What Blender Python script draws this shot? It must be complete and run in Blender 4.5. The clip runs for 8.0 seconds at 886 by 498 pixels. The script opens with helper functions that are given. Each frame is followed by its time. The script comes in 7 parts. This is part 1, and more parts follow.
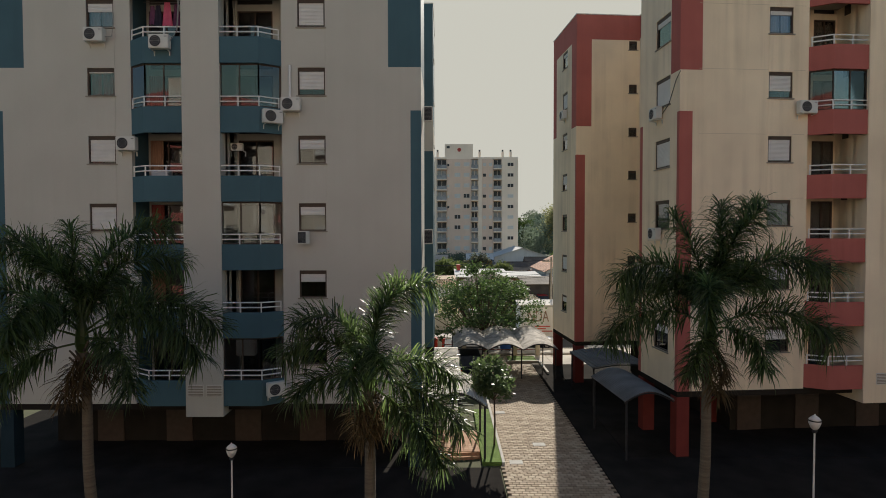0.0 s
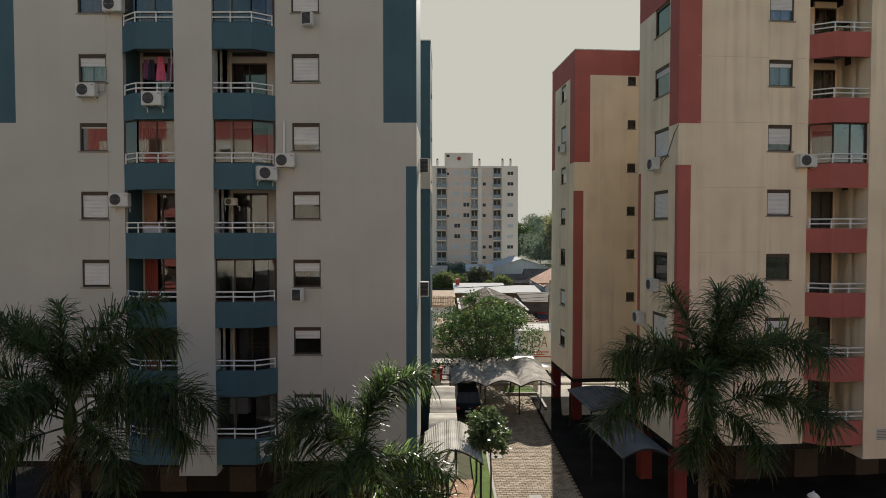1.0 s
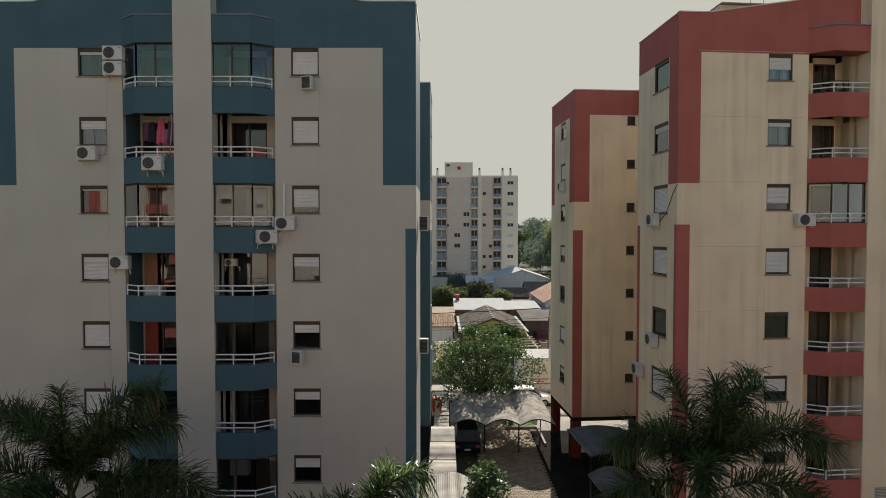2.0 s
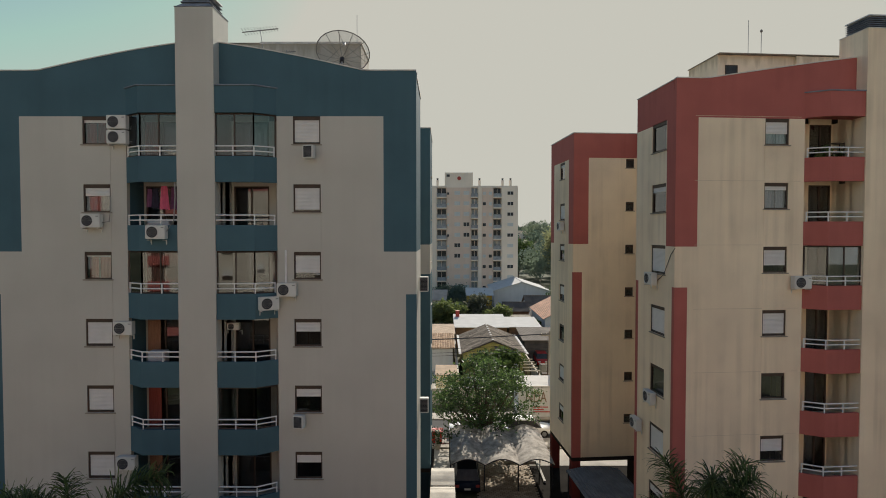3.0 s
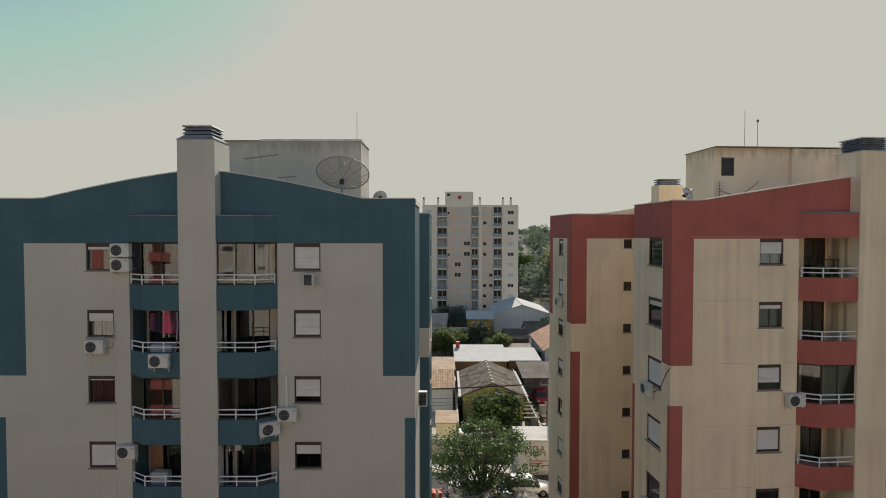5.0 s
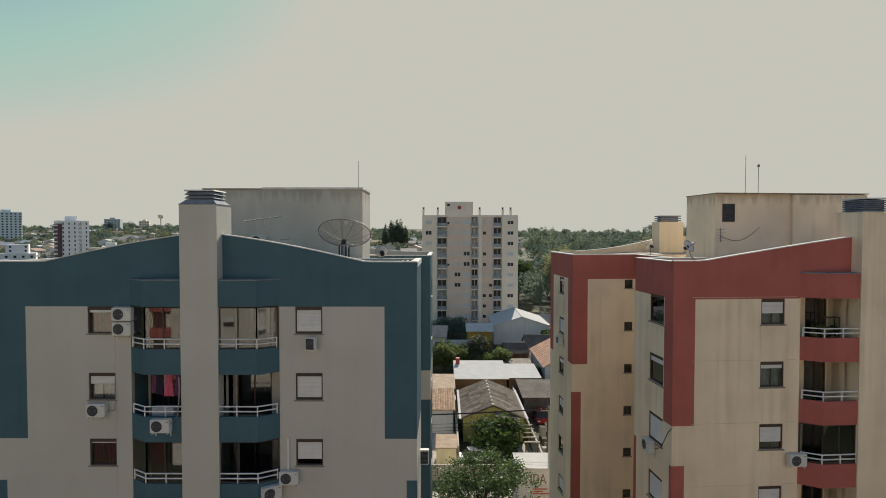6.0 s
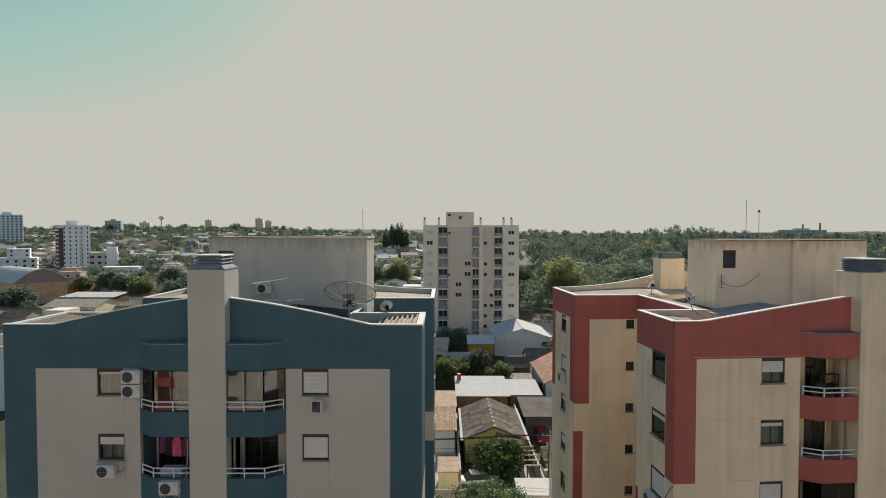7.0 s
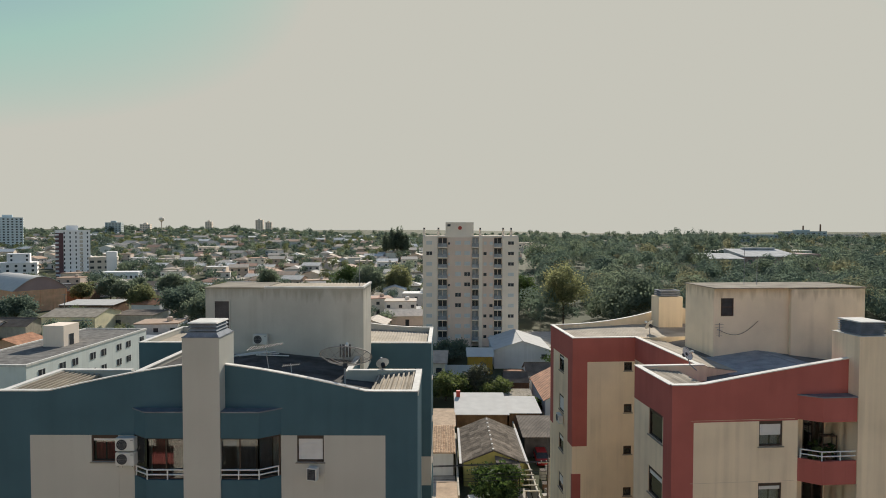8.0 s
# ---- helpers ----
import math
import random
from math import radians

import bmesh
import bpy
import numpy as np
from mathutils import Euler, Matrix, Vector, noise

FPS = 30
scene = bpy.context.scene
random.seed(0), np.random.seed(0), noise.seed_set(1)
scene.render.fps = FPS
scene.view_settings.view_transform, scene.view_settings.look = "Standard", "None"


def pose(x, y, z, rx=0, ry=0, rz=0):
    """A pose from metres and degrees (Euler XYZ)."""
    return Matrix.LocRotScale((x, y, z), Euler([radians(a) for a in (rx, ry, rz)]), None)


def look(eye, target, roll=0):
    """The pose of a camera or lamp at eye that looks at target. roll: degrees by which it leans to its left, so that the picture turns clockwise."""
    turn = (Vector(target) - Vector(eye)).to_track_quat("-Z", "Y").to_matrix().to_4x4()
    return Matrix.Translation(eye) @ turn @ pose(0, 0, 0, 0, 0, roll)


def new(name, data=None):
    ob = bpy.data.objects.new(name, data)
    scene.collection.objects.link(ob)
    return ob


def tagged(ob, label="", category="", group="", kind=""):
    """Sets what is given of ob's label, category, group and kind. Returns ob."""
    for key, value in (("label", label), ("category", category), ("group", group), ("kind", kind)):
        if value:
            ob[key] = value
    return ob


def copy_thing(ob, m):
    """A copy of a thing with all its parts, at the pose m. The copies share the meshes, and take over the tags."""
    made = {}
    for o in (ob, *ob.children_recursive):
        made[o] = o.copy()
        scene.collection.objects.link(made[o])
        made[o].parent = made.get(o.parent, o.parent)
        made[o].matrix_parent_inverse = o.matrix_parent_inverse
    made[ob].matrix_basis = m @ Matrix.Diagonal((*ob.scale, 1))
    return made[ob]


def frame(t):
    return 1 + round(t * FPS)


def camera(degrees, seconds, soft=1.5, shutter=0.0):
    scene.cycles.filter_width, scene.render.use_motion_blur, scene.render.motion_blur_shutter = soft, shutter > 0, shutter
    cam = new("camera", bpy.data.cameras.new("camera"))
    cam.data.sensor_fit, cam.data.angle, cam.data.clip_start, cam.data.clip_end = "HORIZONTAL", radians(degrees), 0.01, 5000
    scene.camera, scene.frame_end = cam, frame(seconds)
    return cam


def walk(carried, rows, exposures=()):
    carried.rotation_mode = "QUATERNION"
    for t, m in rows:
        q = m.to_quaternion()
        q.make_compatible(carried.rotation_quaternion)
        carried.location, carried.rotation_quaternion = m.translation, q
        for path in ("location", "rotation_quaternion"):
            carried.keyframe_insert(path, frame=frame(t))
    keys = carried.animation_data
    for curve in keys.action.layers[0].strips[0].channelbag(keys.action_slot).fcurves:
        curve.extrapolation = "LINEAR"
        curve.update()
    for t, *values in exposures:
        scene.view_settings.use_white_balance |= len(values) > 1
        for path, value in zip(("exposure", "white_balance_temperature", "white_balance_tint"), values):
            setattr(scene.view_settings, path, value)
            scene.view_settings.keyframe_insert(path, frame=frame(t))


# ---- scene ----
cam = camera(76.0, 8.0, soft=0.95)
# seconds, x, y, z, yaw, pitch, roll: a drone rising straight up
ROWS = [
    (0, 0.0, -0.044, 9.7, 0.042, -1.69, 0.094),
    (0.5, 0.107, 0.022, 10.801, 0.053, -1.689, 0.043),
    (1, 0.192, 0.241, 11.986, 0.082, -1.676, 0.007),
    (1.5, 0.223, 0.312, 13.198, 0.095, -1.681, -0.003),
    (3, 0.223, 0.058, 17.167, 0.107, -1.69, -0.012),
    (3.5, 0.33, 0.053, 18.472, 0.16, -1.715, -0.021),
    (4, 0.445, -0.001, 19.807, 0.244, -1.745, -0.037),
    (4.5, 0.385, -0.135, 21.055, 0.231, -1.745, -0.027),
    (6, 0.221, -0.046, 24.907, 0.134, -1.708, -0.041),
    (6.5, 0.121, -0.164, 26.174, 0.143, -1.691, -0.056),
    (7, 0.043, -0.285, 27.53, 0.171, -1.698, -0.059),
    (7.5, 0.108, -0.29, 28.83, 0.153, -1.705, -0.064),
    (8, 0.226, -0.11, 30.26, 0.196, -1.693, -0.047),
]
walk(cam, [(t, pose(x, y, z, 90 + pitch, roll, yaw)) for t, x, y, z, yaw, pitch, roll in ROWS], [(0.0, 0.06), (1.0, 0.05), (3.0, 0.02), (4.5, 0.0), (8.0, 0.0)])

# ---- world and sun ----
SUN_AZ, SUN_EL = 10.5, 28.0            # degrees right of +y, and above the horizon
world = bpy.data.worlds.new("sky")
scene.world = world
world.use_nodes = True
wn, wl = world.node_tree.nodes, world.node_tree.links
sky = wn.new("ShaderNodeTexSky")
sky.sky_type = 'NISHITA'
sky.sun_disc = False
sky.sun_elevation, sky.sun_rotation = radians(SUN_EL), radians(SUN_AZ)
sky.altitude, sky.air_density, sky.dust_density, sky.ozone_density = 100, 1.0, 0.5, 1.0
HAZE = (5.6, 5.5, 4.85)
# ground haze thickens towards the horizon, all the way round
co = wn.new("ShaderNodeTexCoord")
sp = wn.new("ShaderNodeSeparateXYZ")
mr = wn.new("ShaderNodeMapRange")
mr.interpolation_type = 'SMOOTHSTEP'
mr.inputs[1].default_value, mr.inputs[2].default_value, mr.inputs[3].default_value, mr.inputs[4].default_value = -0.02, 0.20, 1.0, 0.0
hz = wn.new("ShaderNodeMix")
hz.data_type = 'RGBA'
hz.inputs[7].default_value = (*HAZE, 1)
veil = wn.new("ShaderNodeVectorMath")   # the sky's glare is evenly veiled
veil.operation = 'MINIMUM'
veil.inputs[1].default_value = HAZE
bg = wn["Background"]
bg.inputs["Strength"].default_value = 0.1
wl.new(co.outputs["Generated"], sp.inputs[0])
wl.new(sp.outputs[2], mr.inputs[0])
wl.new(mr.outputs[0], hz.inputs[0])
gain = wn.new("ShaderNodeVectorMath")
gain.operation = 'MULTIPLY'
gain.inputs[1].default_value = (1.20, 1.24, 1.27)
wl.new(sky.outputs[0], gain.inputs[0])
wl.new(gain.outputs[0], hz.inputs[6])
wl.new(hz.outputs[2], veil.inputs[0])
wl.new(veil.outputs[0], bg.inputs["Color"])

sun = new("sun", bpy.data.lights.new("sun", 'SUN'))
sun.data.energy, sun.data.angle, sun.data.color = 5.8, radians(0.6), (1.0, 0.93, 0.82)
_a, _e = radians(SUN_AZ), radians(SUN_EL)
_d = Vector((math.sin(_a) * math.cos(_e), math.cos(_a) * math.cos(_e), math.sin(_e)))
sun.matrix_world = look(_d * 200, (0, 0, 0))


# ---- materials ----
def nodes_of(name):
    m = bpy.data.materials.new(name)
    m.use_nodes = True
    return m, m.node_tree.nodes, m.node_tree.links, m.node_tree.nodes["Principled BSDF"]


def ramp(nd, lk, src, stops):
    r = nd.new("ShaderNodeValToRGB")
    el = r.color_ramp.elements
    while len(el) < len(stops):
        el.new(0.5)
    for e, (p, c) in zip(el, stops):
        e.position, e.color = p, (*c, 1)
    lk.new(src, r.inputs[0])
    return r


def surface(name, col, rough=0.8, var=0.15, scale=3.0, fine=60.0, bump=0.15, stretch=(1, 1, 1), spec=0.2, metal=0.0,
            tint=None, island=0.0, obj=0.0, stain=0.0, dist=0.01, drip=None):
    """Paint, plaster, stone or the like: two scales of colour variation, optional runs of dirt, fine relief."""
    m, nd, lk, bs = nodes_of(name)
    tc = nd.new("ShaderNodeTexCoord")
    mp = nd.new("ShaderNodeMapping")
    mp.inputs["Scale"].default_value = stretch
    lk.new(tc.outputs["Object"], mp.inputs[0])
    n1 = nd.new("ShaderNodeTexNoise")
    n1.inputs["Scale"].default_value, n1.inputs["Detail"].default_value = scale, 6
    lk.new(mp.outputs[0], n1.inputs["Vector"])
    n2 = nd.new("ShaderNodeTexNoise")
    n2.inputs["Scale"].default_value, n2.inputs["Detail"].default_value = fine, 4
    lk.new(tc.outputs["Object"], n2.inputs["Vector"])
    lo = tuple(c * (1 - var) for c in (tint or col))
    hi = tuple(min(1, c * (1 + var)) for c in col)
    r1 = ramp(nd, lk, n1.outputs[0], [(0.3, lo), (0.72, hi)])
    mx = nd.new("ShaderNodeMix")
    mx.data_type, mx.blend_type = 'RGBA', 'MULTIPLY'
    mx.inputs[0].default_value = 1.0
    g = ramp(nd, lk, n2.outputs[0], [(0.25, (1 - var * 0.8,) * 3), (0.75, (1 + 0 * var,) * 3)])
    lk.new(r1.outputs[0], mx.inputs[6])
    lk.new(g.outputs[0], mx.inputs[7])
    out = mx.outputs[2]
    if stain:
        mp2 = nd.new("ShaderNodeMapping")
        mp2.inputs["Scale"].default_value = (2.6, 2.6, 0.10)
        lk.new(tc.outputs["Object"], mp2.inputs[0])
        n3 = nd.new("ShaderNodeTexNoise")
        n3.inputs["Scale"].default_value, n3.inputs["Detail"].default_value = 1.0, 5
        lk.new(mp2.outputs[0], n3.inputs["Vector"])
        r3 = ramp(nd, lk, n3.outputs[0], [(0.36, (1 - stain, 1 - stain * 1.05, 1 - stain * 1.15)), (0.56, (1, 1, 1))])
        m3 = nd.new("ShaderNodeMix")
        m3.data_type, m3.blend_type = 'RGBA', 'MULTIPLY'
        n4 = nd.new("ShaderNodeTexNoise")
        n4.inputs["Scale"].default_value, n4.inputs["Detail"].default_value = 0.33, 3
        lk.new(tc.outputs["Object"], n4.inputs["Vector"])
        r4 = ramp(nd, lk, n4.outputs[0], [(0.40, (0.15, 0.15, 0.15)), (0.62, (1, 1, 1))])
        lk.new(r4.outputs[0], m3.inputs[0])
        lk.new(out, m3.inputs[6])
        lk.new(r3.outputs[0], m3.inputs[7])
        out = m3.outputs[2]
    if drip:                                # rain runs from an upper edge: its height, the runs' length, their strength
        sx = nd.new("ShaderNodeSeparateXYZ")
        lk.new(tc.outputs["Object"], sx.inputs[0])
        edge = nd.new("ShaderNodeMapRange")
        edge.inputs[1].default_value, edge.inputs[2].default_value = drip[0] - drip[1], drip[0]
        lk.new(sx.outputs[2], edge.inputs[0])
        mp4 = nd.new("ShaderNodeMapping")
        mp4.inputs["Scale"].default_value = (3.4, 3.4, 0.16)
        lk.new(tc.outputs["Object"], mp4.inputs[0])
        n5 = nd.new("ShaderNodeTexNoise")
        n5.inputs["Scale"].default_value, n5.inputs["Detail"].default_value = 1.0, 6
        lk.new(mp4.outputs[0], n5.inputs["Vector"])
        both = nd.new("ShaderNodeMath")
        both.operation = 'MULTIPLY_ADD'
        both.inputs[1].default_value = 0.55
        lk.new(edge.outputs[0], both.inputs[0])
        lk.new(n5.outputs[0], both.inputs[2])
        k = 1 - drip[2]
        rd = ramp(nd, lk, both.outputs[0], [(0.72, (1, 1, 1)), (0.98, (k, k * 0.97, k * 0.92))])
        md = nd.new("ShaderNodeMix")
        md.data_type, md.blend_type = 'RGBA', 'MULTIPLY'
        md.inputs[0].default_value = 1.0
        lk.new(out, md.inputs[6])
        lk.new(rd.outputs[0], md.inputs[7])
        out = md.outputs[2]
    for amount, node, sock in ((island, "ShaderNodeNewGeometry", "Random Per Island"), (obj, "ShaderNodeObjectInfo", "Random")):
        if amount:
            rn = nd.new(node)
            mr = nd.new("ShaderNodeMapRange")
            mr.inputs[3].default_value, mr.inputs[4].default_value = 1 - amount, 1 + amount
            lk.new(rn.outputs[sock], mr.inputs[0])
            hs = nd.new("ShaderNodeHueSaturation")
            lk.new(mr.outputs[0], hs.inputs["Value"])
            lk.new(out, hs.inputs["Color"])
            out = hs.outputs[0]
    lk.new(out, bs.inputs["Base Color"])
    bs.inputs["Roughness"].default_value = rough
    bs.inputs["Specular IOR Level"].default_value = spec
    bs.inputs["Metallic"].default_value = metal
    if bump:
        bp = nd.new("ShaderNodeBump")
        bp.inputs["Strength"].default_value, bp.inputs["Distance"].default_value = bump, dist
        lk.new(n2.outputs[0], bp.inputs["Height"])
        lk.new(bp.outputs[0], bs.inputs["Normal"])
    return m


def glass_mat(name, tint=(0.76, 0.79, 0.81), ior=1.5):
    m, nd, lk, bs = nodes_of(name)
    nd.remove(bs)
    tr = nd.new("ShaderNodeBsdfTransparent")
    tr.inputs[0].default_value = (*tint, 1)
    gl = nd.new("ShaderNodeBsdfGlossy")
    gl.inputs["Roughness"].default_value = 0.02
    gl.inputs["Color"].default_value = (0.9, 0.92, 0.95, 1)
    fr = nd.new("ShaderNodeFresnel")
    fr.inputs[0].default_value = ior
    mul = nd.new("ShaderNodeMath")
    mul.operation, mul.use_clamp = 'MULTIPLY_ADD', True
    mul.inputs[1].default_value, mul.inputs[2].default_value = 1.5, 0.0   # both faces of the pane
    lk.new(fr.outputs[0], mul.inputs[0])
    mx = nd.new("ShaderNodeMixShader")
    lk.new(mul.outputs[0], mx.inputs[0])
    lk.new(tr.outputs[0], mx.inputs[1])
    lk.new(gl.outputs[0], mx.inputs[2])
    lk.new(mx.outputs[0], nd["Material Output"].inputs[0])
    return m


def leaf_mat(name, a, b, trans=0.35, rough=0.75, spec=0.15, blotch=1.3, deep=0.65):
    """Leaves: colour varies from clump to clump, and light shines through."""
    m, nd, lk, bs = nodes_of(name)
    rn = nd.new("ShaderNodeNewGeometry")
    r = ramp(nd, lk, rn.outputs["Random Per Island"], [(0.0, a), (1.0, b)])
    tc = nd.new("ShaderNodeTexCoord")
    n = nd.new("ShaderNodeTexNoise")
    n.inputs["Scale"].default_value = blotch
    lk.new(tc.outputs["Object"], n.inputs["Vector"])
    g = ramp(nd, lk, n.outputs[0], [(0.3, (deep, deep, deep)), (0.7, (1.15, 1.15, 1.0))])
    mx = nd.new("ShaderNodeMix")
    mx.data_type, mx.blend_type = 'RGBA', 'MULTIPLY'
    mx.inputs[0].default_value = 1.0
    lk.new(r.outputs[0], mx.inputs[6])
    lk.new(g.outputs[0], mx.inputs[7])
    lk.new(mx.outputs[2], bs.inputs["Base Color"])
    bs.inputs["Roughness"].default_value, bs.inputs["Specular IOR Level"].default_value = rough, spec
    tl = nd.new("ShaderNodeBsdfTranslucent")
    hs = nd.new("ShaderNodeHueSaturation")
    hs.inputs["Value"].default_value, hs.inputs["Saturation"].default_value = 1.5, 1.1
    lk.new(mx.outputs[2], hs.inputs["Color"])
    lk.new(hs.outputs[0], tl.inputs[0])
    ms = nd.new("ShaderNodeMixShader")
    ms.inputs[0].default_value = trans
    lk.new(bs.outputs[0], ms.inputs[1])
    lk.new(tl.outputs[0], ms.inputs[2])
    lk.new(ms.outputs[0], nd["Material Output"].inputs[0])
    return m


def waved(m, count, axis=0, depth=0.03):
    """Adds the ribs of corrugated sheet to a material, as relief."""
    nd, lk = m.node_tree.nodes, m.node_tree.links
    tc = nd.new("ShaderNodeTexCoord")
    mp = nd.new("ShaderNodeMapping")
    mp.inputs["Rotation"].default_value = (0, 0, radians(90 * axis))
    lk.new(tc.outputs["Object"], mp.inputs[0])
    w = nd.new("ShaderNodeTexWave")
    w.inputs["Scale"].default_value = count
    lk.new(mp.outputs[0], w.inputs["Vector"])
    bp = nd.new("ShaderNodeBump")
    bp.inputs["Strength"].default_value, bp.inputs["Distance"].default_value = 0.8, depth
    lk.new(w.outputs[0], bp.inputs["Height"])
    lk.new(bp.outputs[0], nd["Principled BSDF"].inputs["Normal"])
    return m


M = {}
M["wall_l"] = surface("beige_plaster", (0.555, 0.530, 0.465), 0.85, 0.06, 0.35, 30, 0.12, stain=0.035, spec=0.06)
M["wall_r"] = surface("cream_plaster", (0.91, 0.752, 0.548), 0.85, 0.11, 0.35, 30, 0.12, stain=0.17, spec=0.06)
M["blue"] = surface("slate_blue_paint", (0.078, 0.144, 0.172), 0.7, 0.07, 0.6, 30, 0.1, stain=0.06, spec=0.06)
M["red"] = surface("brick_red_paint", (0.45, 0.142, 0.119), 0.7, 0.08, 0.6, 30, 0.1, stain=0.10, spec=0.06)
M["weather_r"] = surface("weathered_cream_plaster", (0.88, 0.745, 0.56), 0.9, 0.10, 0.5, 25, 0.15, stain=0.10, spec=0.06, drip=(27.1, 1.0, 0.26))
M["weather_l"] = surface("weathered_beige_plaster", (0.60, 0.56, 0.485), 0.9, 0.10, 0.5, 25, 0.15, stain=0.12, spec=0.06, drip=(27.2, 1.1, 0.24))
# columns: the bands' red and blue, with ground-floor shade put into the colour
M["maroon"] = surface("shaded_red_column_paint", (0.20, 0.045, 0.038), 0.8, 0.12, 1.0, 30, 0.1, spec=0.06)
M["navy"] = surface("shaded_blue_column_paint", (0.026, 0.046, 0.060), 0.8, 0.12, 1.0, 30, 0.1, spec=0.06)
M["old_cap"] = surface("stained_cement_cap", (0.34, 0.30, 0.245), 0.95, 0.25, 1.0, 20, 0.2, spec=0.05)
M["joint_line"] = surface("plaster_joint_line", (0.68, 0.555, 0.40), 0.9, 0.2, 1.0, 30, 0.1, spec=0.06)
M["coping"] = surface("white_coping", (0.72, 0.69, 0.63), 0.8, 0.12, 2, 25, 0.2, stain=0.1)
M["frame"] = surface("brown_window_frame", (0.085, 0.060, 0.045), 0.5, 0.15, 4, 50, 0.05)
M["shutter"] = surface("white_roller_slat", (0.74, 0.72, 0.68), 0.55, 0.05, 2, 40, 0.05)
M["rail"] = surface("white_enamel_rail", (0.78, 0.77, 0.74), 0.35, 0.05, 3, 40, 0.03)
M["glass"] = glass_mat("window_glass")
# the darkness inside rooms and openings, put into the colour
M["dark"] = surface("interior_shade", (0.12, 0.105, 0.098), 0.9, 0.3, 1, 20, 0)
M["room"] = surface("room_wall", (0.45, 0.40, 0.34), 0.9, 0.1, 1, 20, 0)
M["curtain_w"] = surface("white_curtain", (0.62, 0.60, 0.58), 0.9, 0.12, 6, 40, 0.1, stretch=(6, 6, 0.3))
M["curtain_r"] = surface("red_curtain", (0.30, 0.075, 0.06), 0.9, 0.2, 6, 40, 0.1, stretch=(6, 6, 0.3))
M["curtain_o"] = surface("rust_curtain", (0.40, 0.22, 0.14), 0.9, 0.2, 6, 40, 0.1, stretch=(6, 6, 0.3))
M["asphalt"] = surface("asphalt", (0.055, 0.055, 0.056), 0.9, 0.25, 0.8, 80, 0.3)
M["steel"] = surface("galvanised_steel", (0.30, 0.31, 0.33), 0.65, 0.2, 2, 40, 0.1, metal=0.2, spec=0.25)
M["dark_steel"] = surface("dark_steel", (0.05, 0.05, 0.055), 0.5, 0.2, 4, 50, 0.05, metal=0.3)
M["plastic"] = surface("off_white_casing", (0.66, 0.65, 0.60), 0.45, 0.06, 3, 40, 0.03)
M["membrane"] = surface("grey_roof_membrane", (0.21, 0.20, 0.185), 0.95, 0.35, 0.9, 20, 0.3, spec=0.08)
M["fibro"] = waved(surface("fibre_cement_sheet", (0.50, 0.43, 0.33), 0.9, 0.22, 0.8, 20, 0.2, spec=0.15), 5.0, 0, 0.03)
# near-black: the shade under the blocks is put into this colour
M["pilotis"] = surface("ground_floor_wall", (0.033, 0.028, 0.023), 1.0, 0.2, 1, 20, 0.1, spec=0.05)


# ---- mesh helpers ----
def box(bm, x0, y0, z0, x1, y1, z1):
    x0, x1, y0, y1, z0, z1 = min(x0, x1), max(x0, x1), min(y0, y1), max(y0, y1), min(z0, z1), max(z0, z1)
    v = [bm.verts.new(c) for c in ((x0, y0, z0), (x1, y0, z0), (x1, y1, z0), (x0, y1, z0), (x0, y0, z1), (x1, y0, z1), (x1, y1, z1), (x0, y1, z1))]
    for f in ((3, 2, 1, 0), (4, 5, 6, 7), (0, 1, 5, 4), (1, 2, 6, 5), (2, 3, 7, 6), (3, 0, 4, 7)):
        bm.faces.new([v[i] for i in f])
    return bm


def extrude(bm, ring, shift):
    """A prism: the closed ring of points and the same ring shifted."""
    shift = Vector(shift)
    a = [bm.verts.new(Vector(p)) for p in ring]
    b = [bm.verts.new(Vector(p) + shift) for p in ring]
    bm.faces.new(a[::-1])
    bm.faces.new(b)
    for i in range(len(a)):
        j = (i + 1) % len(a)
        bm.faces.new((a[i], a[j], b[j], b[i]))
    return bm


def tube(bm, pts, r, n=6, r2=None, cap=True):
    """A round bar along points, tapering from r to r2."""
    pts = [Vector(p) for p in pts]
    r2 = r if r2 is None else r2
    rings = []
    for i, p in enumerate(pts):
        d = (pts[min(i + 1, len(pts) - 1)] - pts[max(i - 1, 0)]).normalized()
        up = Vector((0, 0, 1)) if abs(d.z) < 0.9 else Vector((1, 0, 0))
        a = d.cross(up).normalized()
        b = d.cross(a)
        rr = r + (r2 - r) * i / max(1, len(pts) - 1)
        rings.append([bm.verts.new(p + (a * math.cos(k * 2 * math.pi / n) + b * math.sin(k * 2 * math.pi / n)) * rr) for k in range(n)])
    for s, t in zip(rings, rings[1:]):
        for k in range(n):
            bm.faces.new((s[k], s[(k + 1) % n], t[(k + 1) % n], t[k]))
    if cap:
        bm.faces.new(rings[0])
        bm.faces.new(rings[-1][::-1])
    return bm


def lathe(bm, profile, n=16, at=(0, 0, 0)):
    """A turned body from (radius, height) pairs."""
    at = Vector(at)
    rings = [[bm.verts.new(at + Vector((r * math.cos(k * 2 * math.pi / n), r * math.sin(k * 2 * math.pi / n), z))) for k in range(n)] for r, z in profile]
    for s, t in zip(rings, rings[1:]):
        for k in range(n):
            bm.faces.new((s[k], s[(k + 1) % n], t[(k + 1) % n], t[k]))
    bm.faces.new(rings[0][::-1])
    bm.faces.new(rings[-1])
    return bm


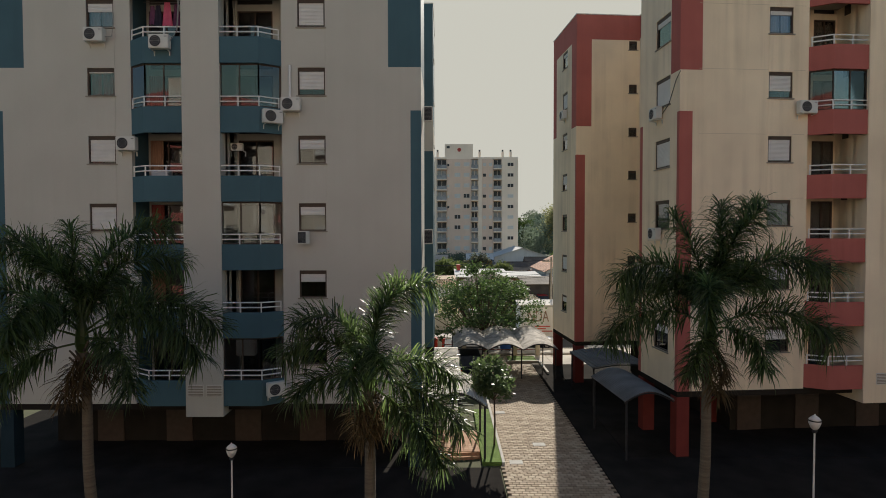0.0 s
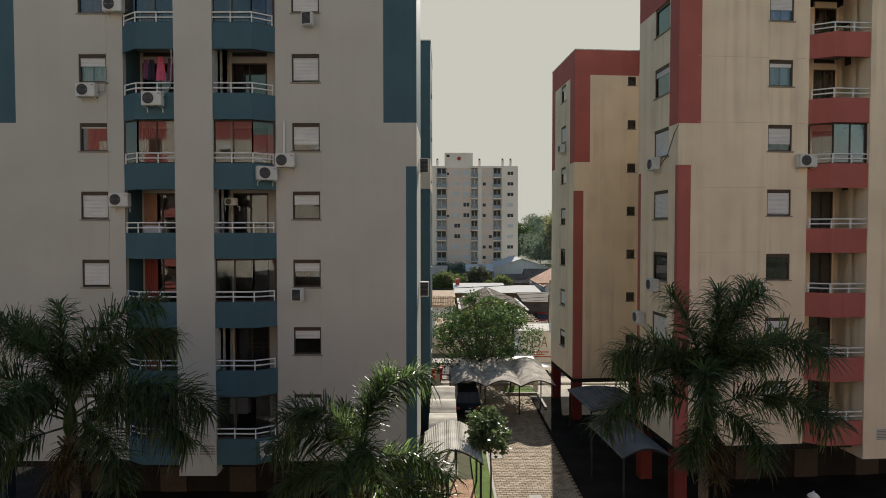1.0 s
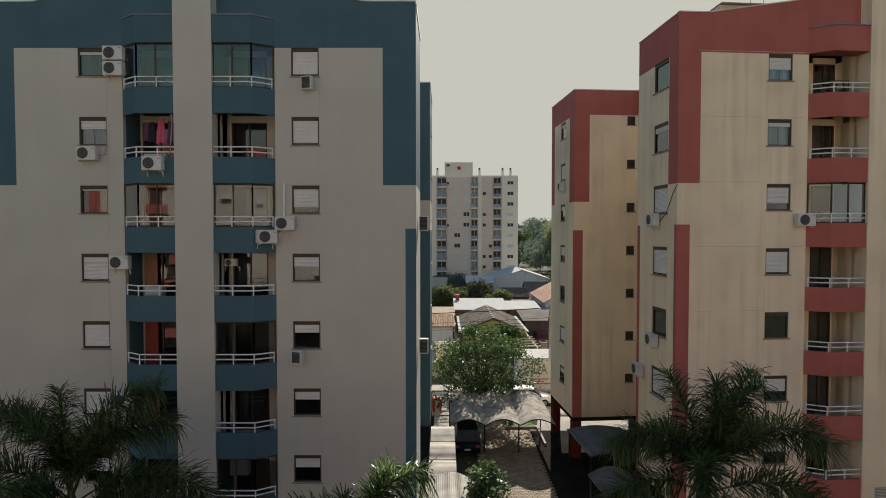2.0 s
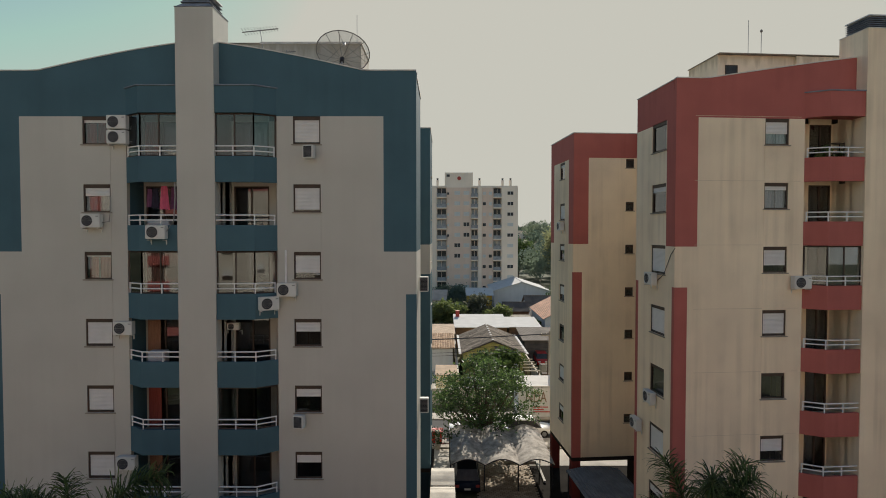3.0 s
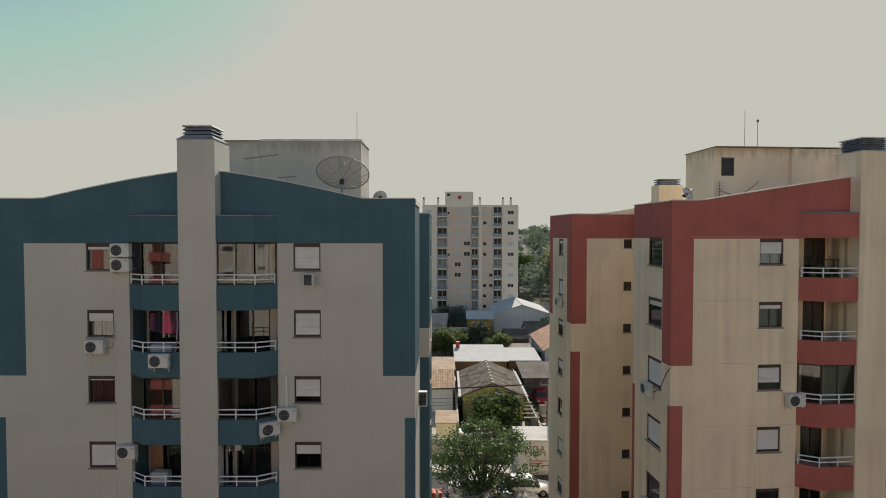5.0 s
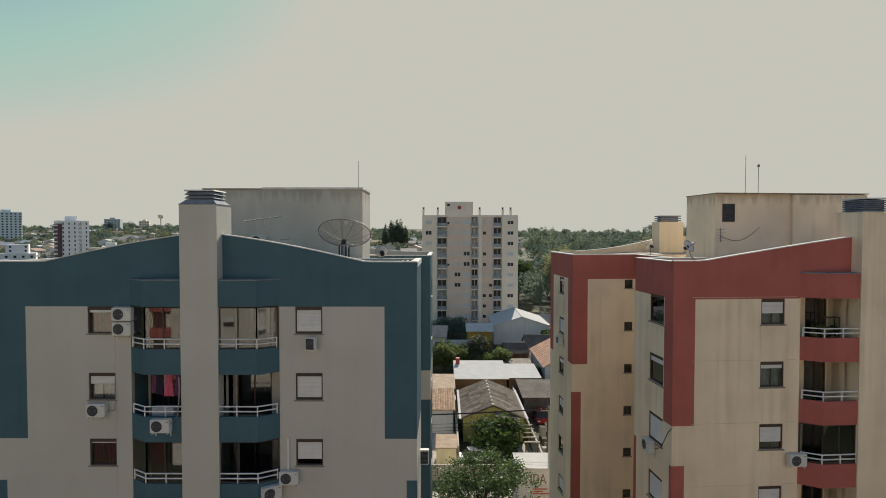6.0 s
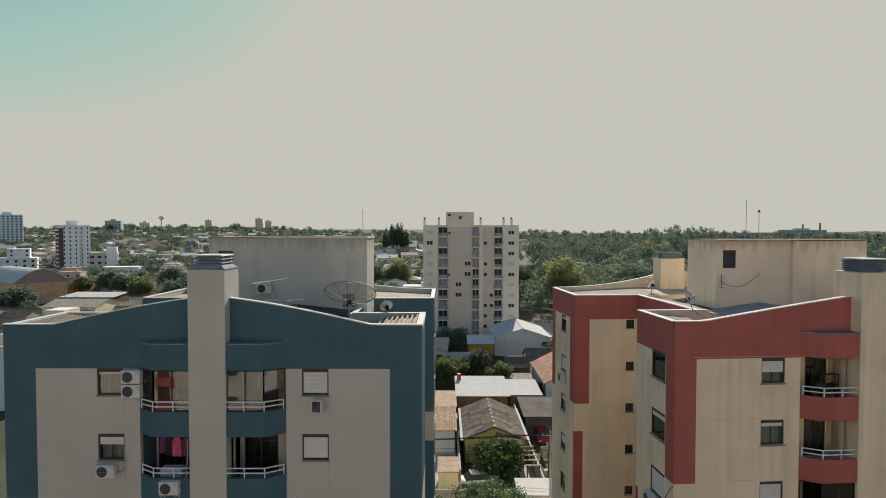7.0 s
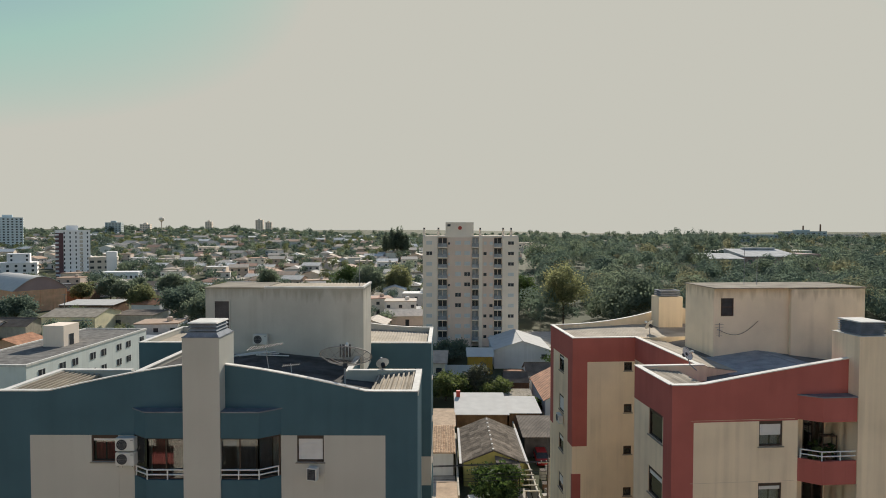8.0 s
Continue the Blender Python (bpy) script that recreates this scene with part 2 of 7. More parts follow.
def wall_grid(bm, us, zs, filled, place, thick):
    """One connected wall: the grid cells for which filled(u, z) holds, with reveals round every opening."""
    us, zs = sorted(set(round(u, 4) for u in us)), sorted(set(round(z, 4) for z in zs))
    on = [[filled((a + b) / 2, (c + d) / 2) for c, d in zip(zs, zs[1:])] for a, b in zip(us, us[1:])]
    made = {}

    def v(i, j, k):
        if (i, j, k) not in made:
            made[i, j, k] = bm.verts.new(place(us[i], thick * k, zs[j]))
        return made[i, j, k]

    ni, nj = len(us) - 1, len(zs) - 1
    for i in range(ni):
        for j in range(nj):
            if not on[i][j]:
                continue
            for k in (0, 1):
                bm.faces.new((v(i, j, k), v(i + 1, j, k), v(i + 1, j + 1, k), v(i, j + 1, k)))
            for di, dj, a, b in ((-1, 0, (i, j), (i, j + 1)), (1, 0, (i + 1, j), (i + 1, j + 1)), (0, -1, (i, j), (i + 1, j)), (0, 1, (i, j + 1), (i + 1, j + 1))):
                p, q = i + di, j + dj
                if not (0 <= p < ni and 0 <= q < nj and on[p][q]):
                    bm.faces.new((v(*a, 0), v(*b, 0), v(*b, 1), v(*a, 1)))
    return bm


def ribbon(bm, pts, z0, z1):
    """An upright cloth through the plan points."""
    lo, hi = [bm.verts.new((x, y, z0)) for x, y in pts], [bm.verts.new((x, y, z1)) for x, y in pts]
    for i in range(len(pts) - 1):
        bm.faces.new((lo[i], lo[i + 1], hi[i + 1], hi[i]))
    return bm


def strip(bm, line, thick, shift):
    """A bent sheet: the line of points, given a thickness upwards, drawn out by shift."""
    return extrude(bm, list(line) + [(x, y, z + thick) for x, y, z in reversed(list(line))], shift)


def bevelled(bm, w=0.01, seg=1):
    bmesh.ops.bevel(bm, geom=list(bm.edges), offset=w, segments=seg, affect='EDGES')
    return bm


def mesh_of(name, bm, material, smooth=False, fix=True):
    if fix:
        bmesh.ops.recalc_face_normals(bm, faces=bm.faces)
    me = bpy.data.meshes.new(name)
    bm.to_mesh(me)
    bm.free()
    if isinstance(material, (list, tuple)):
        for x in material:
            me.materials.append(M[x] if isinstance(x, str) else x)
    else:
        me.materials.append(M[material] if isinstance(material, str) else material)
    if smooth:
        for p in me.polygons:
            p.use_smooth = True
    return me


def part(name, bm, material, parent, label="", smooth=False, m=None, fix=True):
    me = bm if isinstance(bm, bpy.types.Mesh) else mesh_of(name, bm, material, smooth, fix)
    ob = new(name, me)
    ob.parent = parent
    if m is not None:
        ob.matrix_basis = m
    if label:
        ob["label"] = label
    return ob


def pieces(name, bm, material, parent, label=""):
    """Each connected piece of bm as a part of its own."""
    bm.verts.ensure_lookup_table()
    seen, made = set(), []
    for f in bm.faces:
        if f in seen:
            continue
        stack, piece = [f], []
        seen.add(f)
        while stack:
            g = stack.pop()
            piece.append(g)
            for v in g.verts:
                for h in v.link_faces:
                    if h not in seen:
                        seen.add(h)
                        stack.append(h)
        nb, vm = B(), {}
        for g in piece:
            for v in g.verts:
                if v not in vm:
                    vm[v] = nb.verts.new(v.co)
            nb.faces.new([vm[v] for v in g.verts])
        made.append(part(name, nb, material, parent, label))
    bm.free()
    return made


def thing(name, label, category, m=None, group="", kind=""):
    ob = new(name)
    if m is not None:
        ob.matrix_basis = m
    return tagged(ob, label, category, group, kind)


def solid(name, bm, material, label, category, m=None, group="", kind="", smooth=False, fix=True):
    """A thing that is one mesh."""
    ob = new(name, mesh_of(name, bm, material, smooth, fix))
    if m is not None:
        ob.matrix_basis = m
    return tagged(ob, label, category, group, kind)


def B():
    return bmesh.new()


# ---- apartment buildings ----
PITCH = 2.74


SLAT = 0.055


def window(parent, m, w, h, shut=0.0, curtain="", lights=2, reveal=0.09):
    """A framed window in a hole w x h; local x along the wall from its lower corner, y into the wall, z up."""
    t, hd = 0.055, 0.15
    bm = B()
    xs_, zs_ = [0, t, w - t, w], [0, t, h - hd, h]
    wall_grid(bm, xs_, zs_, lambda x, z: not (t < z < h - hd and t < x < w - t), lambda x, k, z: (x, reveal - 0.05 + k, z), 0.09)
    win = part("window", bm, "frame", parent, m=m)
    if lights > 1:
        part("mullion", box(B(), w / 2 - 0.025, reveal + 0.0135, t, w / 2 + 0.025, reveal + 0.04, h - hd), "frame", win)
    part("sill", box(B(), -0.06, -0.05, -0.05, w + 0.06, reveal - 0.05, -0.002), "sill", win)
    part("pane", box(B(), t, reveal + 0.004, t, w - t, reveal + 0.012, h - hd), "glass", win)
    h = h - hd + t * 1.6
    if shut > 0:
        z, low, line = h - t * 1.6, max(t, h - t * 1.6 - shut * (h - 2.6 * t)), []
        while z - SLAT > low - 0.01:
            line += [(reveal - 0.026, z), (reveal - 0.034, z - SLAT * 0.5), (reveal - 0.026, z - SLAT + 0.008), (reveal - 0.016, z - SLAT + 0.004)]
            z -= SLAT
        if line:
            ring = [(t + 0.004, y, q) for y, q in line] + [(t + 0.004, reveal - 0.004, z), (t + 0.004, reveal - 0.004, h - t * 1.6)]
            part("roller_shutter", extrude(B(), ring, (w - 2 * t - 0.008, 0, 0)), "shutter", win, "white roller shutter")
    if curtain:
        bm = ribbon(B(), [(t + (w - 2 * t) * i / 22, reveal + 0.16 + 0.03 * math.sin(i * 2.1)) for i in range(23)], 0.02, h - 0.1)
        part("curtain", bm, curtain, win, "drawn fabric curtain", smooth=True, fix=False)
    return win


def apartment(label, S, base, wall, trim, W, zo, plan, kink, top, pillar, ptop, bay, wins, back_u, back_v, box_u, block, stripe, side_windows, states):
    """A seven-storey block on columns. u runs along its front away from the driveway corner, v into the block; S: +1 or -1 for the way u runs."""
    X = lambda u: S * u
    bld = thing("apartment_building", label, "building", base)
    zt = [5.41 + zo + PITCH * k for k in range(7)]            # window heads
    z_lo, z_fr, z_blk, z_str = 2.66 + zo, 21.85 + zo, 16.38 + zo, 14.64 + zo
    bms = {wall: B(), trim: B()}
    hole_w = [(a, b) for a, b in wins]
    bays = [(bay[0], pillar[0]), (pillar[1], 2 * (pillar[0] + pillar[1]) / 2 - bay[0])]
    zs = [z_lo, 23.0 + zo, z_fr, z_blk, z_str] + [z for t in zt for z in (t, t - 1.12, t - 1.66, t + 0.05, t - 2.69)]
    zs = [z for z in zs if z_lo <= z <= 23.0 + zo]
    us = [0, W, block, W - block, stripe, W - stripe, *pillar] + [x for p in hole_w + bays for x in p]

    def pick(u, z):
        for a, b in hole_w:
            if a < u < b and any(t - 1.12 < z < t for t in zt):
                return None
        for a, b in bays:
            if a < u < b and z < z_fr + 0.05:
                return None
        if z > z_fr or (z > z_blk and (u < block or u > W - block)) or (z < z_str and (u < stripe or u > W - stripe)):
            return trim
        return wall

    for key in bms:
        wall_grid(bms[key], us, zs, lambda u, z: pick(u, z) == key, lambda u, t, z: (X(u), t, z), 0.22)
    # curved gable parapet
    n = 22
    def arc(u):
        f = max(0, min(1, (u - kink) / (pillar[0] - kink)))
        return top[0] + (top[1] - top[0]) * (f * (1 - top[2]) + top[2] * math.sin(f * math.pi / 2))

    for m0, m1 in ((0, pillar[0]), (W, pillar[1])):
        line = [(m0 + (m1 - m0) * i / n) for i in range(n + 1)]
        hz = [arc(u if m0 == 0 else W - u) for u in line]
        if m0:
            hz = [arc((W - u) * pillar[0] / (W - pillar[1])) for u in line]
        ring = [(X(line[0]), 0, 23.0 + zo)] + [(X(u), 0, z) for u, z in zip(line, hz)] + [(X(line[-1]), 0, 23.0 + zo)]
        extrude(bms[trim], ring, (0, 0.18, 0))
        cop = B()
        strip(cop, [(X(u), -0.03, z + 0.003) for u, z in zip(line, hz)], 0.042, (0, 0.24, 0))
        part("coping", cop, "coping", bld, "pale parapet coping")
    # driveway side of the front wing
    D, CU = plan                                              # wing depth, core wall u
    sw = [(0.85, 2.25)] if side_windows else []
    zs2 = sorted(set([z_lo, 23.45 + zo, z_fr, z_blk, z_str] + ([z for t in zt for z in (t + 0.04, t - 1.24)] if sw else [])))
    vs = [0.22, D, 0.8, D - 0.3] + [x for p in sw for x in p]

    def pick_side(v, z):
        if any(a < v < b and any(t - 1.24 < z < t + 0.04 for t in zt) for a, b in sw):
            return None
        if z > z_fr or (z > z_blk and (v < 0.8 or not side_windows)) or (z < z_str and v > D - 0.3):
            return trim
        return wall

    for key in bms:
        for e, o in ((0, 1), (W, -1)):
            wall_grid(bms[key], vs, zs2, lambda v, z: pick_side(v, z) == key, lambda v, t, z: (X(e + o * t), v, z), 0.22)
    for uu in ((0.22, CU), (W - CU, W - 0.22)):               # back of the wing
        box(bms[wall], X(uu[0]), D - 0.2, z_lo, X(uu[1]), D, 23.60)
    for uu, o in ((CU, 1), (W - CU, -1)):                     # core walls, their parapet coloured outside
        box(bms[wall], X(uu - 0.1), D, z_lo, X(uu + 0.1), back_v[0], z_fr)
        box(bms[trim], X(uu - o * 0.1), D, z_fr, X(uu), back_v[0], 23.45)
        box(bms[wall], X(uu), D, z_fr, X(uu + o * 0.1), back_v[0], 23.45)
    # back wing
    bu, bv, bd = back_u, back_v[0], back_v[1]
    sm = (bu + 3.42, bu + 3.95)
    zb = [t - zo for t in zt]
    zs3 = sorted(set([2.66, 23.44, 21.9, 16.42, 14.62] + [z for t in zb for z in (t, t - 0.56)]))

    def pick_back(u, z):
        if sm[0] < u < sm[1] and any(t - 0.56 < z < t for t in zb):
            return None
        if CU + 0.1 < u < W - CU - 0.1:
            return wall
        if z > 21.9 or (z > 16.42 and u < bu + 0.98) or (z < 14.62 and u < bu + 0.58):
            return trim
        return wall

    for key in bms:
        wall_grid(bms[key], [bu, bu + 0.58, bu + 0.98, sm[0], sm[1], CU + 0.1, W - CU - 0.1, W - bu], zs3, lambda u, z: pick_back(u, z) == key, lambda u, t, z: (X(u), bv + t, z), 0.2)
    w2 = (bv + 1.9, bv + 3.0)
    zs4 = sorted(set([2.66, 23.44, 21.9, 16.42, 14.62] + [z for t in zb for z in (t, t - 1.12)]))

    def pick_bside(v, z):
        if w2[0] < v < w2[1] and any(t - 1.12 < z < t for t in zb):
            return None
        if z > 21.9 or (z > 16.42 and (v < bv + 1.0 or v > bd - 0.8 or not side_windows)) or (z < 14.62 and not side_windows):
            return trim
        return wall

    for key in bms:
        wall_grid(bms[key], [bv + 0.2, bv + 1.0, w2[0], w2[1], bd - 0.8, bd], zs4, lambda v, z: pick_bside(v, z) == key, lambda v, t, z: (X(bu + t), v, z), 0.2)
    box(bms[wall], X(bu + 0.2), bd - 0.2, 2.66, X(W - bu), bd, 23.44)
    box(bms[wall], X(W - bu - 0.2), bv + 0.2, 2.66, X(W - bu), bd - 0.2, 23.44)
    pieces("wall", bms[wall], wall, bld, "painted plaster wall with rain streaks")
    pieces("coloured_band", bms[trim], trim, bld, "painted frieze and corner bands")
    # pillar with flue cap
    pv = (-0.57, 1.0)
    part("chimney_pillar", box(B(), X(pillar[0]), pv[0], 2.3, X(pillar[1]), pv[1], ptop), wall, bld, "full-height chimney pillar")
    c, vc = (pillar[0] + pillar[1]) / 2, (pv[0] + pv[1]) / 2
    pw, pd = (pillar[1] - pillar[0]) / 2, (pv[1] - pv[0]) / 2

    def hood(bm, k0, z0, k1, z1):
        """A hood round the flue: inset k0 at the height z0, k1 at z1 above the pillar."""
        va, vb = [[bm.verts.new((X(c + sx * (pw - k)), vc + sy * (pd - k), ptop + z)) for sx, sy in ((-1, -1), (1, -1), (1, 1), (-1, 1))] for k, z in ((k0, z0), (k1, z1))]
        for j in range(4):
            bm.faces.new((va[j], va[(j + 1) % 4], vb[(j + 1) % 4], vb[j]))
        bm.faces.new(va[::-1])
        bm.faces.new(vb)
        return bm

    part("pillar_cap", hood(B(), -0.02, 0.003, -0.02, 0.03), "coping" if side_windows else "flue", bld)
    if side_windows:
        cap = part("flue_cap", hood(B(), 0.26, 0.033, 0.26, 0.54), "flue", bld, "grey louvred metal flue cap")
        for i in range(6):
            part("louvre", hood(B(), 0.13, 0.06 + 0.085 * i, 0.20, 0.115 + 0.085 * i), "flue", cap)
        part("lid", hood(B(), 0.12, 0.575, 0.14, 0.63), "coping", cap, "pale metal lid")
    else:
        cap = part("flue_cap", hood(B(), 0.02, 0.033, 0.22, 0.22), "flue", bld, "grey flared metal flue cap")
        part("core", hood(B(), 0.30, 0.2, 0.30, 0.53), "dark_steel", cap)
        for i in range(2):
            part("louvre", hood(B(), 0.15, 0.25 + 0.15 * i, 0.26, 0.37 + 0.15 * i), "flue", cap)
        part("lid", hood(B(), 0.14, 0.545, 0.17, 0.60), "coping", cap, "pale metal lid")
    # roof
    # low-pitched membrane roof with its ridge behind the pillar
    crest, fall = (23.5, 0.13) if side_windows else (23.76, 0.105)
    pitch = lambda u: crest - fall * abs(u - W / 2)
    bm = B()
    for a, b, v0, v1 in ((2.12, W - 2.12, 0.182, D + 0.1), (CU + 0.1, W - CU - 0.1, D + 0.103, bv - 0.003)):
        strip(bm, [(X(u), v0, pitch(u) - 0.14) for u in (a, (a + W / 2) / 2, W / 2, (b + W / 2) / 2, b)], 0.14, (0, v1 - v0, 0))
    pieces("membrane_roof", bm, "membrane" if side_windows else "bitumen", bld, "dark patched roof membrane")
    for k in range(5 if side_windows else 6):                 # lapped seams of the membrane rolls
        v = 1.0 + 1.05 * k
        part("membrane_seam", strip(B(), [(X(u), v, pitch(u) + 0.002) for u in (CU + 0.3, W / 2, W - CU - 0.3)], 0.008, (0, 0.09, 0)), "membrane" if side_windows else "bitumen", bld)
    if side_windows:
        for a, b in ((5.0, 8.67), (8.73, 9.9)):
            for v0, v1 in ((3.85, 5.6), (5.63, 7.5)):
                part("roof_patch", strip(B(), [(X(u), v0, pitch(u) + 0.012) for u in (a, b)], 0.012, (0, v1 - v0, 0)), "patch", bld, "paler blue-grey membrane patch")
    for a, b in ((0.22, 2.1), (W - 0.22, W - 2.1)):
        bm = B()
        nv = int(abs(b - a) / 0.055)
        strip(bm, [(X(a + (b - a) * i / nv), 0.2, 23.50 - 0.16 * i / nv + 0.030 * math.sin(i * 1.9)) for i in range(nv + 1)], 0.012, (0, D - 0.44, 0))
        cr = part("corner_roof", bm, "sheet", bld, "ribbed fibre-cement roof sheets")
        if not side_windows:                                  # raised battens over the sheets
            for q in range(8):
                f = (q + 0.5) / 8
                part("batten", box(B(), X(a + (b - a) * f - 0.035), 0.24, 23.50 - 0.16 * f + 0.045, X(a + (b - a) * f + 0.035), D - 0.26, 23.50 - 0.16 * f + 0.125), "sheet", cr)
    bm = B()
    for f in (lambda u: u, lambda u: W - u):
        strip(bm, [(X(f(bu + 0.23 + 5.76 * i / 100)), bv + 0.23, 23.14 + 0.3 * i / 100 + 0.018 * math.sin(i * 1.9)) for i in range(101)], 0.012, (0, bd - bv - 0.46, 0))
    box(bm, X(bu + 6), bv + 0.21, 23.3, X(W - bu - 6), bd - 0.2, 23.46)
    pieces("rear_roof", bm, "sheet", bld, "ribbed fibre-cement roof sheets")
    bm = B()
    e = 0.03
    box(bm, X(-e), 0.22, 23.455 + zo, X(0.22 + e), D + e, 23.67)
    box(bm, X(W + e), 0.22, 23.455 + zo, X(W - 0.22 - e), D + e, 23.67)
    for f in (lambda u: u, lambda u: W - u):                  # the same on both halves
        box(bm, X(f(0.26)), D - 0.22, 23.603, X(f(CU - 0.1)), D + e, 23.66)
        box(bm, X(f(bu - e)), bv - e, 23.445, X(f(CU + 0.14)), bv + 0.22, 23.50)
        box(bm, X(f(bu - e)), bv + 0.23, 23.445, X(f(bu + 0.22)), bd + e, 23.50)
        box(bm, X(f(CU - 0.14)), D + 0.04, 23.453, X(f(CU + 0.14)), bv - 0.04, 23.50)
    pieces("parapet_cap", bm, "coping", bld, "pale parapet coping")
    if side_windows:
        bm = B()
        nv = int((5.6 - CU - 0.2) / 0.055)
        strip(bm, [(X(CU + 0.2 + 0.055 * i), D + 0.35, 23.42 - 0.26 * i / nv + 0.018 * math.sin(i * 1.9)) for i in range(nv + 1)], 0.012, (0, bv - D - 0.45, 0))
        part("core_roof", bm, "sheet", bld, "ribbed fibre-cement roof sheets")
        part("roof_closure", extrude(B(), [(X(CU + 0.2), D + 0.36, 22.7), (X(5.58), D + 0.36, 22.95), (X(5.58), D + 0.36, 23.13), (X(CU + 0.2), D + 0.36, 23.39)], (0, 0.1, 0)), wall, bld)
    # rear parapets that rise in a sweep
    for f in (lambda u: u, lambda u: W - u):
        line = [(X(f(bu + 0.02 + (W / 2 - bu - 0.05) * i / 14)), bd - 0.18, 23.47 + 1.35 * (i / 14) ** 2.2) for i in range(15)]
        part("rear_parapet", extrude(B(), [(line[0][0], bd - 0.18, 23.25)] + line + [(line[-1][0], bd - 0.18, 23.25)], (0, 0.16, 0)), wall, bld, "curved plastered rear parapet")
        part("rear_coping", strip(B(), [(x, y - 0.03, z + 0.003) for x, y, z in line], 0.04, (0, 0.22, 0)), "coping", bld)
    # lift and tank housing
    bx, ht = B(), 27.08 if side_windows else 27.2
    box(bx, X(box_u[0]), box_u[2], 22.5, X(box_u[1]), box_u[3], ht)
    if side_windows:
        box(bx, X((box_u[0] + box_u[1]) / 2), box_u[2] - 0.22, 22.5, X(box_u[1] - 0.02), box_u[2] - 0.003, ht - 0.04)
    part("lift_housing", bx, "weather_r" if side_windows else "weather_l", bld, "plastered lift and tank housing on the roof")
    if side_windows:
        part("housing_cap", box(B(), X(box_u[0] - 0.05), box_u[2] - 0.27, ht + 0.003, X(box_u[1] + 0.05), box_u[3] + 0.05, ht + 0.05), "old_cap", bld, "stained cement cap")
    else:
        a, b, c0, c1 = box_u[0] - 0.04, box_u[1] + 0.04, box_u[2] - 0.05, box_u[3] + 0.05
        split = box_u[0] + 5.4
        part("housing_cap", box(B(), X(split), c0, ht + 0.003, X(b), c1, ht + 0.06), "old_cap", bld, "stained cement cap")
        rim = part("housing_rim", box(B(), X(a), c0, ht + 0.003, X(split - 0.003), c0 + 0.14, ht + 0.11), "coping", bld, "pale parapet rim")
        part("side_rim", box(B(), X(a), c0 + 0.143, ht + 0.003, X(a + 0.14), c1, ht + 0.11), "coping", rim)
        n = int((split - a - 0.2) / 0.045)
        part("housing_roof", strip(B(), [(X(a + 0.16 + 0.045 * i), c0 + 0.16, ht + 0.03 + 0.035 * math.sin(i * 1.45)) for i in range(n)], 0.012, (0, c1 - c0 - 0.2, -0.03)), "sheet", bld, "ribbed fibre-cement roof sheets")
    # bays
    for j, (a, b) in enumerate(bays):
        out, inn = (a, b) if j == 0 else (b, a)               # outer jamb, pillar side
        d = 1 if j == 0 else -1
        ring0 = [(out, 0.0), (out + d * 0.75, -0.52), (inn, -0.52)]
        for k in range(7):
            t = zt[k]
            z0, z1 = t - 2.69, t - 1.66
            bal = part("balcony", extrude(B(), [(X(u), v, z0) for u, v in ring0] + [(X(u), v, z0) for u, v in ((inn, -0.40), (out + d * 0.80, -0.40), (out + d * 0.16, 0.0))], (0, 0, z1 - z0)), trim, bld,
                       "painted balcony front with chamfered end")
            bm = B()
            extrude(bm, [(X(u), v, z0 + 0.42) for u, v in ((inn, -0.4), (out + d * 0.80, -0.4), (out + d * 0.16, 0.0), (out + d * 0.01, 0.02), (out + d * 0.01, 1.3), (inn, 1.3))], (0, 0, 0.12))
            part("floor_slab", bm, "room", bal)
            # recess walls
            bm = B()
            part("recess_wall", box(B(), X(out - d * 0.1), 0.22, z0, X(out), 1.4, z0 + 2.74), wall if side_windows else trim, bal)
            box(bm, X(inn), 0.5, z0, X(inn + d * 0.1), 1.4, z0 + 2.74)
            # sliding door between two stretches of the back wall
            bay_w = abs(inn - out)
            e0, e1 = ((1.2, 2.25) if j == 0 else (0.7, 2.0)) if side_windows else ((0.72, 2.22) if j == 0 else (0.1, 1.6))
            for w0, w1 in ((0.0, e0), (e1, bay_w)):
                box(bm, X(out + d * w0), 1.302, z0, X(out + d * w1), 1.4, z0 + 2.74)
            box(bm, X(out + d * e0), 1.302, t + 0.02, X(out + d * e1), 1.4, t + 0.3)
            pieces("recess_wall", bm, wall, bal)
            bm = B()
            for q in range(3):
                u0 = out + d * (e0 + 0.03 + q * (e1 - e0 - 0.06) / 2)
                box(bm, X(u0 - 0.03), 1.31, z0 + 0.54, X(u0 + 0.03), 1.38, t + 0.02)
            box(bm, X(out + d * e0), 1.31, t - 0.04, X(out + d * e1), 1.38, t + 0.02)
            pieces("door_frame", bm, "frame", bal, "brown sliding balcony door frame")
            part("pane", box(B(), X(out + d * (e0 + 0.02)), 1.34, z0 + 0.54, X(out + d * (e1 - 0.02)), 1.346, t - 0.04), "glass", bal)
            st = states.get((j, k), "")
            # rail
            bm = B()
            path = [(out + d * 0.08, -0.03), (out + d * 0.77, -0.46), (inn, -0.46)]
            for z in (t - 1.26, t - 1.46):
                tube(bm, [(X(u), v, z) for u, v in path], 0.028)
            for u, v in ((out + d * 0.10, -0.04), (out + d * 0.77, -0.46), ((out + inn) / 2 + d * 0.45, -0.46)):
                box(bm, X(u - 0.02), v - 0.02, z1, X(u + 0.02), v + 0.02, t - 1.26)
            part("railing", bm, "rail", bal, "white two-bar railing")
